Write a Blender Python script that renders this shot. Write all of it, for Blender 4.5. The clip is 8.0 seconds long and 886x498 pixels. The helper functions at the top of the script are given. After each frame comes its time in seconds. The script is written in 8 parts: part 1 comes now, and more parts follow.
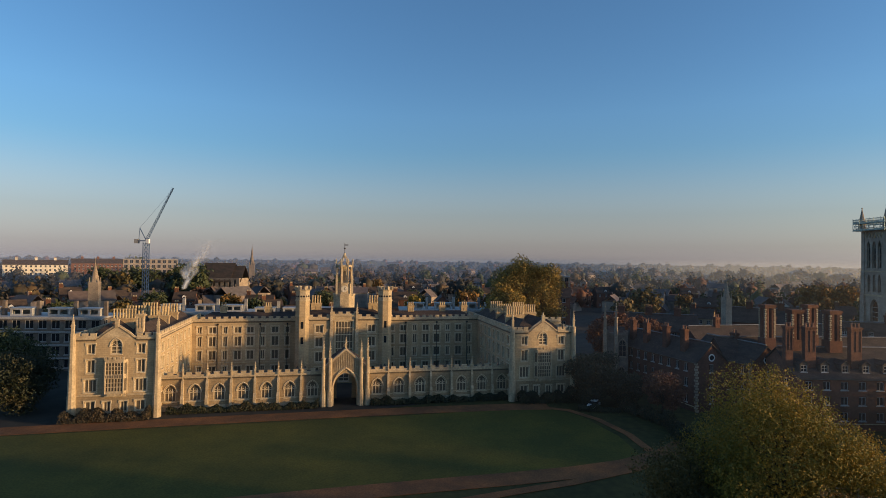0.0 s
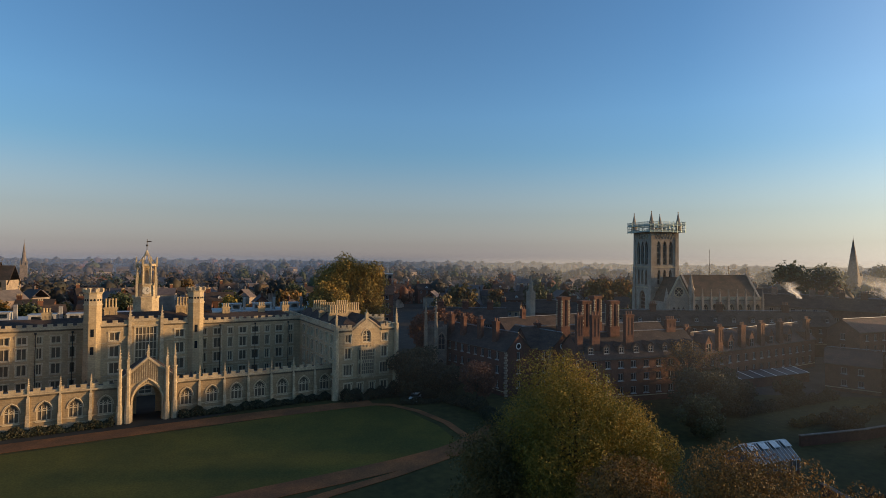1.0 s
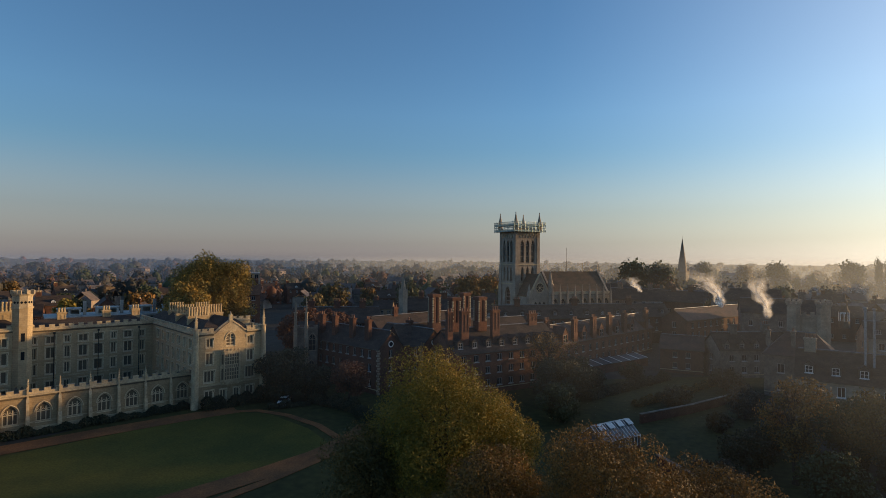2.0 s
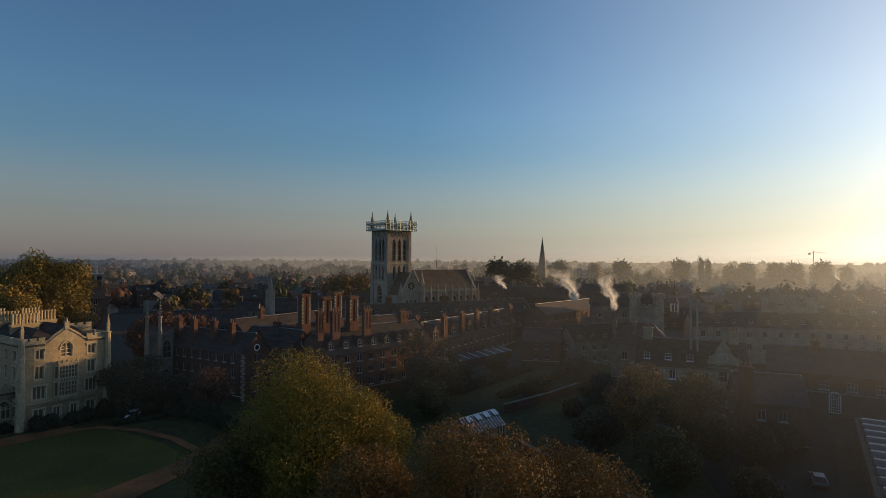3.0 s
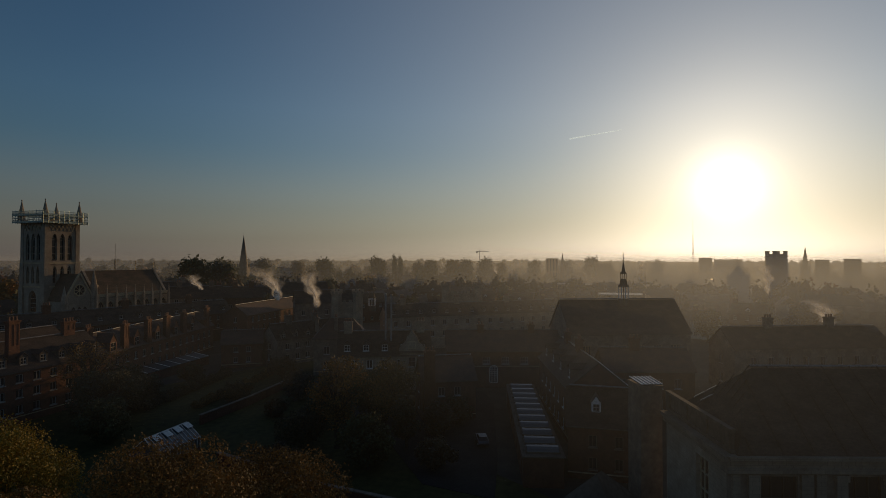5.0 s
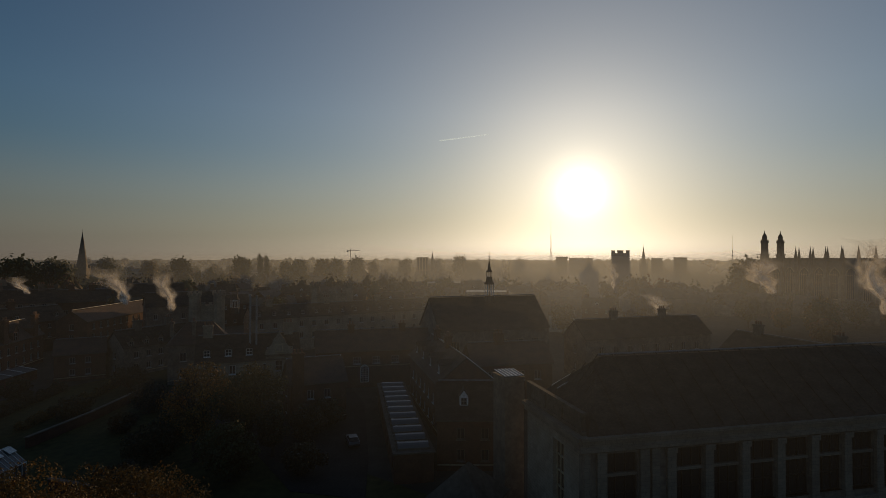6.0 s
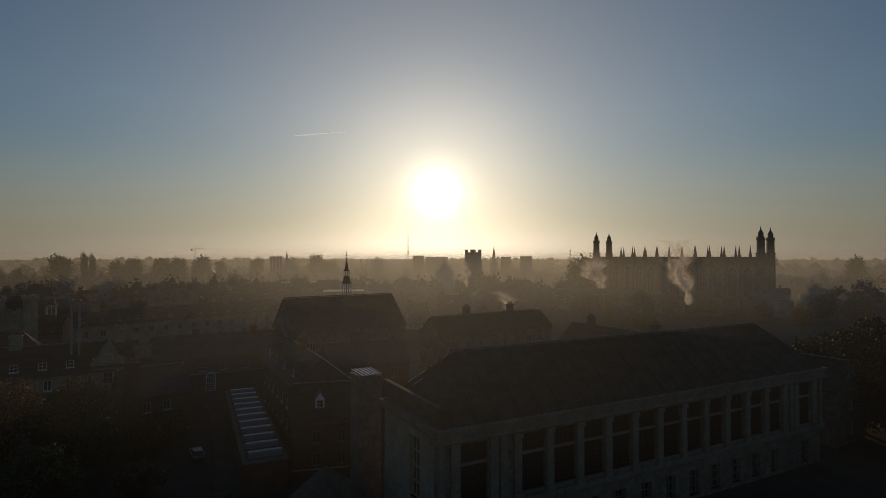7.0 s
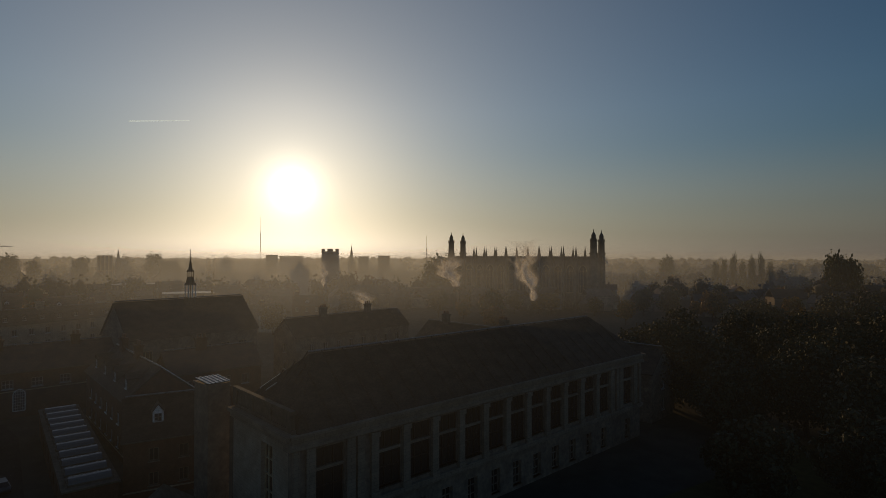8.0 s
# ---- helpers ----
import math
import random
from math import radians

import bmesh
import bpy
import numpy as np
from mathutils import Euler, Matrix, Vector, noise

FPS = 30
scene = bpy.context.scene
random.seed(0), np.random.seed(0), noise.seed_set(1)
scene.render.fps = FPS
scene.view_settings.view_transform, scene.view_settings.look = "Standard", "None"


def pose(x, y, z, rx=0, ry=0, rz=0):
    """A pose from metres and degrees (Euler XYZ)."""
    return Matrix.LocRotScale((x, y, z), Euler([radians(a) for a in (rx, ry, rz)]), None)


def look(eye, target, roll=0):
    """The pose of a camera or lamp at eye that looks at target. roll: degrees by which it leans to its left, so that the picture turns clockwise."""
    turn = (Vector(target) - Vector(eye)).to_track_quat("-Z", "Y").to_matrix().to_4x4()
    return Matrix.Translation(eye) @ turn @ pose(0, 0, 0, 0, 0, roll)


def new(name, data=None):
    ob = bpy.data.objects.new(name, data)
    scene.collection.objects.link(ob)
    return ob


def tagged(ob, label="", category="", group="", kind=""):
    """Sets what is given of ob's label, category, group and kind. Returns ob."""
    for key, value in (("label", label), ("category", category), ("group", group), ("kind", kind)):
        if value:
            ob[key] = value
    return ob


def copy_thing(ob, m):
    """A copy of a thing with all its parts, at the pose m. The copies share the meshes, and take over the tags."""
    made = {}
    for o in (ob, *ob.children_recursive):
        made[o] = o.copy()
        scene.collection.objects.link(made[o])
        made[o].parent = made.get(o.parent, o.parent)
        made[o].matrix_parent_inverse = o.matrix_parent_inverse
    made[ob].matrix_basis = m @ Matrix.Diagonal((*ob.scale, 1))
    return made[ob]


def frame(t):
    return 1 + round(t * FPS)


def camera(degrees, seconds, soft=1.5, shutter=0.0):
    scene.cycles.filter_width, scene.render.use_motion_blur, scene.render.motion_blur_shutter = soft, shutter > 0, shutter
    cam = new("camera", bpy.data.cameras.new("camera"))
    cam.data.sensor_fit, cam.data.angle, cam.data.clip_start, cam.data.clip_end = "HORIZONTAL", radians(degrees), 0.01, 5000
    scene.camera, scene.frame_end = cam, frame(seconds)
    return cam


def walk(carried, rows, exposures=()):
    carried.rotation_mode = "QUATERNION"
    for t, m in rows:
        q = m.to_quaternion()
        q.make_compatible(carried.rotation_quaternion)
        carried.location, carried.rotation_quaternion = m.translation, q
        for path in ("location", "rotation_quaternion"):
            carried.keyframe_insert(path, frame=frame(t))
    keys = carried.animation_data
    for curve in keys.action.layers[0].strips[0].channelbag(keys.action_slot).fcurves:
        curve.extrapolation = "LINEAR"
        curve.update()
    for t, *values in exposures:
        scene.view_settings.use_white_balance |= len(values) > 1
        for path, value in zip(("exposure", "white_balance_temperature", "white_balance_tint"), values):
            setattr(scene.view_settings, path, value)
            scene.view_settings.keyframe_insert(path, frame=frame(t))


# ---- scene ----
# ------------------------------------------------------------ camera and its turn
cam = camera(77.53, 8.0, soft=0.55)
EYE = (0, 0, 30)
PATH = [
    (0.0, pose(*EYE, 91.03, -0.75, 0.0)),
    (0.5, pose(*EYE, 91.03, -0.72, -10.09)),
    (1.0, pose(*EYE, 91.03, -0.64, -18.12)),
    (1.5, pose(*EYE, 91.02, -0.58, -24.43)),
    (1.7, pose(*EYE, 91.00, -0.54, -27.19)),
    (2.8, pose(*EYE, 90.96, -0.38, -41.88)),
    (3.0, pose(*EYE, 90.95, -0.34, -44.54)),
    (3.5, pose(*EYE, 90.96, -0.30, -51.60)),
    (4.0, pose(*EYE, 90.96, -0.22, -60.14)),
    (4.5, pose(*EYE, 90.94, -0.18, -67.58)),
    (5.0, pose(*EYE, 90.88, -0.14, -74.62)),
    (5.2, pose(*EYE, 90.86, -0.12, -77.34)),
    (6.3, pose(*EYE, 90.79, -0.04, -92.02)),
    (6.5, pose(*EYE, 90.78, -0.02, -94.88)),
    (7.0, pose(*EYE, 90.71, -0.03, -102.63)),
    (7.5, pose(*EYE, 90.68, -0.07, -109.94)),
    (8.0, pose(*EYE, 90.66, -0.12, -117.31)),
]
walk(cam, PATH, exposures=[(0.0, 0.63, 6750, 10), (1.0, 0.64, 6850, 10), (1.7, 0.55, 6900, 10), (3.0, 0.08, 7100, 10), (3.5, -0.18, 7350, 10), (4.0, -0.54, 7400, 10), (4.5, -0.96, 7450, 10), (5.0, -1.24, 7400, 10), (6.5, -1.36, 7500, 10), (8.0, -1.4, 7500, 10)])

# ------------------------------------------------------------ world, sun
scene.cycles.transparent_max_bounces = 24
SUN_AZ, SUN_EL = 102.0, 5.8  # clockwise from +y, above the horizon
SUN_DIR = Vector((math.sin(radians(SUN_AZ)) * math.cos(radians(SUN_EL)), math.cos(radians(SUN_AZ)) * math.cos(radians(SUN_EL)), math.sin(radians(SUN_EL))))
world = bpy.data.worlds.new("world")
scene.world = world
world.use_nodes = True
wn, wl = world.node_tree.nodes, world.node_tree.links
sky = wn.new("ShaderNodeTexSky")
sky.sky_type = "NISHITA"
sky.sun_disc = False
sky.sun_elevation, sky.sun_rotation = radians(SUN_EL), radians(SUN_AZ)
sky.altitude, sky.air_density, sky.dust_density, sky.ozone_density = 30, 1.0, 0.3, 3.0
tint = wn.new("ShaderNodeMix")
tint.data_type, tint.blend_type = "RGBA", "MULTIPLY"
tint.inputs["Factor"].default_value, tint.inputs["B"].default_value = 1.0, (1.04, 1.04, 1.12, 1)
wl.new(sky.outputs[0], tint.inputs["A"])
back = wn["Background"]
back.inputs["Strength"].default_value = 0.15
# haze greys the sky towards the horizon, all the way round
way = wn.new("ShaderNodeTexCoord")
rise, fade, pale = wn.new("ShaderNodeSeparateXYZ"), wn.new("ShaderNodeMapRange"), wn.new("ShaderNodeHueSaturation")
wl.new(way.outputs["Generated"], rise.inputs[0])
fade.interpolation_type = "SMOOTHSTEP"
fade.inputs["From Min"].default_value, fade.inputs["From Max"].default_value = -0.02, 0.20
fade.inputs["To Min"].default_value, fade.inputs["To Max"].default_value = 0.24, 1.1
wl.new(rise.outputs[2], fade.inputs["Value"])
wl.new(fade.outputs[0], pale.inputs["Saturation"])
dim = wn.new("ShaderNodeMapRange")
dim.inputs["From Min"].default_value, dim.inputs["From Max"].default_value = 0.0, 0.25
dim.inputs["To Min"].default_value, dim.inputs["To Max"].default_value = 0.60, 1.0
wl.new(rise.outputs[2], dim.inputs["Value"])
wl.new(dim.outputs[0], pale.inputs["Value"])
wl.new(tint.outputs["Result"], pale.inputs["Color"])
rosy = wn.new("ShaderNodeMix")
rosy.data_type, rosy.blend_type = "RGBA", "MULTIPLY"
rosy.inputs["B"].default_value = (0.88, 0.86, 1.02, 1)
turned = wn.new("ShaderNodeMapRange")
turned.inputs["From Min"].default_value, turned.inputs["From Max"].default_value = 0.0, 0.18
turned.inputs["To Min"].default_value, turned.inputs["To Max"].default_value = 1.0, 0.0
wl.new(rise.outputs[2], turned.inputs["Value"])
away = wn.new("ShaderNodeMapRange")
away.inputs["From Min"].default_value, away.inputs["From Max"].default_value = 0.2, 0.85
away.inputs["To Min"].default_value, away.inputs["To Max"].default_value = 1.0, 0.0
rosy_share = wn.new("ShaderNodeMath")
rosy_share.operation = "MULTIPLY"
wl.new(turned.outputs[0], rosy_share.inputs[0])
wl.new(away.outputs[0], rosy_share.inputs[1])
wl.new(rosy_share.outputs[0], rosy.inputs["Factor"])
wl.new(pale.outputs["Color"], rosy.inputs["A"])
wl.new(rosy.outputs["Result"], back.inputs["Color"])
# the bright ring of haze about the sun
dot = wn.new("ShaderNodeVectorMath")
dot.operation = "DOT_PRODUCT"
dot.inputs[1].default_value = Vector((SUN_DIR.x, SUN_DIR.y, math.tan(radians(6.5)))).normalized()
wl.new(way.outputs["Generated"], dot.inputs[0])
wl.new(dot.outputs["Value"], away.inputs["Value"])


def power(socket, n, k):
    clip = wn.new("ShaderNodeMath")
    clip.operation = "MAXIMUM"
    wl.new(socket, clip.inputs[0])
    p, q = wn.new("ShaderNodeMath"), wn.new("ShaderNodeMath")
    p.operation, q.operation = "POWER", "MULTIPLY"
    wl.new(clip.outputs[0], p.inputs[0])
    p.inputs[1].default_value, q.inputs[1].default_value = n, k
    wl.new(p.outputs[0], q.inputs[0])
    return q.outputs[0]


total = wn.new("ShaderNodeMath")
total.inputs[0].default_value = total.inputs[1].default_value = 0.0
for n, k in ((5000, 9.0), (800, 1.8), (90, 0.75), (25, 0.34), (5, 0.38)):
    more = wn.new("ShaderNodeMath")
    wl.new(total.outputs[0], more.inputs[0])
    wl.new(power(dot.outputs["Value"], n, k), more.inputs[1])
    total = more
glow = wn.new("ShaderNodeBackground")
warm = wn.new("ShaderNodeMix")
warm.data_type = "RGBA"
warm.inputs["A"].default_value, warm.inputs["B"].default_value = (1.0, 0.90, 0.60, 1), (1.0, 0.94, 0.81, 1)
high = wn.new("ShaderNodeMapRange")
high.interpolation_type = "SMOOTHSTEP"
high.inputs["From Min"].default_value, high.inputs["From Max"].default_value = -0.02, 0.12
wl.new(rise.outputs[2], high.inputs["Value"])
wl.new(high.outputs[0], warm.inputs["Factor"])
wl.new(warm.outputs["Result"], glow.inputs["Color"])
sink, low = wn.new("ShaderNodeMath"), wn.new("ShaderNodeMapRange")
low.inputs["From Min"].default_value, low.inputs["From Max"].default_value = 0.0, 0.09
low.inputs["To Min"].default_value, low.inputs["To Max"].default_value = 0.95, 1.0
sink.operation = "MULTIPLY"
wl.new(rise.outputs[2], low.inputs["Value"])
wl.new(total.outputs[0], sink.inputs[0])
wl.new(low.outputs[0], sink.inputs[1])
wl.new(sink.outputs[0], glow.inputs["Strength"])
both = wn.new("ShaderNodeAddShader")
wl.new(back.outputs[0], both.inputs[0])
wl.new(glow.outputs[0], both.inputs[1])
wl.new(both.outputs[0], wn["World Output"].inputs["Surface"])

sun_data = bpy.data.lights.new("sun", "SUN")
sun_data.energy, sun_data.angle, sun_data.color = 3.7, radians(2.0), (1.0, 0.65, 0.31)
sun = new("sun", sun_data)
sun.matrix_world = look(SUN_DIR * 200, (0, 0, 0))
# ------------------------------------------------------------ materials
def material(name, base, second=None, rough=0.85, metal=0.0, scale=0.3, fine=4.0, bump=0.15, third=None, stretch=(1, 1, 1), coat=0.0, island=0.0, obj_var=0.0, speck=0.28):
    """A surface with a base colour, large stains of a second colour, fine grain and relief."""
    m = bpy.data.materials.new(name)
    m.use_nodes = True
    n, l = m.node_tree.nodes, m.node_tree.links
    b = n["Principled BSDF"]
    b.inputs["Roughness"].default_value, b.inputs["Metallic"].default_value = rough, metal
    if rough > 0.85:
        b.inputs["Specular IOR Level"].default_value = 0.2
    geo = n.new("ShaderNodeNewGeometry")
    mp = n.new("ShaderNodeMapping")
    mp.inputs["Scale"].default_value = stretch
    l.new(geo.outputs["Position"], mp.inputs["Vector"])
    big, small = n.new("ShaderNodeTexNoise"), n.new("ShaderNodeTexNoise")
    big.inputs["Scale"].default_value, big.inputs["Detail"].default_value, big.inputs["Roughness"].default_value = scale, 6, 0.62
    small.inputs["Scale"].default_value, small.inputs["Detail"].default_value = fine, 5
    l.new(mp.outputs[0], big.inputs["Vector"])
    l.new(mp.outputs[0], small.inputs["Vector"])
    second = second or tuple(c * 0.6 for c in base)
    ramp = n.new("ShaderNodeValToRGB")
    ramp.color_ramp.elements[0].position, ramp.color_ramp.elements[1].position = 0.38, 0.66
    ramp.color_ramp.elements[0].color, ramp.color_ramp.elements[1].color = (*second, 1), (*base, 1)
    l.new(big.outputs["Fac"], ramp.inputs["Fac"])
    col = ramp.outputs["Color"]
    if third:
        mix = n.new("ShaderNodeMix")
        mix.data_type = "RGBA"
        r2 = n.new("ShaderNodeValToRGB")
        r2.color_ramp.elements[0].position, r2.color_ramp.elements[1].position = 0.55, 0.7
        l.new(small.outputs["Fac"], r2.inputs["Fac"])
        l.new(r2.outputs["Color"], mix.inputs["Factor"])
        l.new(col, mix.inputs["A"])
        mix.inputs["B"].default_value = (*third, 1)
        col = mix.outputs["Result"]
    hsv = n.new("ShaderNodeHueSaturation")
    l.new(col, hsv.inputs["Color"])
    grain = n.new("ShaderNodeMapRange")
    grain.inputs["To Min"].default_value, grain.inputs["To Max"].default_value = 1 - speck, 1 + speck
    grain.inputs["From Min"].default_value, grain.inputs["From Max"].default_value = 0.25, 0.75
    l.new(small.outputs["Fac"], grain.inputs["Value"])
    val = grain.outputs[0]
    if island or obj_var:
        info = n.new("ShaderNodeObjectInfo")
        src = geo.outputs["Random Per Island"] if island else info.outputs["Random"]
        k = island or obj_var
        vr = n.new("ShaderNodeMapRange")
        vr.inputs["To Min"].default_value, vr.inputs["To Max"].default_value = 1 - k, 1 + k
        l.new(src, vr.inputs["Value"])
        mul = n.new("ShaderNodeMath")
        mul.operation = "MULTIPLY"
        l.new(val, mul.inputs[0])
        l.new(vr.outputs[0], mul.inputs[1])
        val = mul.outputs[0]
    l.new(val, hsv.inputs["Value"])
    l.new(hsv.outputs["Color"], b.inputs["Base Color"])
    if bump:
        bp = n.new("ShaderNodeBump")
        bp.inputs["Strength"].default_value, bp.inputs["Distance"].default_value = bump, 0.06
        l.new(small.outputs["Fac"], bp.inputs["Height"])
        l.new(bp.outputs[0], b.inputs["Normal"])
    return m


def masonry(name, base, second, mortar, bw, bh, rough=0.9, mort=0.02, bump=0.4):
    """Coursed stone or brick: courses from the height, joints from a brick pattern on both horizontal axes."""
    m = material(name, base, second, rough=rough, scale=0.35, fine=2.5, bump=0, speck=0.14)
    n, l = m.node_tree.nodes, m.node_tree.links
    b = n["Principled BSDF"]
    geo = n.new("ShaderNodeNewGeometry")
    sep = n.new("ShaderNodeSeparateXYZ")
    l.new(geo.outputs["Position"], sep.inputs[0])
    add = n.new("ShaderNodeMath")
    l.new(sep.outputs[0], add.inputs[0])
    l.new(sep.outputs[1], add.inputs[1])
    comb = n.new("ShaderNodeCombineXYZ")
    l.new(add.outputs[0], comb.inputs[0])
    l.new(sep.outputs[2], comb.inputs[1])
    br = n.new("ShaderNodeTexBrick")
    br.inputs["Scale"].default_value = 1.0
    br.inputs["Brick Width"].default_value, br.inputs["Row Height"].default_value = bw, bh
    br.inputs["Mortar Size"].default_value = mort
    br.inputs["Color1"].default_value, br.inputs["Color2"].default_value = (0.92, 0.92, 0.92, 1), (1.05, 1.04, 1.02, 1)
    br.inputs["Mortar"].default_value = (*mortar, 1)
    l.new(comb.outputs[0], br.inputs["Vector"])
    src = b.inputs["Base Color"].links[0].from_socket
    mix = n.new("ShaderNodeMix")
    mix.data_type, mix.blend_type = "RGBA", "MULTIPLY"
    mix.inputs["Factor"].default_value = 1.0
    l.new(src, mix.inputs["A"])
    l.new(br.outputs["Color"], mix.inputs["B"])
    l.new(mix.outputs["Result"], b.inputs["Base Color"])
    bp = n.new("ShaderNodeBump")
    bp.inputs["Strength"].default_value, bp.inputs["Distance"].default_value, bp.invert = bump, 0.03, True
    l.new(br.outputs["Fac"], bp.inputs["Height"])
    l.new(bp.outputs[0], b.inputs["Normal"])
    return m


def glass_material(name, tint=(0.015, 0.018, 0.022), rough=0.08):
    m = bpy.data.materials.new(name)
    m.use_nodes = True
    b = m.node_tree.nodes["Principled BSDF"]
    b.inputs["Base Color"].default_value = (*tint, 1)
    b.inputs["Roughness"].default_value = rough
    b.inputs["IOR"].default_value = 1.5
    n, l = m.node_tree.nodes, m.node_tree.links
    nz = n.new("ShaderNodeTexNoise")
    nz.inputs["Scale"].default_value = 1.4
    bp = n.new("ShaderNodeBump")
    bp.inputs["Strength"].default_value, bp.inputs["Distance"].default_value = 0.25, 0.03
    l.new(nz.outputs["Fac"], bp.inputs["Height"])
    l.new(bp.outputs[0], b.inputs["Normal"])
    return m


def leaf_material(name, a, b2, c):
    """Leaves: three tints by leaf, some light coming through."""
    m = bpy.data.materials.new(name)
    m.use_nodes = True
    n, l = m.node_tree.nodes, m.node_tree.links
    b = n["Principled BSDF"]
    b.inputs["Roughness"].default_value = 0.75
    geo = n.new("ShaderNodeNewGeometry")
    nz = n.new("ShaderNodeTexNoise")
    nz.inputs["Scale"].default_value, nz.inputs["Detail"].default_value = 0.22, 3
    l.new(geo.outputs["Position"], nz.inputs["Vector"])
    mixf = n.new("ShaderNodeMath")
    mixf.operation = "MULTIPLY_ADD"
    mixf.inputs[1].default_value, mixf.inputs[2].default_value = 0.45, -0.22
    l.new(geo.outputs["Random Per Island"], mixf.inputs[0])
    addn = n.new("ShaderNodeMath")
    l.new(mixf.outputs[0], addn.inputs[0])
    l.new(nz.outputs["Fac"], addn.inputs[1])
    ramp = n.new("ShaderNodeValToRGB")
    e = ramp.color_ramp.elements
    e[0].position, e[1].position = 0.3, 0.7
    e[0].color, e[1].color = (*a, 1), (*c, 1)
    mid = e.new(0.5)
    mid.color = (*b2, 1)
    l.new(addn.outputs[0], ramp.inputs["Fac"])
    l.new(ramp.outputs["Color"], b.inputs["Base Color"])
    tr = n.new("ShaderNodeBsdfTranslucent")
    l.new(ramp.outputs["Color"], tr.inputs["Color"])
    mx = n.new("ShaderNodeMixShader")
    mx.inputs["Fac"].default_value = 0.14
    l.new(b.outputs[0], mx.inputs[1])
    l.new(tr.outputs[0], mx.inputs[2])
    l.new(mx.outputs[0], n["Material Output"].inputs["Surface"])
    return m


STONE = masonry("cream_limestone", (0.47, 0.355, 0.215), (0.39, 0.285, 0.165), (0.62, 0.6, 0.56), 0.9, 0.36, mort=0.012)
# darker than STONE: wear at the wings' foot, shade painted into the screen
STONE_WORN_SHADED = masonry("weathered_and_shaded_cream_limestone", (0.37, 0.275, 0.165), (0.28, 0.205, 0.12), (0.62, 0.6, 0.56), 0.9, 0.36, mort=0.012)
STONE_DRESS = material("pale_dressed_limestone", (0.60, 0.495, 0.335), (0.50, 0.40, 0.26), scale=0.6, fine=4)
# moulding stone coloured dark for the shadow lines under parapets and gables
STONE_SHADE_TONE = material("shade_toned_moulding_stone", (0.17, 0.13, 0.085), (0.11, 0.085, 0.06), scale=0.7, fine=4)
STONE_TRIM = material("dressed_limestone", (0.50, 0.395, 0.25), (0.36, 0.275, 0.17), scale=0.5, fine=3)
STONE_GREY = masonry("grey_limestone", (0.38, 0.305, 0.225), (0.26, 0.20, 0.145), (0.6, 0.58, 0.55), 0.8, 0.34, mort=0.012)
STONE_PALE = masonry("pale_grey_limestone", (0.40, 0.33, 0.255), (0.28, 0.225, 0.17), (0.62, 0.6, 0.56), 0.8, 0.34, mort=0.012)
# limestone of the library front, with its shade put into the colour
STONE_LIBRARY_SHADED = masonry("shade_darkened_library_limestone", (0.25, 0.205, 0.16), (0.18, 0.145, 0.112), (0.6, 0.58, 0.55), 0.8, 0.34, mort=0.012)
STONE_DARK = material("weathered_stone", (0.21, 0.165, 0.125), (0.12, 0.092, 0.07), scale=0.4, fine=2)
BRICK = masonry("red_brick", (0.19, 0.088, 0.056), (0.12, 0.06, 0.041), (0.8, 0.75, 0.7), 0.23, 0.078, mort=0.01)
BRICK_DARK = masonry("dark_brick", (0.155, 0.072, 0.046), (0.10, 0.05, 0.035), (0.8, 0.75, 0.7), 0.23, 0.078, mort=0.01)
BRICK_BUFF = masonry("buff_brick", (0.34, 0.25, 0.16), (0.22, 0.16, 0.10), (0.8, 0.75, 0.7), 0.23, 0.078, mort=0.01)
SLATE = material("slate_roof", (0.08, 0.057, 0.044), (0.045, 0.034, 0.028), rough=0.9, scale=0.4, fine=3, stretch=(1, 1, 2.5), bump=0.4)
TILE = material("clay_tile_roof", (0.115, 0.06, 0.042), (0.06, 0.038, 0.031), rough=0.85, scale=0.35, fine=3, stretch=(1, 1, 2.5), bump=0.4)
LEAD = material("lead_roof", (0.13, 0.105, 0.082), (0.085, 0.07, 0.056), rough=0.9, scale=0.3, fine=2)
MOSSY_TILE = material("mossy_brown_tile_roof", (0.14, 0.088, 0.058), (0.08, 0.06, 0.04), rough=0.9, scale=0.3, fine=3, stretch=(1, 1, 2.5), bump=0.4)
WINDOW_PALE = material("weathered_white_window", (0.42, 0.41, 0.385), (0.32, 0.31, 0.29), rough=0.6, scale=0.6, fine=4, bump=0.03)
WINDOW_GREY = material("grey_painted_window", (0.30, 0.29, 0.27), (0.22, 0.21, 0.20), rough=0.6, scale=0.6, fine=4, bump=0.03)
WHITE = material("white_paint", (0.78, 0.77, 0.74), (0.66, 0.65, 0.62), rough=0.6, scale=0.6, fine=4, bump=0.03)
CONCRETE = material("pale_concrete", (0.36, 0.34, 0.30), (0.25, 0.23, 0.21), scale=0.3, fine=2)
RENDER_CREAM = material("cream_render", (0.60, 0.54, 0.43), (0.45, 0.40, 0.32), scale=0.4, fine=3, obj_var=0.3)
POT = material("buff_clay_chimney_pot", (0.50, 0.375, 0.20), (0.36, 0.26, 0.14), scale=0.8, fine=4)
POT_RED = material("red_clay_chimney_pot", (0.26, 0.12, 0.07), (0.18, 0.09, 0.055), scale=0.8, fine=4)
GLASS = glass_material("window_glass")
GLASS_COURT = glass_material("old_leaded_window_glass", (0.125, 0.10, 0.07), 0.22)
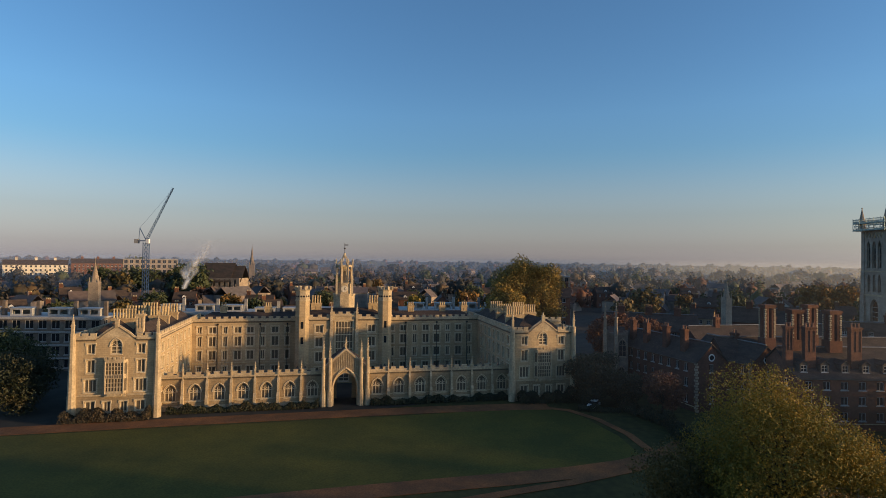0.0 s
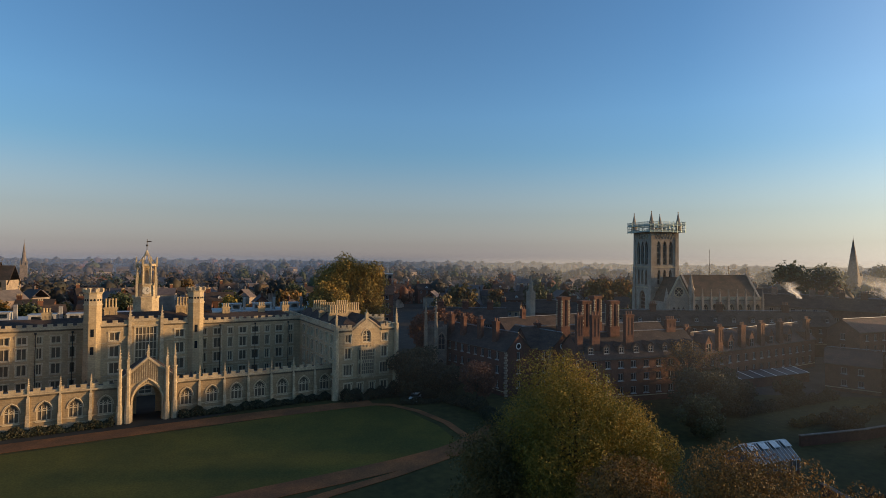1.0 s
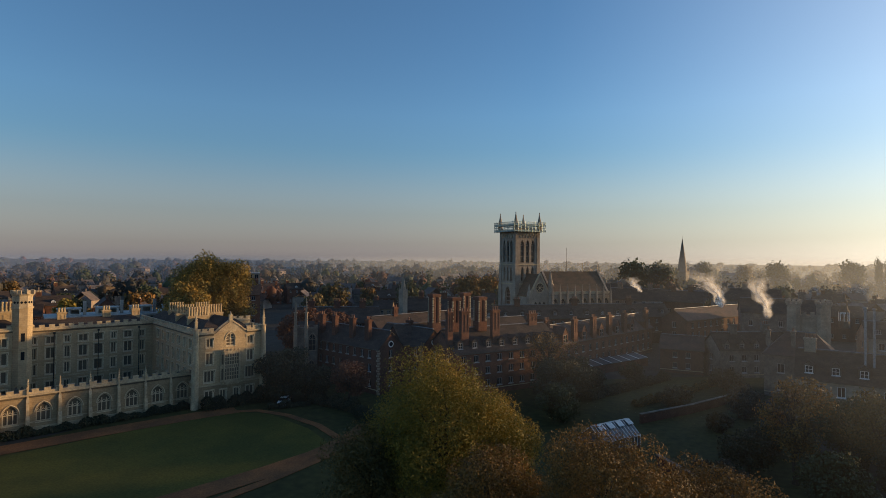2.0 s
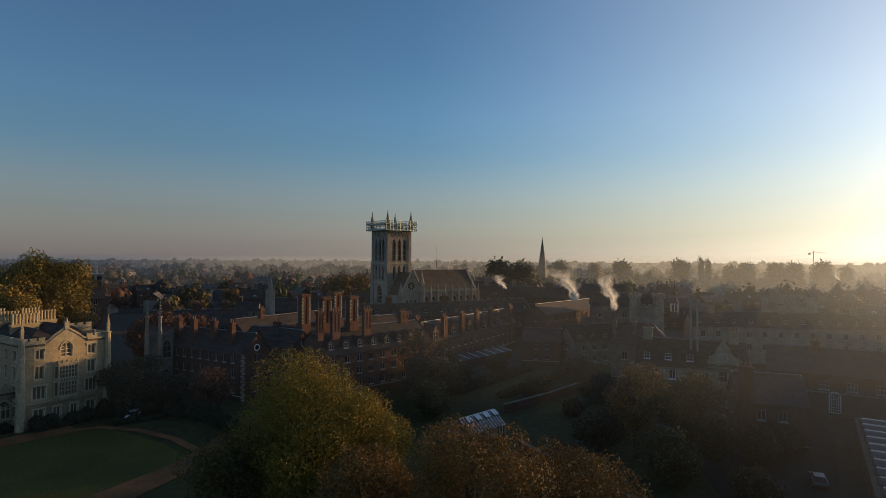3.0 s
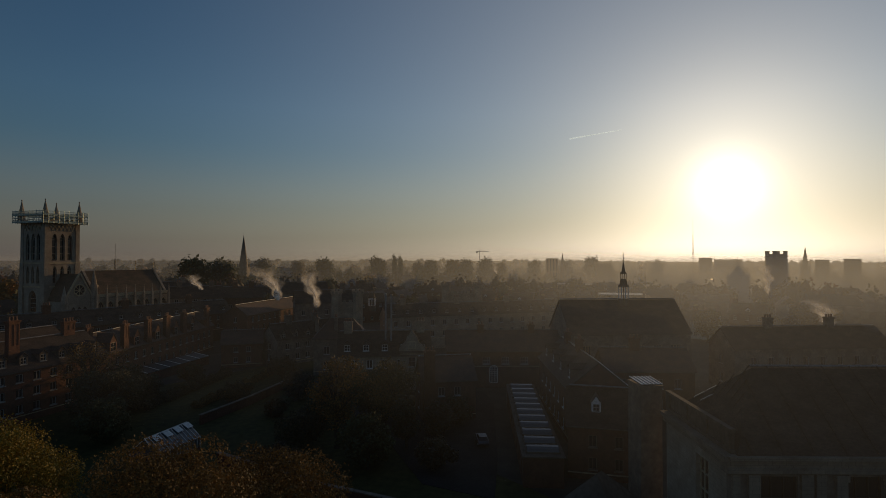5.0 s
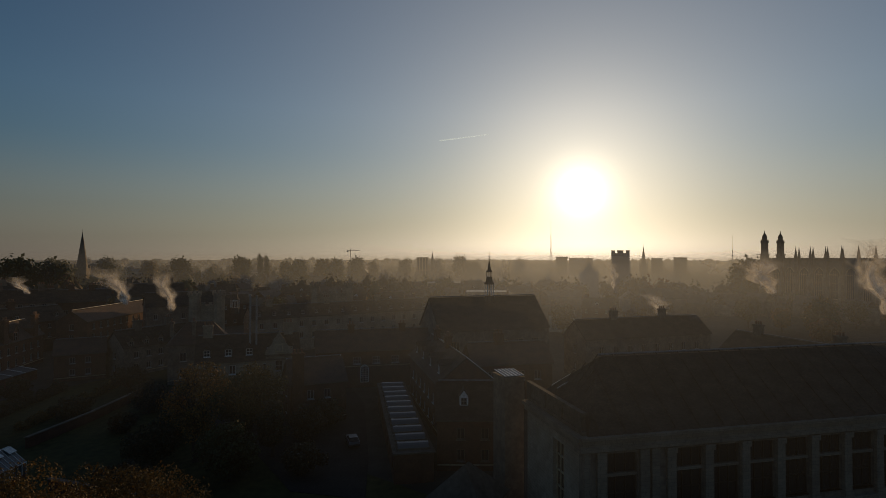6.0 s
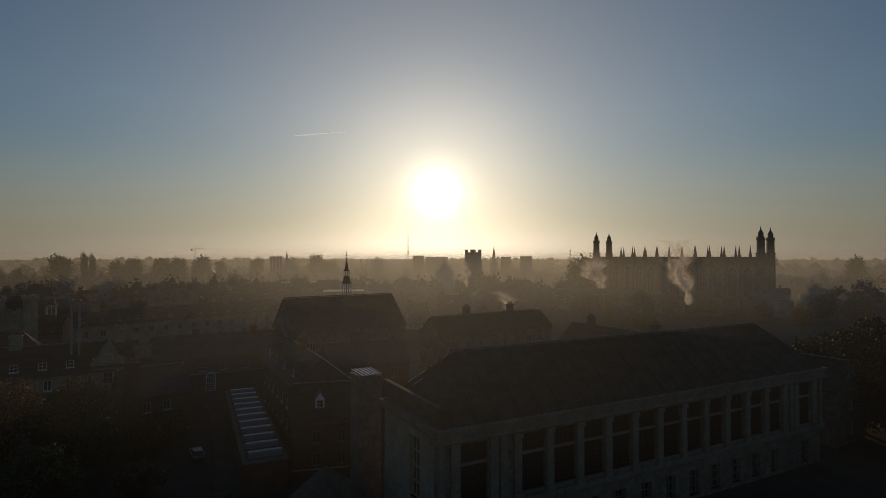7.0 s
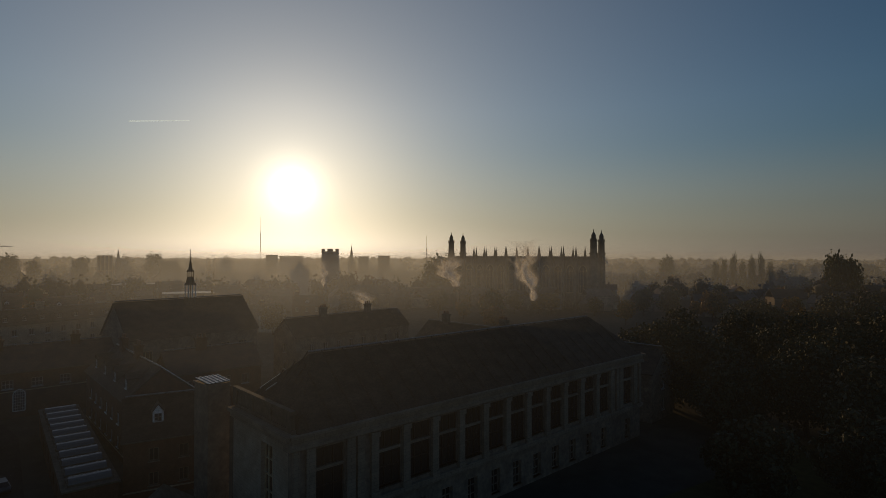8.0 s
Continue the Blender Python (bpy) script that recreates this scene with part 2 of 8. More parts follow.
RIDGE = material("wet_lead_ridge", (0.22, 0.21, 0.20), (0.15, 0.14, 0.13), rough=0.42, metal=0.6, scale=1.5, fine=6, bump=0.05)
GLASS_DULL = glass_material("grimy_roof_glass", (0.02, 0.02, 0.02), 0.5)
GLASS_ROOF = glass_material("roof_glass", (0.10, 0.10, 0.10), 0.15)
LAWN = material("mown_lawn", (0.108, 0.094, 0.017), (0.062, 0.064, 0.014), rough=0.95, scale=0.07, fine=3.5, bump=0.3)
GRASS = material("rough_grass", (0.07, 0.062, 0.018), (0.042, 0.042, 0.014), rough=0.95, scale=0.05, fine=0.8, bump=0.5)
GRAVEL = material("leaf_strewn_gravel_path", (0.25, 0.105, 0.04), (0.13, 0.065, 0.03), rough=0.95, scale=0.16, fine=5.0, bump=0.3)
EARTH = material("town_ground", (0.060, 0.055, 0.045), (0.035, 0.035, 0.028), rough=0.95, scale=0.02, fine=0.3, bump=0.2)
TARMAC = material("tarmac_yard", (0.036, 0.033, 0.03), (0.024, 0.022, 0.02), rough=0.95, scale=0.2, fine=3)
BARK = material("bark", (0.085, 0.065, 0.045), (0.05, 0.04, 0.03), rough=0.95, scale=1.2, fine=8, stretch=(1, 1, 0.25), bump=0.6)
LEAF_GOLD = leaf_material("golden_green_leaves", (0.12, 0.11, 0.015), (0.225, 0.168, 0.019), (0.35, 0.212, 0.021))
LEAF_RUST = leaf_material("rust_brown_leaves", (0.085, 0.055, 0.013), (0.165, 0.092, 0.017), (0.26, 0.125, 0.02))
LEAF_PLANE = leaf_material("brown_gold_plane_leaves", (0.15, 0.115, 0.02), (0.27, 0.18, 0.03), (0.36, 0.21, 0.03))
LEAF_FAR = leaf_material("far_woodland", (0.026, 0.027, 0.019), (0.038, 0.035, 0.023), (0.056, 0.041, 0.025))
LEAF_WOOD = leaf_material("brown_autumn_woodland", (0.038, 0.032, 0.018), (0.062, 0.047, 0.024), (0.095, 0.06, 0.026))
LEAF_GREEN = leaf_material("dark_green_leaves", (0.028, 0.04, 0.014), (0.045, 0.06, 0.018), (0.07, 0.075, 0.022))
LEAF_OLIVE = leaf_material("olive_autumn_leaves", (0.062, 0.055, 0.018), (0.12, 0.088, 0.022), (0.18, 0.11, 0.025))
LEAF_RED = leaf_material("red_brown_leaves", (0.07, 0.03, 0.018), (0.11, 0.045, 0.02), (0.15, 0.06, 0.024))
IRON = material("dark_iron", (0.03, 0.03, 0.032), (0.05, 0.04, 0.035), rough=0.5, metal=0.6, scale=2, fine=8, bump=0.05)
GALV = material("scaffold_steel", (0.36, 0.42, 0.38), (0.24, 0.30, 0.27), rough=0.5, metal=0.5, scale=1, fine=6, bump=0.05)
CRANE_BLUE = material("painted_crane_steel", (0.045, 0.09, 0.17), (0.03, 0.065, 0.13), rough=0.6, metal=0.0, scale=1, fine=6, bump=0.05)
CAR_PAINT = material("blue_grey_car_paint", (0.05, 0.06, 0.08), (0.04, 0.05, 0.065), rough=0.35, metal=0.3, scale=0.5, fine=2, bump=0)
RUBBER = material("tyre_rubber", (0.02, 0.02, 0.02), (0.03, 0.03, 0.03), scale=3, fine=10)
HEDGE = leaf_material("hedge_leaves", (0.02, 0.027, 0.012), (0.034, 0.04, 0.015), (0.07, 0.055, 0.022))
# ------------------------------------------------------------ building tools
def part(name, bm, mat, parent=None, label="", m=None, smooth=False):
    """One mesh object from a bmesh (or a mesh that is shared), under a thing or a part."""
    if isinstance(bm, bmesh.types.BMesh):
        bmesh.ops.recalc_face_normals(bm, faces=bm.faces)
        me = bpy.data.meshes.new(name)
        bm.to_mesh(me)
        bm.free()
        me.materials.append(mat)
        if smooth:
            me.polygons.foreach_set("use_smooth", [True] * len(me.polygons))
    else:
        me = bm
    ob = new(name, me)
    if parent:
        ob.parent = parent
    if m is not None:
        ob.matrix_local = m
    if label:
        tagged(ob, label)
    return ob


def thing(name, m, label, category, group="", kind=""):
    ob = new(name)
    ob.matrix_world = m
    return tagged(ob, label, category, group, kind)


def box(bm, x0, x1, y0, y1, z0, z1, bevel=0.0):
    v = [bm.verts.new(p) for p in ((x0, y0, z0), (x1, y0, z0), (x1, y1, z0), (x0, y1, z0), (x0, y0, z1), (x1, y0, z1), (x1, y1, z1), (x0, y1, z1))]
    for f in ((0, 3, 2, 1), (4, 5, 6, 7), (0, 1, 5, 4), (1, 2, 6, 5), (2, 3, 7, 6), (3, 0, 4, 7)):
        bm.faces.new([v[i] for i in f])


def solid(bm, pts, d):
    """A polygon given in 3D, pushed along d into a closed solid."""
    d = Vector(d)
    a = [bm.verts.new(p) for p in pts]
    b = [bm.verts.new(Vector(p) + d) for p in pts]
    bm.faces.new(a)
    bm.faces.new(b[::-1])
    for i in range(len(a)):
        j = (i + 1) % len(a)
        bm.faces.new((a[i], b[i], b[j], a[j]))


def frustum(bm, x, y, z0, z1, r0, r1, n=8, turn=None):
    """A tapered prism with n sides."""
    turn = math.pi / n if turn is None else turn
    a = [bm.verts.new((x + r0 * math.cos(turn + k * math.tau / n), y + r0 * math.sin(turn + k * math.tau / n), z0)) for k in range(n)]
    bm.faces.new(a[::-1])
    if r1 < 1e-4:
        t = bm.verts.new((x, y, z1))
        for k in range(n):
            bm.faces.new((a[k], a[(k + 1) % n], t))
        return
    b = [bm.verts.new((x + r1 * math.cos(turn + k * math.tau / n), y + r1 * math.sin(turn + k * math.tau / n), z1)) for k in range(n)]
    bm.faces.new(b)
    for k in range(n):
        bm.faces.new((a[k], a[(k + 1) % n], b[(k + 1) % n], b[k]))


def tube(bm, p, q, r, n=5, r1=None):
    """A round bar from p to q."""
    p, q = Vector(p), Vector(q)
    r1 = r if r1 is None else r1
    w = (q - p).normalized()
    u = w.orthogonal().normalized()
    v = w.cross(u)
    a = [bm.verts.new(p + (u * math.cos(k * math.tau / n) + v * math.sin(k * math.tau / n)) * r) for k in range(n)]
    b = [bm.verts.new(q + (u * math.cos(k * math.tau / n) + v * math.sin(k * math.tau / n)) * r1) for k in range(n)]
    for k in range(n):
        bm.faces.new((a[k], a[(k + 1) % n], b[(k + 1) % n], b[k]))
    bm.faces.new(a[::-1])
    bm.faces.new(b)


def arch_points(w, spring, top, n=6):
    """The curve of a pointed arch from the left springing to the right, in (s, z)."""
    rise = top - spring
    half = w / 2
    c = (rise * rise - half * half) / (2 * half)
    r = half + c
    pts = []
    for k in range(n + 1):
        z = rise * k / n
        s = -(math.sqrt(max(r * r - z * z, 0)) - c)
        pts.append((s, spring + z))
    return pts + [(-s, z) for s, z in pts[-2::-1]]


def wall(bm, length, z0, z1, thick, holes, y=0.0, x0=0.0):
    """A wall on the x axis with its face at y, its back at y + thick, and holes (x0, x1, z0, z1[, spring]) through it; with a spring height the head is a pointed arch."""
    xs = sorted({x0, x0 + length, *[v for h in holes for v in h[:2]]})
    zs = sorted({z0, z1, *[v for h in holes for v in h[2:4]]})
    xs, zs = [v for v in xs if x0 <= v <= x0 + length], [v for v in zs if z0 <= v <= z1]
    grid = {}

    def vert(i, k, b):
        key = (i, k, b)
        if key not in grid:
            grid[key] = bm.verts.new((xs[i], y + thick * b, zs[k]))
        return grid[key]

    def open_at(i, k):
        if not (0 <= i < len(xs) - 1 and 0 <= k < len(zs) - 1):
            return True
        cx, cz = (xs[i] + xs[i + 1]) / 2, (zs[k] + zs[k + 1]) / 2
        return any(h[0] < cx < h[1] and h[2] < cz < h[3] for h in holes)

    for i in range(len(xs) - 1):
        for k in range(len(zs) - 1):
            if open_at(i, k):
                continue
            for b in (0, 1):
                bm.faces.new((vert(i, k, b), vert(i + 1, k, b), vert(i + 1, k + 1, b), vert(i, k + 1, b)))
            for di, dk, e in ((-1, 0, ((0, 0), (0, 1))), (1, 0, ((1, 0), (1, 1))), (0, -1, ((0, 0), (1, 0))), (0, 1, ((0, 1), (1, 1)))):
                if open_at(i + di, k + dk):
                    (a, c), (d, f) = e
                    bm.faces.new((vert(i + a, k + c, 0), vert(i + d, k + f, 0), vert(i + d, k + f, 1), vert(i + a, k + c, 1)))
    for h in holes:
        if len(h) > 4:
            cx, w = (h[0] + h[1]) / 2, h[1] - h[0]
            pts = arch_points(w, h[4], h[3])
            m = len(pts) // 2
            for half in (pts[: m + 1], pts[m:]):
                corner = (half[0][0], h[3]) if half[0][1] < half[-1][1] else (half[-1][0], h[3])
                poly = [(cx + s, y + 0.002, z) for s, z in half]
                poly.append((cx + corner[0], y + 0.002, corner[1]))
                # drop the doubled corner
                solid(bm, poly, (0, thick - 0.004, 0))


def battlement(bm, length, z, y=0.0, x0=0.0, h=0.75, thick=0.4, merlon=0.95, gap=0.75, base=0.35):
    """A parapet: a low course with merlons on it."""
    box(bm, x0, x0 + length, y, y + thick, z, z + base)
    box(bm, x0, x0 + length, y - 0.26, y + thick, z - 0.26, z)
    n = max(1, round((length - merlon) / (merlon + gap)))
    step = (length - merlon) / n
    for i in range(n + 1):
        a = x0 + i * step
        box(bm, a, a + merlon, y, y + thick, z + base, z + h)
        box(bm, a - 0.04, a + merlon + 0.04, y - 0.05, y + thick + 0.05, z + h, z + h + 0.09)


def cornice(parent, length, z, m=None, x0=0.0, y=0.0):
    """The hollow moulding below a parapet, its shadow line put into a dark colour."""
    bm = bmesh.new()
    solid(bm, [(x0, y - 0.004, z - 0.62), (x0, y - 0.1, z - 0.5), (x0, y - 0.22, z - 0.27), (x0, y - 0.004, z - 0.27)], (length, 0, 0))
    return part("cornice", bm, STONE_SHADE_TONE, parent, m=m)


def pinnacle(bm, x, y, z0, z1, r=0.3, cap=0.45):
    """A square shaft with a crocketed tapering cap."""
    zc = z0 + (z1 - z0) * (1 - cap)
    frustum(bm, x, y, z0, zc, r, r, 4, math.pi / 4)
    frustum(bm, x, y, zc, zc + 0.15, r * 1.35, r * 1.35, 4, math.pi / 4)
    frustum(bm, x, y, zc + 0.15, z1, r * 0.95, 0.03, 4, math.pi / 4)
    for k in range(1, 4):
        f = k / 4
        zz = zc + 0.15 + (z1 - zc - 0.15) * f
        rr = r * 0.95 * (1 - f) + 0.1
        frustum(bm, x, y, zz, zz + 0.1, rr, rr * 0.8, 4, 0)
    frustum(bm, x, y, z1 - 0.12, z1 + 0.12, 0.1, 0.1, 6)


_meshes = {}


def shared(key, build, mat):
    """A mesh made once under a key and shared between alike pieces."""
    if key not in _meshes:
        bm = bmesh.new()
        build(bm)
        bmesh.ops.recalc_face_normals(bm, faces=bm.faces)
        me = bpy.data.meshes.new(str(key[0]))
        bm.to_mesh(me)
        bm.free()
        me.materials.append(mat)
        _meshes[key] = me
    return _meshes[key]


def window(parent, m, w, h, lights=2, rows=2, frame_mat=None, glass=None, arch=0.0, hood=True, depth=0.28, bar=0.13, name="window", flat=False):
    """A window for a hole w x h: mullioned frame set back in the wall, a sill, a hood mould, and the pane behind. m puts the middle of the hole's foot, on the wall's face; y goes into the wall."""
    frame_mat = frame_mat or STONE_TRIM
    glass = glass or GLASS

    def build(bm):
        y0, y1 = depth * 0.45, depth * 0.95
        e = bar * 1.2
        if not arch:
            cells = []
            for i in range(lights):
                for k in range(rows):
                    xa, xb = -w / 2 + w * i / lights, -w / 2 + w * (i + 1) / lights
                    za, zb = h * k / rows, h * (k + 1) / rows
                    cells.append((xa + (e if i == 0 else bar / 2), xb - (e if i == lights - 1 else bar / 2), za + (e if k == 0 else bar / 2), zb - (e if k == rows - 1 else bar / 2)))
            wall(bm, w, -0.03, h + 0.08, y1 - y0, cells, y=y0, x0=-w / 2)
        else:
            box(bm, -w / 2, -w / 2 + e, y0, y1, -0.05, h - arch + 0.02)
            box(bm, w / 2 - e, w / 2, y0, y1, -0.05, h - arch + 0.02)
            box(bm, -w / 2 + e * 0.5, w / 2 - e * 0.5, y0 + 0.005, y1 - 0.005, -0.03, e)
            for i in range(1, lights):
                x = -w / 2 + w * i / lights
                zt = h - arch * (0.35 + 0.65 * (abs(x) / (w / 2)) ** 1.3) if abs(x) > 1e-3 else h - 0.15
                box(bm, x - bar / 2, x + bar / 2, y0 + 0.01, y1 - 0.01, e * 0.4, zt + 0.03)
            for k in range(1, rows):
                z = (h - arch) * k / rows
                box(bm, -w / 2 + e * 0.5, w / 2 - e * 0.5, y0 + 0.02, y1 - 0.02, z - bar / 2, z + bar / 2)
        if arch:
            box(bm, -w / 2 + e * 0.5, w / 2 - e * 0.5, y0 + 0.02, y1 - 0.02, h - arch - bar / 2, h - arch + bar / 2)
            pts = arch_points(w, h - arch, h)
            for (s0, z0), (s1, z1) in zip(pts, pts[1:]):
                tube(bm, (s0 * 0.96, (y0 + y1) / 2, z0), (s1 * 0.96, (y0 + y1) / 2, z1), bar * 0.8, 4)
            # little arches over each light and a pierced head
            lw = w / lights
            for i in range(lights):
                cx = -w / 2 + lw * (i + 0.5)
                ap = arch_points(lw * 0.86, h - arch - lw * 0.1, h - arch + lw * 0.6, 3)
                for (s0, z0), (s1, z1) in zip(ap, ap[1:]):
                    tube(bm, (cx + s0, (y0 + y1) / 2, z0), (cx + s1, (y0 + y1) / 2, z1), bar * 0.42, 4)
        box(bm, -w / 2 - 0.12, w / 2 + 0.12, -0.1, y1, -0.16, 0.0)
        if hood:
            if arch:
                pts = arch_points(w + 0.3, h - arch, h + 0.22)
                for (s0, z0), (s1, z1) in zip(pts, pts[1:]):
                    tube(bm, (s0, -0.04, z0), (s1, -0.04, z1), 0.09, 4)
                tube(bm, (0, -0.04, h + 0.2), (0, y0 + 0.1, h), 0.06, 4)
            else:
                box(bm, -w / 2 - 0.2, w / 2 + 0.2, -0.13, y0 + 0.03, h + 0.04, h + 0.2)
                box(bm, -w / 2 - 0.15, -w / 2 + 0.05, -0.03, y0 + 0.02, 0.0, h - 0.36)
                box(bm, w / 2 - 0.05, w / 2 + 0.15, -0.03, y0 + 0.02, 0.0, h - 0.36)
                box(bm, -w / 2 - 0.2, -w / 2 - 0.08, -0.12, 0.03, h - 0.35, h + 0.08)
                box(bm, w / 2 + 0.08, w / 2 + 0.2, -0.12, 0.03, h - 0.35, h + 0.08)

    key = ("window_frame", round(w, 2), round(h, 2), lights, rows, frame_mat.name, round(arch, 2), hood, depth, bar)
    win = part(name, shared(key, build, frame_mat), None, parent, m=m)

    def pane(bm):
        if arch:
            pts = [(-w / 2, 0), (w / 2, 0)] + [p for p in arch_points(w, h - arch, h)][::-1]
            solid(bm, [(s, depth * 0.7, z) for s, z in pts], (0, 0.02, 0))
        else:
            box(bm, -w / 2 + 0.02, w / 2 - 0.02, depth * 0.68, depth * 0.72, 0.02, h - 0.02)

    part("pane", shared(("pane", round(w, 2), round(h, 2), round(arch, 2), depth, glass.name), pane, glass), None, parent if flat else win, m=m if flat else None)
    return win


def windowed_wall(parent, mp, length, z0, z1, thick, specs, mat, name="wall", label=""):
    """A wall with windows: specs of dicts x, z, w, h, lights, rows, arch."""
    bm = bmesh.new()
    holes = []
    for s in specs:
        hole = (s["x"] - s["w"] / 2, s["x"] + s["w"] / 2, s["z"], s["z"] + s["h"])
        holes.append(hole + ((s["z"] + s["h"] - s["arch"],) if s.get("arch") else ()))
    wall(bm, length, z0, z1, thick, holes)
    w = part(name, bm, mat, parent, label, m=mp)
    for s in specs:
        if s.get("open"):
            continue
        window(parent, mp @ pose(s["x"], 0, s["z"]), s["w"], s["h"], s.get("lights", 2), s.get("rows", 1 if s["w"] < 1.5 and not s.get("arch") else 2), s.get("frame") or (STONE_DRESS if mat in (STONE, STONE_WORN_SHADED) else None), s.get("glass") or (GLASS_COURT if mat in (STONE, STONE_WORN_SHADED) else None), s.get("arch", 0.0), s.get("hood", True), bar=0.14 if mat in (STONE, STONE_WORN_SHADED) else 0.08, depth=0.4 if mat in (STONE, STONE_WORN_SHADED) else 0.28)
    return w


def chimney_stack(parent, x, y, z0, z1, w, d, pots, mat, pot_mat, pot_h=1.0, turn=0.0, octagonal=False):
    """A stack with a plinth, an oversailing cap and its pots."""
    bm = bmesh.new()
    if octagonal:
        n = max(1, pots)
        for i in range(n):
            cx = (i - (n - 1) / 2) * w / n
            frustum(bm, cx, 0, z0 + 1.0, z1 - 0.5, w / n * 0.5, w / n * 0.5, 8)
            frustum(bm, cx, 0, z1 - 0.5, z1 - 0.25, w / n * 0.62, w / n * 0.62, 8)
            frustum(bm, cx, 0, z1 - 0.25, z1, w / n * 0.56, w / n * 0.5, 8)
        box(bm, -w / 2 - 0.1, w / 2 + 0.1, -d / 2 - 0.1, d / 2 + 0.1, z0, z0 + 1.0)
    else:
        box(bm, -w / 2 + 0.07, w / 2 - 0.07, -d / 2 + 0.07, d / 2 - 0.07, z0, z1 - 0.44)
        box(bm, -w / 2, w / 2, -d / 2, d / 2, z0, z0 + (z1 - z0) * 0.4)
        box(bm, -w / 2, w / 2, -d / 2, d / 2, z1 - 0.75, z1 - 0.45)
        ribs = 3 if w > 1.2 else 2
        for i in range(ribs):
            rx = (i / (ribs - 1) - 0.5) * (w - 0.22)
            box(bm, rx - 0.11, rx + 0.11, -d / 2, d / 2, z0 + (z1 - z0) * 0.4, z1 - 0.75)
        box(bm, -w / 2 - 0.1, w / 2 + 0.1, -d / 2 - 0.1, d / 2 + 0.1, z1 - 0.45, z1 - 0.25)
        box(bm, -w / 2 - 0.18, w / 2 + 0.18, -d / 2 - 0.18, d / 2 + 0.18, z1 - 0.25, z1 - 0.1)
        box(bm, -w / 2 - 0.05, w / 2 + 0.05, -d / 2 - 0.05, d / 2 + 0.05, z1 - 0.1, z1)
    st = part("chimney", bm, mat, parent, m=pose(x, y, 0, 0, 0, turn))
    if not octagonal:
        def pot(b):
            frustum(b, 0, 0, 0, pot_h * 0.12, 0.24, 0.24, 8)
            frustum(b, 0, 0, pot_h * 0.12, pot_h * 0.85, 0.2, 0.17, 8)
            frustum(b, 0, 0, pot_h * 0.85, pot_h, 0.23, 0.23, 8)
        me = shared(("chimney_pot", pot_h, pot_mat.name), pot, pot_mat)
        for i in range(pots):
            part("chimney_pot", me, None, st, m=pose((i - (pots - 1) / 2) * w / max(pots, 1), 0, z1 - 0.002))
    return st


def roof_ridged(bm, x0, x1, y0, y1, z0, z1, hip0=0.0, hip1=0.0, over=0.25, thick=0.18):
    """A pitched roof with its ridge on x; hips of that length at either end."""
    ym = (y0 + y1) / 2
    slope = (z1 - z0) / (ym - y0)
    x0o, x1o, y0o, y1o, z0o = x0 - over, x1 + over, y0 - over, y1 + over, z0 - over * slope
    for dz in (0.0, -thick):
        e = [bm.verts.new((x, y, z0o + dz)) for x, y in ((x0o, y0o), (x1o, y0o), (x1o, y1o), (x0o, y1o))]
        a, b = bm.verts.new((x0o + (hip0 + over if hip0 else 0), ym, z1 + dz)), bm.verts.new((x1o - (hip1 + over if hip1 else 0), ym, z1 + dz))
        bm.faces.new((e[0], e[1], b, a))
        bm.faces.new((e[2], e[3], a, b))
        if hip0:
            bm.faces.new((e[3], e[0], a))
        if hip1:
            bm.faces.new((e[1], e[2], b))
        if dz == 0:
            up = e + [a, b]
        else:
            lo = e + [a, b]
    loop = [0, 1, 5, 2, 3, 4]
    if hip0 and hip1:
        loop = [0, 1, 2, 3]
    elif hip0:
        loop = [0, 1, 5, 2, 3]
    elif hip1:
        loop = [0, 1, 2, 3, 4]
    for i in range(len(loop)):
        p, q = loop[i], loop[(i + 1) % len(loop)]
        bm.faces.new((up[p], up[q], lo[q], lo[p]))


def dormer(parent, x, y, z, w, h, depth, mat, roof_mat, win_mat, pointed=False):
    """A gabled dormer with its own front, cheeks, roof and window, whose front stands at y; y goes back into the roof."""
    bm = bmesh.new()
    wall(bm, w, 0, h, 0.18, [(w / 2 - w * 0.36, w / 2 + w * 0.36, 0.15, h - 0.12)], x0=0)
    bmesh.ops.translate(bm, verts=bm.verts, vec=(-w / 2, 0, 0))
    solid(bm, [(-w / 2, 0.01, h), (w / 2, 0.01, h), (0, 0.01, h + w * (0.75 if pointed else 0.42))], (0, 0.16, 0))
    for s in (-1, 1):
        solid(bm, [(s * w / 2, 0.18, 0), (s * w / 2, depth, h), (s * w / 2, 0.18, h)], (-s * 0.1, 0, 0))
    d = part("dormer", bm, mat, parent, m=pose(x, y, z))
    bm = bmesh.new()
    roof_h = w * (0.75 if pointed else 0.42)
    for s in (-1, 1):
        a = [(0, -0.12, h + roof_h + 0.06), (s * (w / 2 + 0.15), -0.12, h - 0.06), (s * (w / 2 + 0.15), depth, h - 0.06), (0, depth + 0.6, h + roof_h + 0.06)]
        solid(bm, a, (0, 0, 0.1))
    part("dormer_roof", bm, roof_mat, d)
    win = window(d, pose(0, 0, 0.15), w * 0.72, h - 0.27, 2, 2, win_mat, hood=False, depth=0.16, bar=0.07, flat=True)
    return d
# ------------------------------------------------------------ ground
def disc(name, radii, mat, z=0.0, n=96):
    bm = bmesh.new()
    rings = [[bm.verts.new((r * math.cos(k * math.tau / n), r * math.sin(k * math.tau / n), z)) for k in range(n)] for r in radii]
    bm.faces.new(rings[0])
    for a, b in zip(rings, rings[1:]):
        for k in range(n):
            bm.faces.new((a[k], a[(k + 1) % n], b[(k + 1) % n], b[k]))
    return part(name, bm, mat)


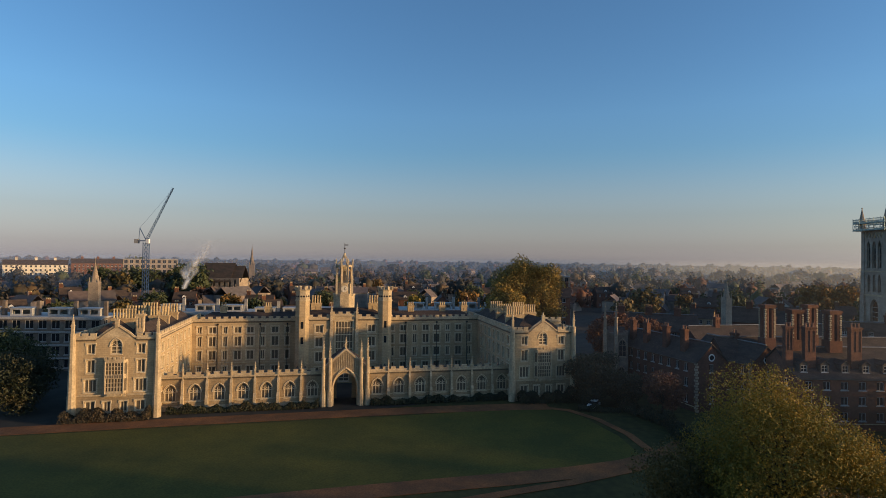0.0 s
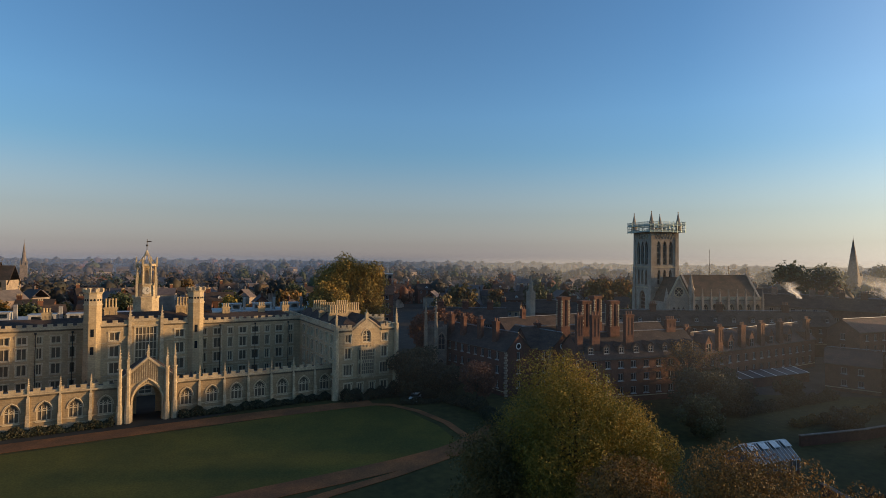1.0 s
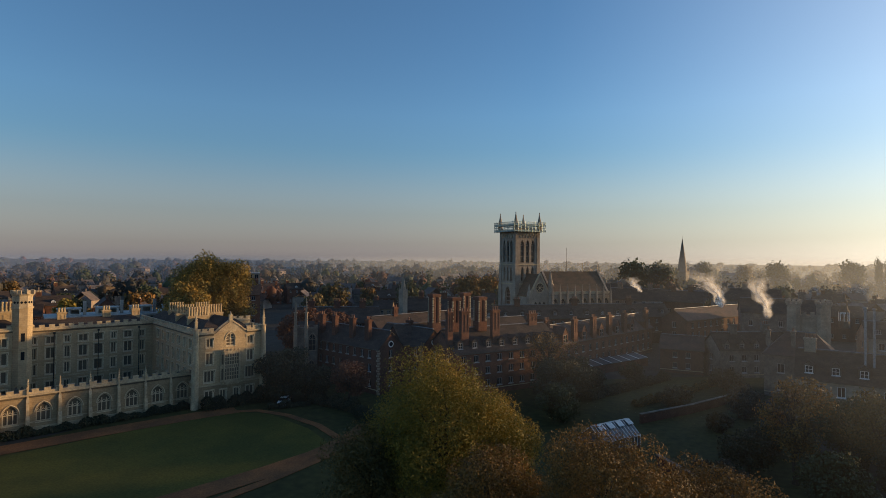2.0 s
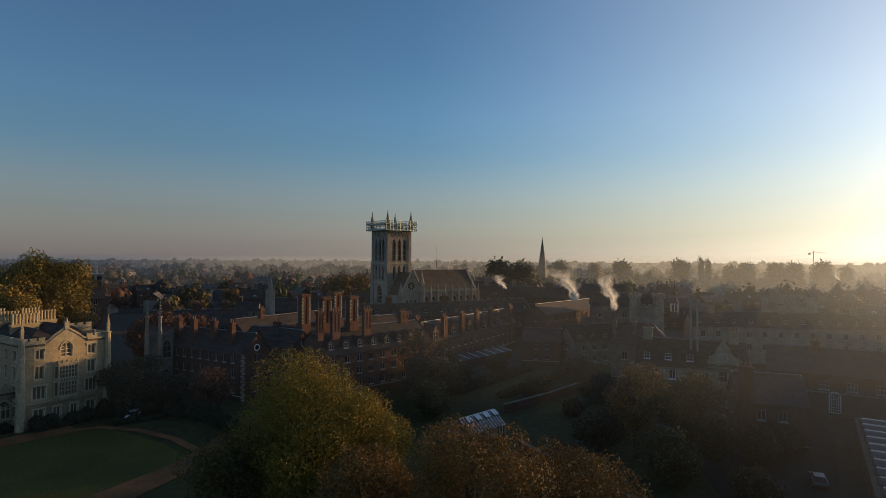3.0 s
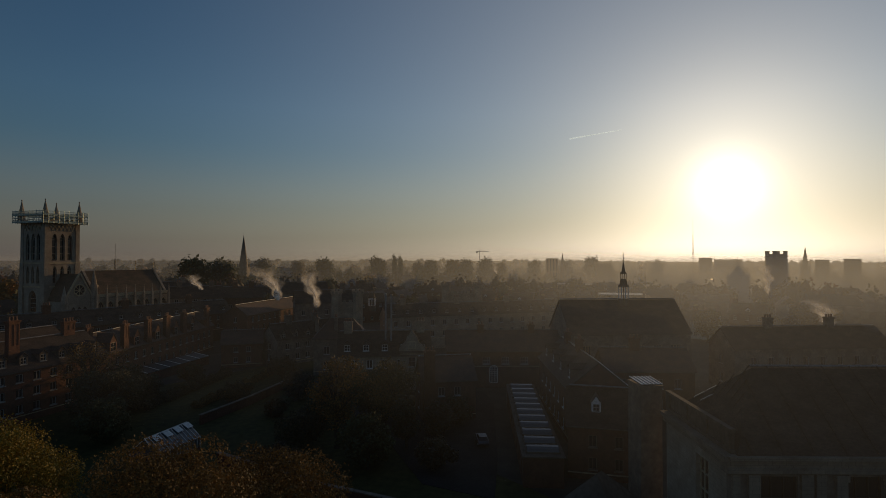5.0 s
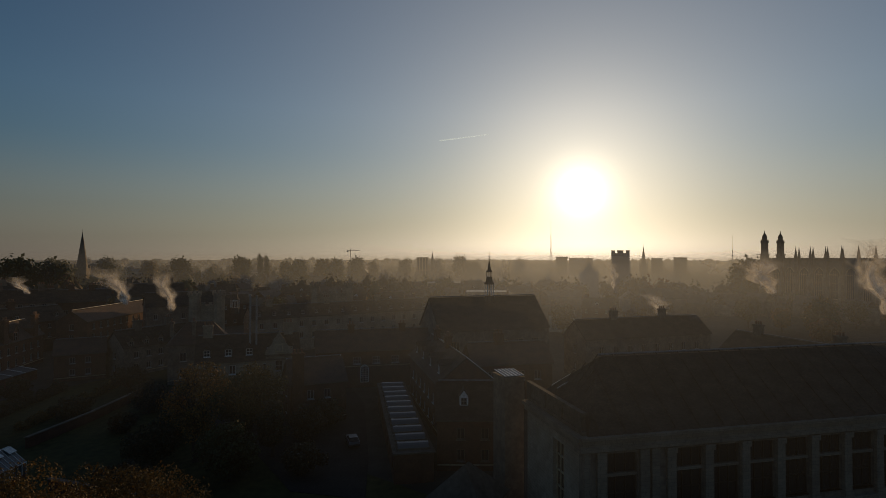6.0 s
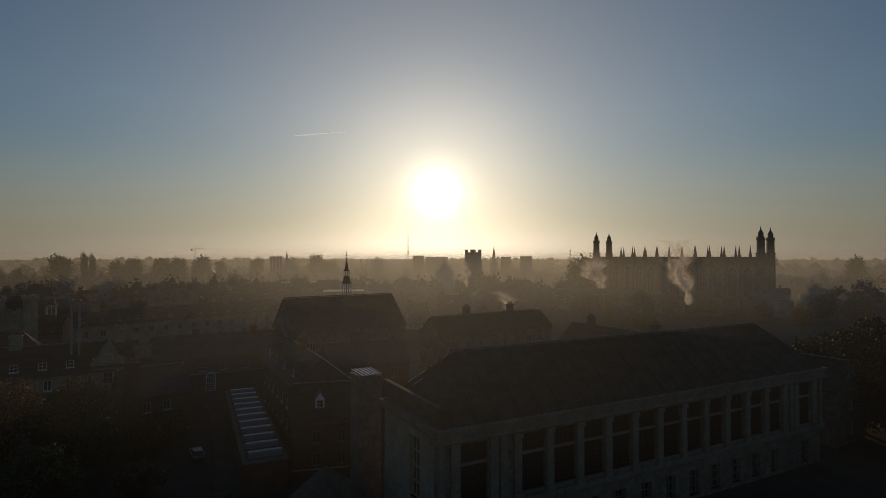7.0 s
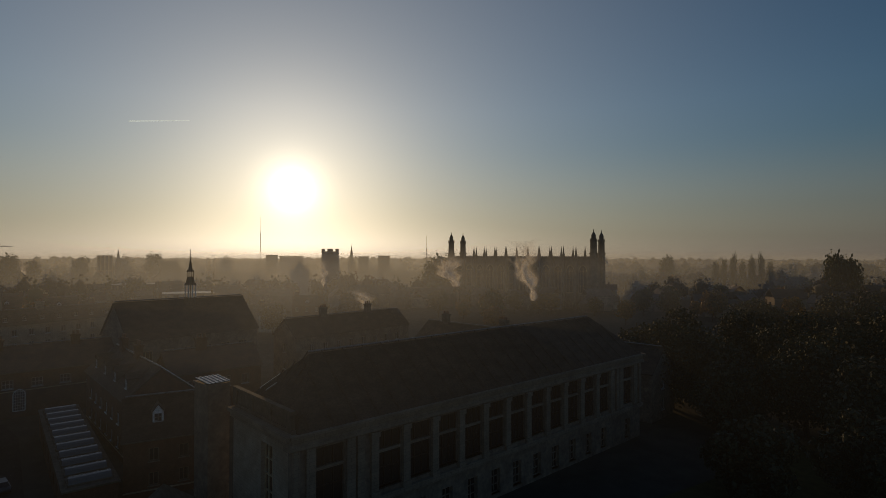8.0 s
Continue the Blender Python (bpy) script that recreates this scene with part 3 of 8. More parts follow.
tagged(disc("ground", (40, 120, 300, 700, 1500, 3000, 4950), EARTH), "dark earth and town ground reaching the horizon", "ground", kind="structure")


def sheet(name, pts, mat, z, label, category, thick=0.05):
    bm = bmesh.new()
    solid(bm, [(x, y, z - thick) for x, y in pts], (0, 0, thick))
    return tagged(part(name, bm, mat), label, category, kind="structure")


sheet("ground_grass", [(-260, -260), (64, -260), (46, -20), (68, 2), (84, 24), (96, 60), (158, 74), (126, 90), (100, 100), (60, 104), (45, 140), (-20, 106), (-75, 91), (-260, 60)], GRASS, 0.03, "rough grass of the college backs", "grass")
# lawn in front of the court
sheet("lawn", [(-120, 40), (-60, 52), (-14, 71), (4, 75.5), (14, 78), (27, 82.5), (31, 86), (30.5, 95), (27, 107), (20, 113.5), (0, 107.5), (-20, 102.5), (-42, 97.5), (-74, 90), (-120, 76)], LAWN, 0.07, "shaded mown lawn before the stone court", "lawn")


def path(name, mid, width, z, label):
    """A gravel path along a broken line."""
    bm = bmesh.new()
    pts = [Vector((x, y, 0)) for x, y in mid]
    left, right = [], []
    for i, p in enumerate(pts):
        d = (pts[min(i + 1, len(pts) - 1)] - pts[max(i - 1, 0)]).normalized()
        n = Vector((-d.y, d.x, 0)) * width / 2
        left.append(p + n)
        right.append(p - n)
    for i in range(len(pts) - 1):
        solid(bm, [(*q.xy, z - 0.03) for q in (left[i], right[i], right[i + 1], left[i + 1])], (0, 0, 0.03))
    return tagged(part(name, bm, GRAVEL), label, "path", kind="structure")


path("path_1", [(-130, 76), (-100, 84), (-74, 93), (-45, 100.2), (-19, 106.2), (0, 110.3), (14, 112.8), (22, 113.6)], 4.8, 0.11, "brown leaf-strewn gravel path along the stone court")
path("path_4", [(20, 113.0), (25.5, 110.8), (29.5, 105), (32.5, 96), (33.2, 87.5)], 1.5, 0.115, "narrow leaf-strewn gravel path round the lawn")
path("path_2", [(-40, 63), (-14, 70), (0, 73.6), (10, 76), (20, 78.8), (28, 81.8), (35, 86), (41, 92)], 4.2, 0.12, "brown leaf-strewn gravel path across the grass")
path("path_3", [(-4, 66), (8, 71), (18, 75), (28, 80), (36, 86)], 1.6, 0.13, "narrow brown gravel path across the grass")

# ------------------------------------------------------------ the stone court
COURT = pose(-52.6, 103.3, 0, 0, 0, 12.2)
PARAPET = 14.75


def wing(name, u0, u1, side, label):
    """An end wing of the court: gabled front to the lawn, long side to the court, low slate roof."""
    w = u1 - u0
    depth = 37.0
    t = thing(name, COURT @ pose(u0, 0, 0), label, "building", "wings of the stone court")
    c = w / 2
    # front
    specs = []
    for x in (c - 4.2, c + 4.2):
        specs += [dict(x=x, z=11.8, w=1.4, h=1.8), dict(x=x, z=8.3, w=1.45, h=2.4), dict(x=x, z=4.8, w=2.1, h=2.4, lights=3, rows=1), dict(x=x, z=1.3, w=1.7, h=1.9, rows=1)]
    for x in (c - 1.4, c + 1.4):
        specs.append(dict(x=x, z=1.1, w=1.25, h=2.0))
    specs.append(dict(x=c, z=11.75, w=1.9, h=2.75, arch=1.4, lights=2, rows=2))
    specs.append(dict(x=c, z=4.9, w=2.9, h=5.6, open=True))
    windowed_wall(t, Matrix(), w, 0, 4.15, 0.5, [q for q in specs if q["z"] < 4], STONE_WORN_SHADED)
    windowed_wall(t, Matrix(), w, 4.15, PARAPET, 0.5, [q for q in specs if q["z"] > 4], STONE)
    # ogee gable over the middle, with its coping and finial block
    rake = [(3.5, 0.02), (3.1, 0.12), (2.65, 0.42), (2.2, 0.86), (1.6, 1.3), (0.9, 1.78), (0.3, 2.2)]
    bm = bmesh.new()
    solid(bm, [(c + x, 0.003, PARAPET + z) for x, z in [(3.5, -0.6)] + rake] + [(c - x, 0.003, PARAPET + z) for x, z in rake[::-1] + [(3.5, -0.6)]], (0, 0.5, 0))
    for sx in (-1, 1):
        for (xa, za), (xb, zb) in zip(rake, rake[1:]):
            tube(bm, (c + sx * xa, 0.2, PARAPET + za), (c + sx * xb, 0.2, PARAPET + zb), 0.2, 4)
    box(bm, c - 0.32, c + 0.32, -0.12, 0.42, PARAPET + 1.9, PARAPET + 3.2)
    box(bm, c - 0.4, c + 0.4, -0.2, 0.5, PARAPET + 3.2, PARAPET + 3.35)
    frustum(bm, c, 0.15, PARAPET + 3.35, PARAPET + 4.1, 0.2, 0.05, 6)
    part("gable", bm, STONE_TRIM, t)
    # dark moulding: the shade under the coping, put into its colour
    for sx in (-1, 1):
        bm = bmesh.new()
        for (xa, za), (xb, zb) in zip(rake, rake[1:]):
            tube(bm, (c + sx * xa, -0.02, PARAPET + za - 0.28), (c + sx * xb, -0.02, PARAPET + zb - 0.28), 0.09, 4)
        part("gable_moulding", bm, STONE_SHADE_TONE, t)
    for x0 in (0.0, c + 3.4):
        bm = bmesh.new()
        battlement(bm, c - 3.4, PARAPET, x0=x0)
        part("parapet", bm, STONE_TRIM, t)
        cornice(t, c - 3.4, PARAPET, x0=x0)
    # strings and plinth
    bm = bmesh.new()
    box(bm, -0.1, w + 0.1, -0.16, -0.002, 4.15, 4.4)
    box(bm, -0.25, w + 0.25, -0.3, -0.002, 0, 0.9)
    part("string_course", bm, STONE_TRIM, t)
    # oriel bay
    bm = bmesh.new()
    for z0, z1 in ((4.6, 5.1), (7.35, 8.15), (10.2, 10.75)):
        solid(bm, [(c - 2.0, -0.002, z0), (c - 1.55, -0.85, z0), (c + 1.55, -0.85, z0), (c + 2.0, -0.002, z0)], (0, 0, z1 - z0))
    for x, y in ((c - 1.52, -0.8), (c + 1.52, -0.8), (c - 1.92, -0.12), (c + 1.92, -0.12)):
        frustum(bm, x, y, 4.6, 10.4, 0.16, 0.16, 6)
    box(bm, c - 1.75, c + 1.75, -0.25, -0.004, 3.95, 10.75)
    box(bm, c - 1.2, c + 1.2, -0.7, -0.1, 4.2, 4.62)
    box(bm, c - 1.7, c + 1.7, -0.84, -0.7, 10.74, 10.9)
    oriel = part("oriel", bm, STONE_TRIM, t, "projecting stone bay window with mullions")
    for i in range(1, 6):
        bm = bmesh.new()
        x = c - 1.5 + 3.0 * i / 6
        box(bm, x - 0.06, x + 0.06, -0.84, -0.7, 5.1, 7.35)
        part("mullion", bm, STONE_TRIM, oriel)
        bm = bmesh.new()
        box(bm, x - 0.06, x + 0.06, -0.84, -0.7, 8.15, 10.2)
        part("mullion", bm, STONE_TRIM, oriel)
    for i in range(8):
        bm = bmesh.new()
        x = c - 1.4 + 2.8 * i / 7
        box(bm, x - 0.1, x + 0.1, -0.9, -0.852, 7.5, 8.0)
        part("oriel_panel", bm, STONE_SHADE_TONE, oriel)
    for z in (5.85, 6.6, 8.85, 9.55):
        bm = bmesh.new()
        box(bm, c - 1.5, c + 1.5, -0.83, -0.72, z - 0.06, z + 0.06)
        part("transom", bm, STONE_TRIM, oriel)
    for i in range(5):
        bm = bmesh.new()
        box(bm, c - 1.7 + i * 0.75, c - 1.7 + i * 0.75 + 0.42, -0.95, -0.7, 10.9, 11.3)
        part("merlon", bm, STONE_TRIM, oriel)
    for z0, z1 in ((5.1, 7.35), (8.15, 10.2)):
        bm = bmesh.new()
        solid(bm, [(c - 1.85, -0.26, z0 + 0.01), (c - 1.45, -0.74, z0 + 0.01), (c + 1.45, -0.74, z0 + 0.01), (c + 1.85, -0.26, z0 + 0.01)], (0, 0, z1 - z0 - 0.02))
        part("pane", bm, GLASS_COURT, oriel)
    # corner buttress turrets
    for x in (0.0, w):
        bm = bmesh.new()
        frustum(bm, x, -0.25, 0, 4.4, 0.8, 0.72, 8)
        frustum(bm, x, -0.25, 4.4, 9, 0.66, 0.6, 8)
        frustum(bm, x, -0.25, 9, PARAPET + 0.6, 0.55, 0.48, 8)
        frustum(bm, x, -0.25, PARAPET + 0.6, PARAPET + 0.85, 0.54, 0.54, 8)
        pinnacle(bm, x, -0.25, PARAPET + 0.85, PARAPET + 4.2, 0.32, 0.6)
        part("corner_turret", bm, STONE_TRIM, t)
    # long sides; the court side carries the windows
    cols = [2.6 + 3.45 * i for i in range(7)]
    inner = []
    for i, x in enumerate(cols):
        wd = 1.2 if i % 2 else 1.7
        for z, h in ((11.6, 1.9), (8.3, 2.4), (5.0, 2.4), (1.9, 2.0)):
            inner.append(dict(x=x, z=z, w=wd, h=h, lights=2, rows=1))
    outer = [dict(x=3 + 4.3 * i, z=z, w=1.5, h=1.8) for i in range(8) for z in (11.8, 8.6, 5.3, 2.0)]
    right = inner if side > 0 else outer
    left = outer if side > 0 else inner
    mr = pose(w - 0.003, 0.5, 0, 0, 0, 90)
    ml = pose(0.003, depth, 0, 0, 0, -90)
    windowed_wall(t, mr, depth - 0.5, 0, PARAPET - 0.003, 0.5, right, STONE)
    if side < 0:
        left = [dict(s, x=depth - s["x"]) for s in left]
    windowed_wall(t, ml, depth - 0.5, 0, PARAPET - 0.003, 0.5, left, STONE)
    for m in (mr, ml):
        bm = bmesh.new()
        battlement(bm, depth - 1.2, PARAPET, x0=0.2, y=0.01)
        part("parapet", bm, STONE_TRIM, t, m=m)
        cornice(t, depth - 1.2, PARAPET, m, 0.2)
    bm = bmesh.new()
    box(bm, 0.51, w - 0.51, depth - 0.5, depth, 0, PARAPET)
    part("back_wall", bm, STONE, t)
    # roof
    bm = bmesh.new()
    box(bm, 0.5, w - 0.5, 0.52, depth - 0.5, PARAPET - 0.5, PARAPET - 0.3)
    part("gutter", bm, LEAD, t)
    bm = bmesh.new()
    for k in range(2):
        x0 = 1.3 + k * (w - 2.6) / 2
        a = [(x0, 1.6), (x0 + (w - 2.6) / 2 - 0.1, 1.6)]
        xm = (a[0][0] + a[1][0]) / 2
        e = [bm.verts.new((x, y, PARAPET - 0.3)) for x, y in ((a[0][0], 1.4), (a[1][0], 1.4), (a[1][0], depth - 1), (a[0][0], depth - 1))]
        r0, r1 = bm.verts.new((xm, 4.6, PARAPET + 2.0)), bm.verts.new((xm, depth - 4, PARAPET + 2.0))
        for f in ((e[0], e[1], r0), (e[1], e[2], r1, r0), (e[2], e[3], r1), (e[3], e[0], r0, r1), (e[3], e[2], e[1], e[0])):
            bm.faces.new(f)
    part("roof", bm, SLATE, t)
    # chimneys: long rows of tall buff pots
    for x, y, n in ((c - 2.4, 11.5, 8), (c - 2.6, 19, 7), (c + 2.8, 16.5, 7), (c + 3.0, 24.0, 6), (c - 2.0, 27, 6)):
        chimney_stack(t, x, y, PARAPET - 0.3, PARAPET + 2.4, n * 0.56, 0.8, n, STONE, POT, 1.9)
    if side > 0:
        chimney_stack(t, c + 3.2, 2.6, PARAPET - 0.3, PARAPET + 4.1, 1.3, 1.1, 2, STONE_TRIM, POT, 0.6)
    else:
        bm = bmesh.new()
        box(bm, w - 4.6, w - 0.6, 5.0, 9.0, PARAPET - 0.3, PARAPET + 1.6)
        battlement(bm, 4.0, PARAPET + 1.6, x0=w - 4.6, y=5.0, h=0.7, thick=0.3)
        part("roof_parapet", bm, STONE_TRIM, t)
    return t


wing("court_wing", -14.5, -0.3, 1, "cream stone gothic college wing with battlements and chimney pots")
wing("court_wing", 69.15, 83.1, -1, "cream stone gothic college wing half in shade")


def north_range():
    """The long back range of the court with four rows of windows."""
    v = 27.2
    t = thing("court_range", COURT @ pose(-0.25, v, 0), "long cream stone college range with rows of mullioned windows", "building")
    length = 69.4
    specs = []
    for x0, x1 in ((0.1, 22.9), (45.6, 68.6)):
        n = 8
        for i in range(n):
            x = x0 + (x1 - x0) * (i + 0.5) / n
            wide = i in (1, 3, 4, 6)
            for z, h in ((11.6, 1.6), (8.5, 2.4), (5.3, 2.3), (1.9, 2.0)):
                specs.append(dict(x=x, z=z, w=1.75 if wide else 1.1, h=h, lights=2, rows=1))
    windowed_wall(t, Matrix(), length, 0, PARAPET, 0.5, specs, STONE)
    bm = bmesh.new()
    battlement(bm, length, PARAPET, y=0.004)
    part("parapet", bm, STONE_TRIM, t)
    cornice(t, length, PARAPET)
    bm = bmesh.new()
    box(bm, 0, length, -0.12, -0.002, 4.6, 4.8)
    box(bm, 0, length, -0.2, -0.002, 0, 0.6)
    part("string_course", bm, STONE_TRIM, t)
    for x in (5.6, 15.2, 21.5, 50.5, 58.5, 66.5):
        bm = bmesh.new()
        tube(bm, (x, -0.1, 0.1), (x, -0.1, 13.6), 0.08, 6)
        box(bm, x - 0.2, x + 0.2, -0.25, -0.01, 13.6, 14.0)
        part("downpipe", bm, IRON, t)
    bm = bmesh.new()
    box(bm, 0, length, 9.8, 10.3, 0, PARAPET)
    part("back_wall", bm, STONE, t)
    bm = bmesh.new()
    roof_ridged(bm, 0.3, length - 0.3, 0.9, 9.5, PARAPET - 0.2, PARAPET + 1.5, 3, 3, over=0.1)
    part("roof", bm, SLATE, t)
    for x, n in ((6.0, 2), (16.5, 3), (52.5, 3), (61.0, 3), (67, 3)):
        chimney_stack(t, x, 5.2, PARAPET + 0.5, PARAPET + 2.9, 1.6, 1.0, n, STONE, POT, 0.9)
    return t


north_range()


def gate_tower():
    """The middle block of the back range: battlemented, with octagonal turrets, a tall oriel and a lantern above."""
    t = thing("court_tower_block", COURT @ pose(23.4, 22.4, 0), "battlemented stone centre block with two octagonal turrets and a tall window", "building")
    w, zp = 22.5, 16.5
    c = w / 2
    specs = []
    for x in (5.4, 17.8):
        for z, h in ((12.1, 1.8), (8.7, 2.4), (5.2, 2.4), (2.0, 2.0)):
            specs.append(dict(x=x, z=z, w=1.9, h=h, lights=2, rows=1))
    for x in (1.6, w - 1.6):
        for z in (12.6, 9.2):
            specs.append(dict(x=x, z=z, w=0.8, h=1.5, lights=1, rows=1))
    specs.append(dict(x=c, z=6.6, w=4.2, h=8.2, lights=6, rows=5))
    specs.append(dict(x=c, z=0.4, w=2.6, h=4.2, arch=1.6, lights=2, rows=3))
    windowed_wall(t, Matrix(), w, 0, zp - 1.0, 0.6, specs, STONE)
    for x0 in (3.0, c + 3.2):
        bm = bmesh.new()
        battlement(bm, c - 3.2 - 3.0, zp - 1.0, x0=x0, y=0.003)
        part("parapet", bm, STONE_TRIM, t)
        cornice(t, c - 3.2 - 3.0, zp - 1.0, x0=x0)
    bm = bmesh.new()
    box(bm, c - 3.2, c + 3.2, 0.004, 0.6, zp - 1.0, zp - 0.3)
    battlement(bm, 6.4, zp - 0.3, x0=c - 3.2, y=0.003)
    part("parapet", bm, STONE_TRIM, t)
    bands = [(x0, x1, 0.14, z, z + 0.2) for z in (4.7, 8.3, 11.6) for x0, x1 in ((3.05, c - 3.1), (c + 3.1, w - 3.05))]
    for x0, x1, out, z0, z1 in bands + [(c - 2.6, c + 2.6, 0.25, 5.7, 6.3), (c - 2.6, c + 2.6, 0.2, 14.9, 15.15)]:
        bm = bmesh.new()
        box(bm, x0, x1, -out, -0.002, z0, z1)
        part("string_course", bm, STONE_TRIM, t)
    for x in (c - 3.0, c + 3.0):
        bm = bmesh.new()
        box(bm, x - 0.4, x + 0.4, -0.7, -0.003, 0, 11.5)
        solid(bm, [(x - 0.4, -0.7, 11.5), (x - 0.4, -0.003, 11.5), (x - 0.4, -0.003, 13.2)], (0.8, 0, 0))
        pinnacle(bm, x, -0.1, 13.0, 19.2, 0.42, 0.4)
        part("buttress", bm, STONE_TRIM, t)
    # octagonal turrets at the ends
    for k, x in enumerate((1.5, w - 1.5)):
        bm = bmesh.new()
        frustum(bm, x, 0.7, 0, 19.6, 1.73, 1.73, 8)
        for z in (4.7, 11.6, 16.0):
            frustum(bm, x, 0.7, z, z + 0.25, 1.9, 1.9, 8)
        tr = part("turret", bm, STONE, t)
        bm = bmesh.new()
        frustum(bm, x, 0.7, 19.6, 19.85, 1.92, 1.92, 8)
        frustum(bm, x, 0.7, 19.85, 22.0, 1.7, 1.7, 8)
        frustum(bm, x, 0.7, 22.0, 22.35, 1.78, 1.98, 8)
        for q in range(8):
            a = q * math.pi / 4 + math.pi / 8
            frustum(bm, x + 1.68 * math.cos(a), 0.7 + 1.68 * math.sin(a), 22.35, 23.1, 0.42, 0.42, 4, a + math.pi / 4)
        part("belfry", bm, STONE_TRIM, tr, "octagonal turret head with battlements")
        for q in range(8):
            bm = bmesh.new()
            for dx in (-0.3, 0.3):
                tube(bm, (dx, -1.575, 20.75), (dx, -1.545, 20.75), 0.24, 8)
            part("quatrefoil", bm, GLASS, tr, m=pose(x, 0.7, 0, 0, 0, 45 * q))
        bm = bmesh.new()
        for dx in (-0.9, 0.0, 0.9):
            pts = arch_points(0.7, 3.6, 4.6, 4)
            solid(bm, [(x + dx - 0.35, -0.94, 2.2), (x + dx + 0.35, -0.94, 2.2)] + [(x + dx + s, -0.94, z) for s, z in pts[::-1]], (0, 0.03, 0))
        part("niche", bm, STONE_DARK, tr)
        bm = bmesh.new()
        for z in (9.6, 13.2):
            box(bm, x - 0.3, x + 0.3, -0.93, -0.89, z, z + 1.6)
        part("slit_window", bm, GLASS, tr)
    bm = bmesh.new()
    box(bm, 0, w, 11.5, 12.0, 0, zp - 1)
    box(bm, 0.003, 0.5, 0.6, 11.5, 0, zp - 1)
    box(bm, w - 0.5, w - 0.003, 0.6, 11.5, 0, zp - 1)
    part("side_wall", bm, STONE, t)
    bm = bmesh.new()
    roof_ridged(bm, 0.6, w - 0.6, 0.9, 11.4, zp - 1.1, zp + 1.0, 4, 4, over=0.1)
    part("roof", bm, SLATE, t)
    for x, n in ((4.6, 4), (18.6, 4)):
        chimney_stack(t, x, 5.5, zp - 0.6, zp + 2.2, n * 0.62, 0.8, n, STONE, POT, 1.9)
    # lantern
    lt = thing("lantern_tower", COURT @ pose(34.96, 35.0, 0), "pale stone octagonal lantern with clock, pinnacles and weathervane", "lantern tower")
    bm = bmesh.new()
    frustum(bm, 0, 0, 0, 20.2, 2.9, 2.9, 8)
    frustum(bm, 0, 0, 20.2, 20.6, 3.1, 3.1, 8)
    frustum(bm, 0, 0, 20.6, 23.2, 2.2, 2.1, 8)
    frustum(bm, 0, 0, 23.2, 23.5, 2.35, 2.35, 8)
    frustum(bm, 0, 0, 27.6, 28.1, 2.3, 2.2, 8)
    part("drum", bm, STONE_TRIM, lt)
    bm = bmesh.new()
    for k in range(8):
        a = math.pi / 8 + k * math.pi / 4
        frustum(bm, 1.95 * math.cos(a), 1.95 * math.sin(a), 23.5, 27.6, 0.3, 0.26, 4, a)
        b = a + math.pi / 8
        tube(bm, (1.9 * math.cos(b), 1.9 * math.sin(b), 26.9), (1.9 * math.cos(a), 1.9 * math.sin(a), 26.2), 0.14, 4)
        tube(bm, (1.9 * math.cos(b), 1.9 * math.sin(b), 26.9), (1.9 * math.cos(a + math.pi / 4), 1.9 * math.sin(a + math.pi / 4), 26.2), 0.14, 4)
    frustum(bm, 0, 0, 23.5, 27.6, 1.25, 1.2, 8)
    part("arcade", bm, STONE_TRIM, lt)
    bm = bmesh.new()
    for k in range(8):
        a = math.pi / 8 + k * math.pi / 4
        pinnacle(bm, 2.3 * math.cos(a), 2.3 * math.sin(a), 27.4, 29.6, 0.2)
        tube(bm, (2.0 * math.cos(a), 2.0 * math.sin(a), 28.0), (0.7 * math.cos(a), 0.7 * math.sin(a), 29.8), 0.15, 4)
        tube(bm, (0.7 * math.cos(a), 0.7 * math.sin(a), 29.8), (0.1 * math.cos(a), 0.1 * math.sin(a), 31.0), 0.12, 4)
    frustum(bm, 0, 0, 30.0, 31.2, 0.45, 0.25, 8)
    part("crown", bm, STONE_TRIM, lt)
    for k in range(4):
        bm = bmesh.new()
        a = math.pi / 4 + k * math.pi / 2
        pinnacle(bm, 2.8 * math.cos(a), 2.8 * math.sin(a), 20.1, 27.2, 0.34, 0.4)
        part("pinnacle", bm, STONE_TRIM, lt)
    bm = bmesh.new()
    tube(bm, (0, 0, 31.1), (0, 0, 33.9), 0.07, 6)
    frustum(bm, 0, 0, 32.2, 32.6, 0.28, 0.28, 8)
    box(bm, -0.1, 0.9, -0.03, 0.03, 33.2, 33.45)
    part("weathervane", bm, IRON, lt)
    bm = bmesh.new()
    tube(bm, (0, -2.02, 21.9), (0, -2.16, 21.9), 0.85, 24)
    cf = part("clock_face", bm, RENDER_CREAM, lt)
    bm = bmesh.new()
    for a, r in ((0.5, 0.6), (2.4, 0.45)):
        tube(bm, (0, -2.18, 21.9), (r * math.sin(a), -2.18, 21.9 + r * math.cos(a)), 0.05, 4)
    part("clock_pointer", bm, IRON, cf)


gate_tower()


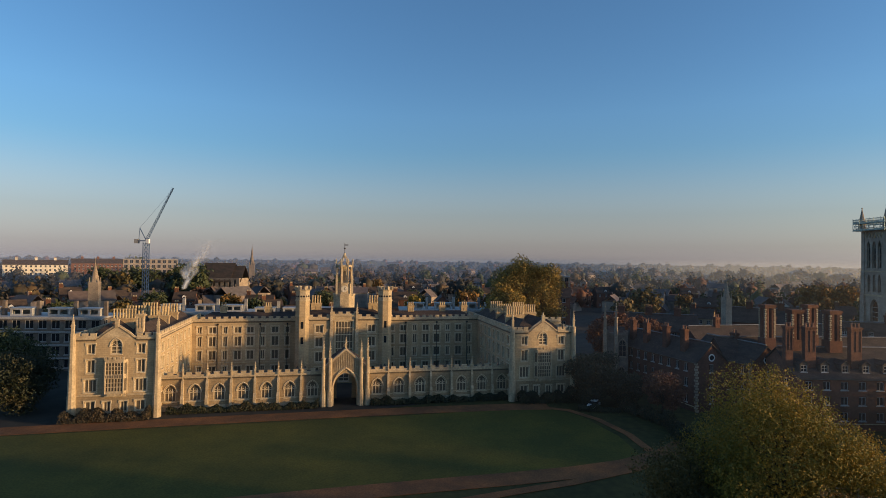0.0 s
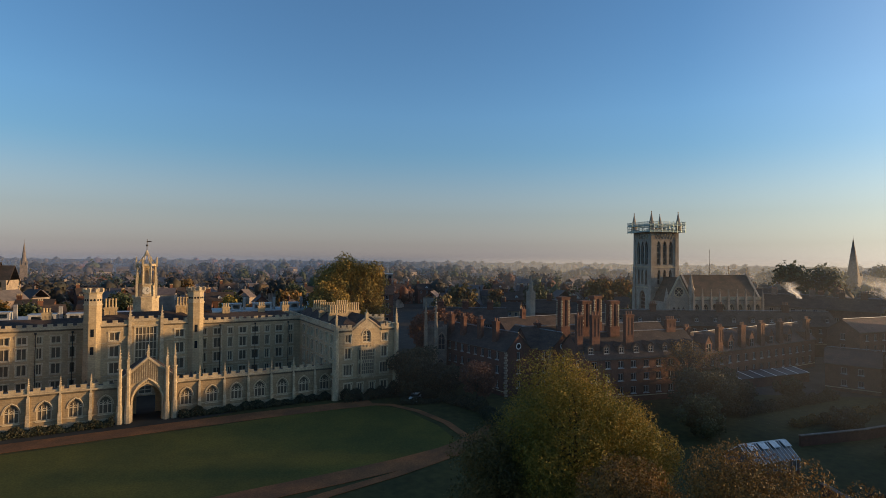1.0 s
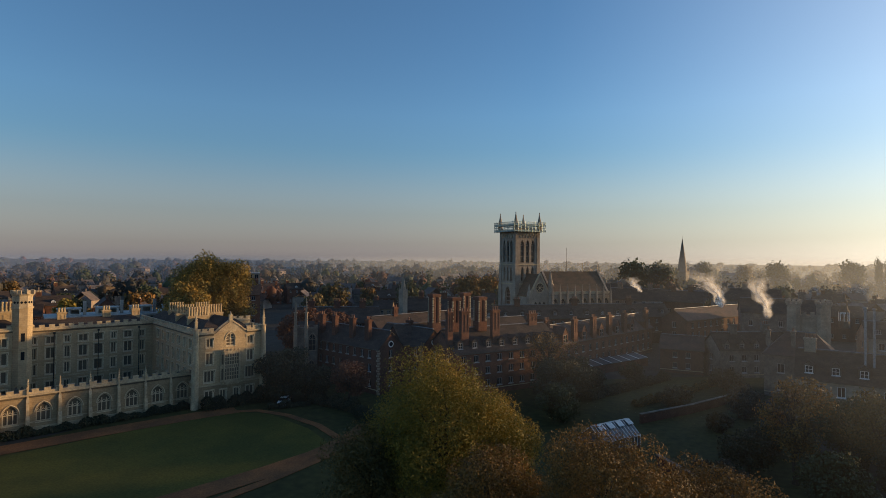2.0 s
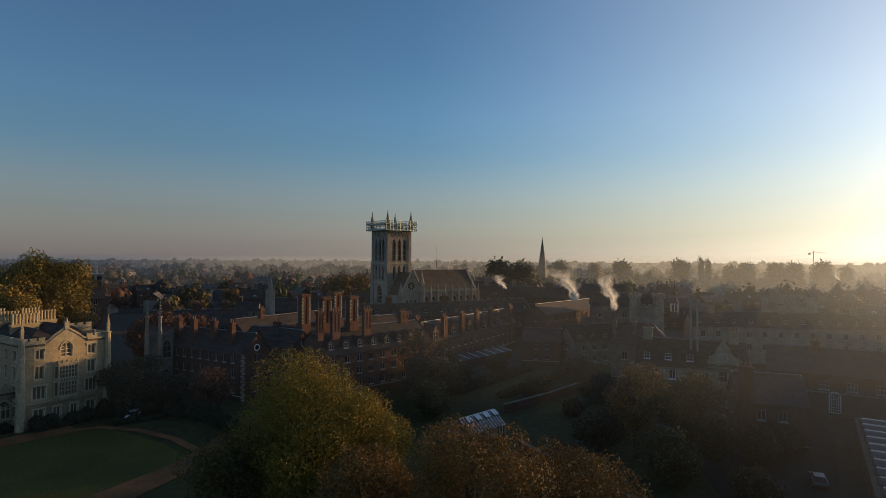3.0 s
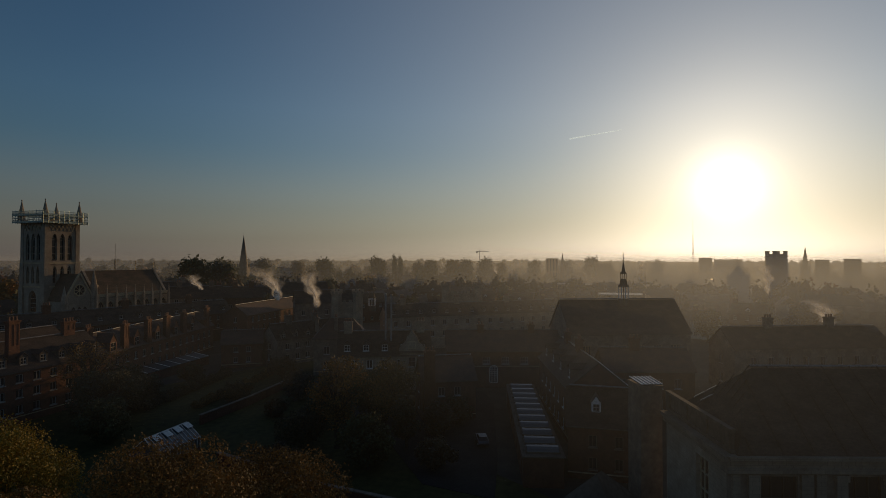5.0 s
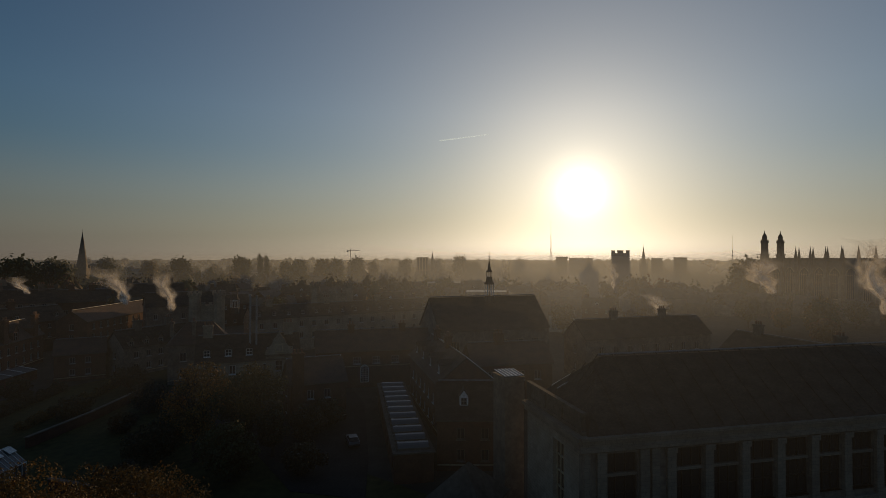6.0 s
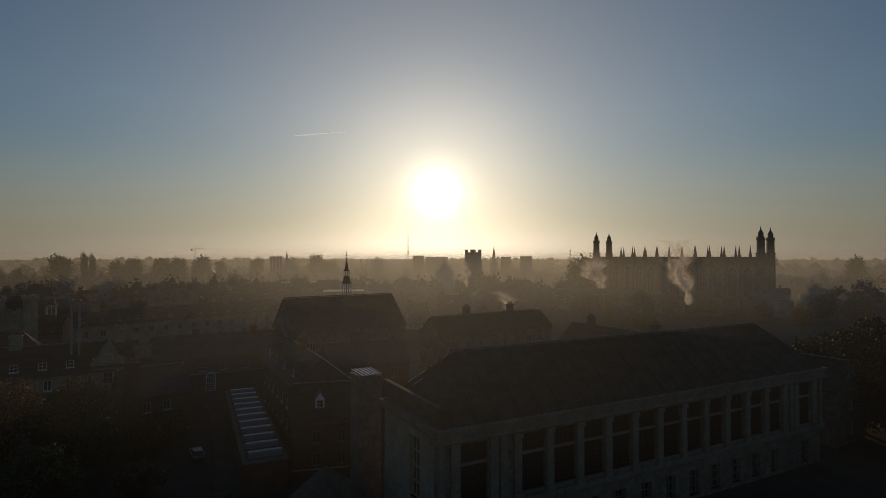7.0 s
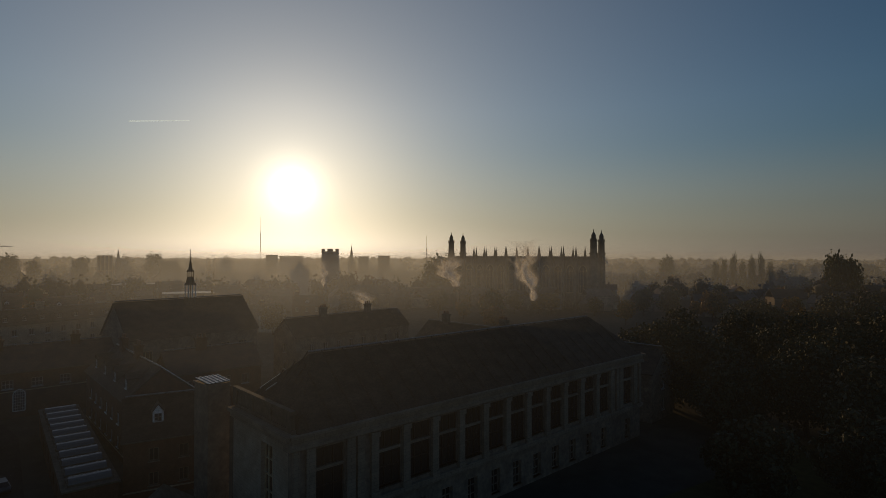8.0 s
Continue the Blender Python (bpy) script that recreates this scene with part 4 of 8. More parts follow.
def screen():
    """The cloister screen between the wings: traceried arches, buttresses with pinnacles, and the gate in its middle."""
    t = thing("cloister_screen", COURT @ pose(0, 3.2, 0), "cream stone cloister screen with traceried arches and battlements", "screen wall")
    gate0, gate1 = 30.0, 38.65
    top = 6.55
    for a, b in ((-1.1, gate0), (gate1, 70.2)):
        n = 7
        bay = (b - a) / n
        specs = [dict(x=bay * (i + 0.5), z=1.75, w=2.15, h=3.2, arch=1.5, lights=3, rows=1, open=(a < 0 and i == -1)) for i in range(n)]
        # screen wall darkened, shade put into its stone colour
        windowed_wall(t, pose(a, 0.02, 0), b - a, 0, top, 0.6, specs, STONE_WORN_SHADED)
        bm = bmesh.new()
        battlement(bm, b - a, top, x0=a, y=0.024)
        part("parapet", bm, STONE_TRIM, t)
        cornice(t, b - a, top, x0=a, y=0.024)
        bm = bmesh.new()
        box(bm, a, b, -0.2, 0.016, 0, 1.0)
        box(bm, a, b, -0.1, 0.016, 1.75, 1.9)
        part("plinth", bm, STONE_TRIM, t)
        for i in range(n + 1):
            x = a + bay * i
            if (i == 0 and a > 0) or (i == n and a < 0) or (i == 0 and a < 0) or (i == n and a > 0):
                continue
            bm = bmesh.new()
            box(bm, x - 0.27, x + 0.27, -0.85, 0.0, 0, 2.4)
            solid(bm, [(x - 0.27, -0.85, 2.4), (x - 0.27, 0.0, 2.4), (x - 0.27, 0.0, 3.0), (x - 0.27, -0.5, 3.0)], (0.54, 0, 0))
            box(bm, x - 0.22, x + 0.22, -0.5, 0.0, 3.0, 5.2)
            solid(bm, [(x - 0.22, -0.5, 5.2), (x - 0.22, 0.0, 5.2), (x - 0.22, 0.0, 6.2)], (0.44, 0, 0))
            pinnacle(bm, x, -0.08, 5.6, 9.0, 0.2, 0.45)
            part("buttress", bm, STONE_TRIM, t)
        # cloister behind
        bm = bmesh.new()
        wall(bm, b - a, 0, top - 0.6, 0.5, [(bay * (i + 0.5) - 1.1, bay * (i + 0.5) + 1.1, 0.8, 4.9, 3.5) for i in range(n)], y=4.0)
        part("inner_wall", bm, STONE_WORN_SHADED, t, m=pose(a, 0, 0))
        bm = bmesh.new()
        box(bm, a, b, 0.63, 4.9, top - 0.6, top - 0.35)
        part("cloister_roof", bm, LEAD, t)
    g = thing("gatehouse_porch", COURT @ pose((gate0 + gate1) / 2, 3.2, 0), "gothic stone gate porch with pointed arch and pinnacled turrets", "gateway")
    hw = (gate1 - gate0) / 2
    bm = bmesh.new()
    wall(bm, 2 * hw, 0, 7.8, 0.9, [(-2.3, 2.3, 0, 6.6, 3.6)], y=-0.9, x0=-hw)
    solid(bm, [(-hw + 0.6, -0.85, 7.8), (hw - 0.6, -0.85, 7.8), (0, -0.85, 11.2)], (0, 0.8, 0))
    part("wall", bm, STONE, g)
    bm = bmesh.new()
    for s in (-1, 1):
        solid(bm, [(s * (hw - 0.5), -1.1, 7.7), (0, -1.1, 11.15), (0, -1.1, 11.55), (s * (hw - 0.1), -1.1, 8.0)], (0, 1.2, 0))
        for k in range(9):
            x = s * (hw - 1.1) * (k + 0.5) / 9
            zt = 11.1 - abs(x) * 3.4 / (hw - 0.6)
            if zt > 6.8 + 0.5:
                box(bm, x - 0.07, x + 0.07, -1.02, -0.87, 6.9 if abs(x) < 2.4 else 4.2, zt)
    pts = arch_points(5.2, 3.4, 7.6, 8)
    for (s0, z0), (s1, z1) in zip(pts, pts[1:]):
        tube(bm, (s0, -1.0, z0), (s1, -1.0, z1), 0.22, 5)
    for s in (-1, 1):
        tube(bm, (s * 2.6, -1.0, 0), (s * 2.6, -1.0, 3.4), 0.22, 5)
    pinnacle(bm, 0, -0.5, 11.2, 13.6, 0.3, 0.6)
    part("gable_tracery", bm, STONE_TRIM, g)
    for x in (-hw - 0.1, -hw + 1.2, hw - 1.2, hw + 0.1):
        bm = bmesh.new()
        edge = abs(x) > hw
        r = 0.4
        frustum(bm, x, -1.3, 0, 3.0, 0.6, 0.52, 8)
        frustum(bm, x, -1.3, 3.0, 9.6, r, r * 0.92, 8)
        for z in (3.0, 6.4, 9.5):
            frustum(bm, x, -1.3, z, z + 0.2, r * 1.25, r * 1.25, 8)
        pinnacle(bm, x, -1.3, 9.6, 13.0 if not edge else 13.6, 0.3, 0.62)
        part("turret", bm, STONE_TRIM, g)
    bm = bmesh.new()
    for s in (-1, 1):
        box(bm, s * hw - 0.4, s * hw + 0.4, 0.02, 5.2, 0, 7.8)
    part("side_wall", bm, STONE, g)
    bm = bmesh.new()
    wall(bm, 2 * hw - 0.8, 0, 7.6, 0.4, [(-1.6, 1.6, 0, 5.4, 3.2)], y=4.9, x0=-hw + 0.4)
    part("inner_arch", bm, STONE, g)
    bm = bmesh.new()
    solid(bm, [(-hw - 0.3, 0.0, 7.8), (0, 0.0, 11.0), (hw + 0.3, 0.0, 7.8), (hw + 0.3, 0.0, 7.65), (-hw - 0.3, 0.0, 7.65)], (0, 5.3, 0))
    part("roof", bm, SLATE, g)


screen()
# ------------------------------------------------------------ plain ranges and houses
def clustered_stack(parent, x, y, z0, z1, w):
    """A Tudor cluster: four octagonal brick shafts on a plinth, with stone quoins up their edges and a shared cap."""
    bm = bmesh.new()
    q = w / 4
    box(bm, -w / 2 - 0.1, w / 2 + 0.1, -w / 2 - 0.1, w / 2 + 0.1, z0, z0 + (z1 - z0) * 0.28)
    for sx in (-q, q):
        for sy in (-q, q):
            frustum(bm, sx, sy, z0 + 0.5, z1 - 0.7, q * 1.04, q * 1.0, 8)
    box(bm, -w / 2 - 0.06, w / 2 + 0.06, -w / 2 - 0.06, w / 2 + 0.06, z1 - 0.72, z1 - 0.4)
    box(bm, -w / 2 - 0.16, w / 2 + 0.16, -w / 2 - 0.16, w / 2 + 0.16, z1 - 0.4, z1 - 0.1)
    box(bm, -w / 2, w / 2, -w / 2, w / 2, z1 - 0.1, z1)
    st = part("chimney", bm, BRICK, parent, m=pose(x, y, 0))
    bm = bmesh.new()
    n = int((z1 - z0 - 1.0) / 0.42)
    for k in range(n):
        z = z0 + 0.4 + k * 0.42
        a = 0.34 if k % 2 else 0.2
        for sx in (-1, 1):
            for sy in (-1, 1):
                x0, x1 = sorted((sx * (w / 2 - a), sx * (w / 2 + 0.03)))
                y0, y1 = sorted((sy * (w / 2 - a), sy * (w / 2 + 0.03)))
                box(bm, x0, x1, y0, y1, z, z + 0.3)
    tagged(part("quoin_stonework", bm, STONE_TRIM, st, "pale stone quoins up the chimney corners"), kind="stuff")
    return st


def range_building(name, a, b, depth, eave, ridge, wall_mat, roof_mat, label, rows=(), w=1.1, h=1.5, step=3.0, lights=2, win_mat=None, dormers=0, dormer_size=(1.5, 1.3), pointed=False,
                   chimneys=(), chim_mat=None, pot_mat=None, chim_h=3.5, parapet=False, hip=(0, 0), group="", end_windows=True, category="building", hood=False, gable_round=False, quoins=False, verge=False):
    """A range whose front runs from a to b (seen from before it, left to right), with pitched roof, windows, dormers and chimneys."""
    a, b = Vector((*a, 0)), Vector((*b, 0))
    d = b - a
    length = d.length
    t = thing(name, Matrix.Translation(a) @ Matrix.Rotation(math.atan2(d.y, d.x), 4, "Z"), label, category, group)
    win_mat = win_mat or WINDOW_PALE
    n = max(1, int((length - 1.2) / step))
    xs = [(length - (n - 1) * step) / 2 + i * step for i in range(n)]
    front = [dict(x=x, z=z, w=w, h=h, lights=lights, frame=win_mat, hood=hood) for x in xs for z in rows]
    windowed_wall(t, Matrix(), length, 0, eave, 0.4, front, wall_mat)
    ends = []
    if end_windows and depth > 6:
        ne = max(1, int((depth - 2.0) / (step * 1.15)))
        ends = [dict(x=(depth - 0.8) * (i + 0.5) / ne, z=z, w=w, h=h, lights=lights, frame=win_mat, hood=hood) for i in range(ne) for z in rows]
    windowed_wall(t, pose(length - 0.003, 0.4, 0, 0, 0, 90), depth - 0.8, 0, eave - 0.004, 0.4, ends, wall_mat)
    windowed_wall(t, pose(0.003, depth - 0.4, 0, 0, 0, -90), depth - 0.8, 0, eave - 0.004, 0.4, ends, wall_mat)
    bm = bmesh.new()
    box(bm, 0, length, depth - 0.4, depth, 0, eave)
    part("back_wall", bm, wall_mat, t)
    ym = depth / 2
    for x, hp in ((0.003, hip[0]), (length - 0.403, hip[1])):
        if not hp:
            bm = bmesh.new()
            solid(bm, [(x, 0, eave), (x, depth, eave), (x, ym, ridge - 0.1)], (0.4, 0, 0))
            part("gable", bm, wall_mat, t)
            if gable_round:
                bm = bmesh.new()
                s = -1 if x < 1 else 1
                xx = x if s < 0 else x + 0.4
                tube(bm, (xx - s * 0.02, ym, eave + 0.6), (xx + s * 0.05, ym, eave + 0.6), 0.75, 16)
                rw = part("round_window", bm, WHITE, t)
                bm = bmesh.new()
                tube(bm, (xx, ym, eave + 0.6), (xx + s * 0.07, ym, eave + 0.6), 0.52, 16)
                part("pane", bm, GLASS, rw)
    bm = bmesh.new()
    ov = -0.05 if parapet else 0.3
    roof_ridged(bm, 0 if not parapet else 0.3, length - (0.3 if parapet else 0), 0.4 if parapet else 0, depth - (0.4 if parapet else 0), eave, ridge, hip[0], hip[1], over=ov)
    part("roof", bm, roof_mat, t)
    bm = bmesh.new()
    tube(bm, (hip[0] + 0.1, ym, ridge + 0.2), (length - hip[1] - 0.1, ym, ridge + 0.2), 0.13, 8)
    part("ridge", bm, RIDGE, t)
    bm = bmesh.new()
    if parapet:
        battlement(bm, length, eave - 0.05, y=-0.02, h=0.8)
        part("parapet", bm, STONE_TRIM if wall_mat in (STONE, STONE_GREY) else wall_mat, t)
    else:
        box(bm, -0.2, length + 0.2, -0.42, -0.28, eave - 0.42, eave - 0.28)
        part("gutter", bm, LEAD, t)
    if rows:
        bm = bmesh.new()
        box(bm, 0, length, -0.06, -0.002, rows[0] - 0.62, rows[0] - 0.45)
        part("string_course", bm, STONE_TRIM, t)
    if quoins:
        bm = bmesh.new()
        for x, s in ((0, 1), (length, -1)):
            for k in range(int(eave / 0.55)):
                a1, a2 = (0.62, 0.36) if k % 2 else (0.36, 0.62)
                x0, x1 = sorted((x - s * 0.035, x + s * a1))
                box(bm, x0, x1, -0.035, a2, k * 0.55 + 0.06, k * 0.55 + 0.5)
        tagged(part("quoin_stonework", bm, STONE_GREY, t, "pale stone quoins up the brick corners"), kind="stuff")
    # rear verges painted white in place of their sunlit edge
    if verge:
        for x in (0, length):
            bm = bmesh.new()
            tube(bm, (x, depth + 0.3, eave - 0.02), (x, ym, ridge + 0.24), 0.1, 4)
            part("verge", bm, WHITE, t)
    slope = (ridge - eave) / ym
    for i in range(dormers):
        x = length * (i + 0.5) / dormers
        yd = 0.9 if not pointed else -0.02
        dormer(t, x, yd, eave + yd * slope - 0.1 if not pointed else eave - 0.3, dormer_size[0], dormer_size[1], dormer_size[1] / slope + 0.4, wall_mat if pointed else LEAD, roof_mat, win_mat, pointed)
    for c in chimneys:
        x, y, k = c[:3]
        z0 = eave + slope * min(y, depth - y) - 0.4 if y > 0 else 0
        zt = (ridge if y > 0 else eave + 1.5) + (c[3] if len(c) > 3 else chim_h)
        wd = c[4] if len(c) > 4 else 0.55 * k + 0.3
        if len(c) > 4:
            clustered_stack(t, x * length, y, max(z0, 0), zt, wd)
            continue
        chimney_stack(t, x * length, y, max(z0, 0), zt, wd, 1.0, k, chim_mat or wall_mat, pot_mat or POT_RED, 0.7)
    return t


# the brick court beside the river, with quoined corner and gabled end
range_building("brick_range", (43.2, 136.0), (50.8, 110.4), 7.4, 10.2, 13.6, BRICK_DARK, SLATE, "dark red brick college range with rows of white windows", rows=(1.6, 4.8, 7.8), w=1.05, h=1.7, step=2.6,
               chimneys=((0.15, 1.6, 2), (0.34, 1.6, 2), (0.59, 1.6, 2), (0.80, 1.6, 2)), chim_h=2.4, gable_round=True, quoins=True)
range_building("brick_range", (56.6, 125.0), (60.6, 108.6), 7.6, 10.2, 13.6, BRICK_DARK, SLATE, "dark red brick college range with gabled end", rows=(1.6, 4.8, 7.8), w=1.05, h=1.7, step=2.6, gable_round=True, quoins=True,
               chimneys=((0.5, 3.8, 2),), chim_h=1.5)
range_building("brick_range", (64.0, 99.8), (94.0, 99.6), 12.0, 9.6, 14.0, BRICK, SLATE, "red brick college range with dormers and tall chimneys", rows=(1.8, 4.6, 7.3), w=1.3, h=1.5, step=3.2, dormers=8, dormer_size=(1.5, 1.5),
               chimneys=((0.0, 2.6, 2), (0.12, 2.2, 3), (0.40, 2.2, 3), (0.87, 6.0, 4, 2.6), (0.12, 6.4, 4, 7.2, 2.15), (0.34, 5.6, 4, 7.2, 2.15)), chim_h=4.4)
range_building("brick_range", (58.0, 112.6), (98.0, 114.4), 9.0, 10.4, 14.2, BRICK_DARK, SLATE, "dark brick college range with clustered quoined chimneys", rows=(4.8, 7.8), step=3.4, w=1.1, h=1.6,
               chimneys=((0.245, 2.2, 4, 7.2, 2.15), (0.49, 3.2, 4, 7.2, 2.15)), chim_h=8.0)
range_building("brick_range", (98.5, 106.2), (153.0, 119.2), 9.5, 8.2, 12.2, BRICK, TILE, "long red brick college range with gabled dormers and chimneys", rows=(1.6, 4.8), w=1.3, h=1.8, step=3.6, dormers=6, dormer_size=(2.5, 2.4), pointed=True,
               chimneys=((0.03, 4.0, 3), (0.165, 0.2, 3), (0.34, 0.2, 3), (0.50, 0.2, 3), (0.665, 0.2, 3), (0.92, 0.2, 3)), chim_h=1.8, chim_mat=BRICK_DARK)
range_building("brick_range", (106.0, 150.0), (176.0, 129.0), 9.0, 10.0, 14.0, BRICK_DARK, SLATE, "long dark brick range with slate roof below the chapel", rows=(4.6, 7.4), w=1.1, h=1.4, step=3.4, dormers=12, chimneys=((0.2, 4.5, 3), (0.5, 4.5, 3), (0.8, 4.5, 3)), chim_h=2.2)
range_building("brick_range", (66.0, 142.0), (108.0, 150.5), 9.0, 9.5, 13.0, BRICK_DARK, SLATE, "dark brick range with slate roof", rows=(4.6, 7.2), step=3.4, chimneys=((0.2, 4.5, 2), (0.6, 4.5, 3)), chim_h=2.4)
range_building("tiled_range", (158.0, 110.0), (222.0, 113.7), 9.0, 11.0, 14.0, BRICK, TILE, "brick range with a long red tiled roof", rows=(1.8, 5.2, 8.3), w=1.3, h=1.8, step=3.6, chimneys=((0.45, 4.5, 3), (0.8, 4.5, 3)), chim_h=2.5)
range_building("stone_range", (133.5, 83.6), (152.0, 75.2), 7.5, 7.6, 11.2, STONE_DARK, SLATE, "weathered stone range with dormers by the garden", rows=(1.4, 4.4), w=1.3, h=1.6, step=3.4, dormers=5, dormer_size=(1.5, 1.5), pointed=True, chimneys=((0.3, 3.8, 3), (0.75, 3.8, 3)), chim_h=2.2)
range_building("brick_outbuilding", (127.8, 97.0), (133.6, 88.2), 7.0, 6.6, 9.6, BRICK, TILE, "low brick outbuilding with a plain tiled roof", rows=(1.4, 4.2), w=1.1, h=1.4, step=3.2)
# added block, tall enough to keep the sun off the long brick range
range_building("stone_range", (178.0, 104.0), (191.0, 86.0), 10.0, 13.5, 17.5, STONE_DARK, SLATE, "dark stone building with chimneys among the roofs", rows=(1.6, 5.2, 9.0), w=1.2, h=1.8, step=4.2, chimneys=((0.2, 5.0, 3), (0.8, 5.0, 3)), chim_h=2.5)
# glazed lean-to along the garden front
def lean_to():
    t = thing("lean_to", pose(96.0, 101.7, 0, 0, 0, 4.0), "low brick lean-to with a glazed roof and white glazing bars", "lean-to")
    length, d = 36.0, 4.2
    bm = bmesh.new()
    box(bm, 0, length, 0, 0.3, 0, 2.2)
    part("wall", bm, BRICK_DARK, t)
    bm = bmesh.new()
    box(bm, 0, length, d, d + 0.3, 0, 3.2)
    part("back_wall", bm, BRICK_DARK, t)
    bm = bmesh.new()
    solid(bm, [(0, -0.1, 2.2), (0, d, 3.0), (0, d, 3.1), (0, -0.1, 2.3)], (length, 0, 0))
    part("glass_roof", bm, GLASS_DULL, t)
    for i in range(10):
        x = 0.3 + i * (length - 0.6) / 9
        bm = bmesh.new()
        solid(bm, [(x - 0.1, -0.15, 2.31), (x - 0.1, d, 3.11), (x - 0.1, d, 3.2), (x - 0.1, -0.15, 2.4)], (0.2, 0, 0))
        part("glazing_bar", bm, WHITE, t)


lean_to()
# Trinity side: houses, yard ranges, hall
range_building("stone_house", (113.0, 55.5), (121.0, 36.0), 11.0, 8.0, 12.6, STONE_GREY, SLATE, "grey stone college house with white dormers and a gable", rows=(1.6, 5.0), w=1.3, h=1.9, step=3.4, dormers=5, dormer_size=(1.7, 1.6), win_mat=WHITE,
               chimneys=((0.1, 5.5, 3), (0.9, 5.5, 3)), chim_h=2.4)
range_building("gabled_cross_wing", (118.2, 42.6), (120.0, 37.4), 9.0, 8.8, 9.0, STONE_GREY, SLATE, "grey stone cross wing below a steep gable", rows=(1.6, 5.2), w=1.6, h=2.2, step=3.0, hip=(0, 0), end_windows=False)
range_building("stone_house", (126.0, 68.5), (131.5, 56.0), 10.0, 9.6, 14.0, STONE_DARK, TILE, "weathered stone house with a hipped tile roof", rows=(1.6, 5.4), w=1.4, h=2.0, step=3.6, hip=(4, 4), chimneys=((0.05, 2.0, 1), (0.4, 2.0, 1)), chim_h=0.6)
range_building("brick_house", (97.0, 30.5), (101.5, 21.5), 8.5, 7.4, 11.0, BRICK_DARK, TILE, "dark brick gabled house with a tall chimney", rows=(1.4, 4.4), w=1.2, h=1.6, step=3.0, chimneys=((0.12, -0.5, 3, 4.0),), chim_h=2.0, verge=True)
range_building("brick_range", (123.5, 33.0), (131.0, 7.0), 9.5, 8.6, 12.6, BRICK_DARK, TILE, "dark brick range with an arched window and dormers", rows=(5.4,), w=1.7, h=1.6, step=4.4, lights=3, chimneys=((0.3, 4.5, 2), (0.75, 4.5, 2)), chim_h=1.4)
range_building("dormered_range", (118.0, 11.3), (90.8, 4.1), 9.5, 9.4, 13.2, BRICK_DARK, SLATE, "dark brick range with small white dormers beside the yard", rows=(1.6, 5.0), w=1.2, h=1.7, step=4.0, dormers=4, dormer_size=(1.7, 1.6), win_mat=WHITE, chimneys=((0.2, 4.7, 3), (0.55, 4.7, 3)), chim_h=2.0, verge=True)
CROSS = range_building("cross_range", (77.6, 3.6), (77.9, -6.4), 8.6, 7.4, 11.5, BRICK_DARK, SLATE, "dark brick cross range with one white pointed dormer", rows=(1.4, 4.4), w=1.1, h=1.6, step=3.4, win_mat=STONE_DARK, chimneys=((0.93, 4.3, 2),), chim_h=1.2)
dormer(CROSS, 3.8, 1.5, 8.7, 1.25, 1.25, 1.9, WHITE, LEAD, WINDOW_PALE, True)
range_building("dining_hall", (126.8, 5.2), (137.5, -21.2), 15.0, 13.0, 20.0, STONE_DARK, SLATE, "great stone dining hall with a steep slate roof", rows=(5.0,), w=2.0, h=5.2, step=4.2, lights=3, win_mat=STONE_TRIM)
range_building("crenellated_range", (166.0, 64.0), (204.0, 12.0), 10.0, 11.0, 14.4, STONE_GREY, SLATE, "long stone college range with dormers along its eaves", rows=(4.0, 7.6), w=1.3, h=1.8, step=4.2, dormers=14, dormer_size=(1.4, 1.3), chimneys=((0.1, 5, 3), (0.4, 5, 3), (0.7, 5, 3)), chim_h=2.0)
range_building("kitchen_range", (108.0, -2.0), (112.0, -18.0), 9.0, 9.0, 12.4, BRICK_DARK, TILE, "dark brick range below the hall", rows=(1.8, 5.6), w=1.3, h=1.8, step=3.4, chimneys=((0.4, 4.5, 3),), chim_h=2.0)
range_building("stone_range", (74.0, -88.0), (132.0, -68.0), 10.0, 9.0, 13.0, STONE_DARK, SLATE, "stone court range behind the library", rows=(1.6, 5.4), w=1.3, h=2.0, step=4.2, chimneys=((0.3, 5, 3), (0.6, 5, 3), (0.9, 5, 3)), chim_h=2.2)
range_building("stone_range", (136.0, -30.0), (150.0, -66.0), 10.0, 10.0, 14.0, STONE_DARK, SLATE, "stone court range with chimneys", rows=(1.6, 5.8), w=1.3, h=2.0, step=4.2, chimneys=((0.3, 5, 3), (0.7, 5, 3)), chim_h=2.2)


def arched_window(parent_pose):
    t = thing("arched_window", parent_pose, "tall round-headed white window with many small panes", "window")
    bm = bmesh.new()
    pts = [(-0.9, 0.0), (0.9, 0.0)] + [(0.9 * math.cos(a), 3.0 + 0.9 * math.sin(a)) for a in [k * math.pi / 10 for k in range(11)]]
    loop = pts + [pts[0]]
    for (a, b), (c, d) in zip(loop, loop[1:]):
        tube(bm, (a, -0.06, b), (c, -0.06, d), 0.1, 4)
    for i in range(1, 5):
        x = -0.9 + 1.8 * i / 5
        tube(bm, (x, -0.06, 0), (x, -0.06, 3.0 + math.sqrt(0.81 - x * x)), 0.035, 4)
    for k in range(1, 8):
        z = k * 0.5
        hw = 0.9 if z <= 3 else math.sqrt(max(0.81 - (z - 3) ** 2, 0))
        tube(bm, (-hw, -0.06, z), (hw, -0.06, z), 0.035, 4)
    fr = part("window_frame", bm, WHITE, t)
    bm = bmesh.new()
    solid(bm, [(s, -0.05, z) for s, z in pts], (0, 0.04, 0))
    part("pane", bm, GLASS, fr)


arched_window(pose(126.5, 22.6, 1.2, 0, 0, -73.9))

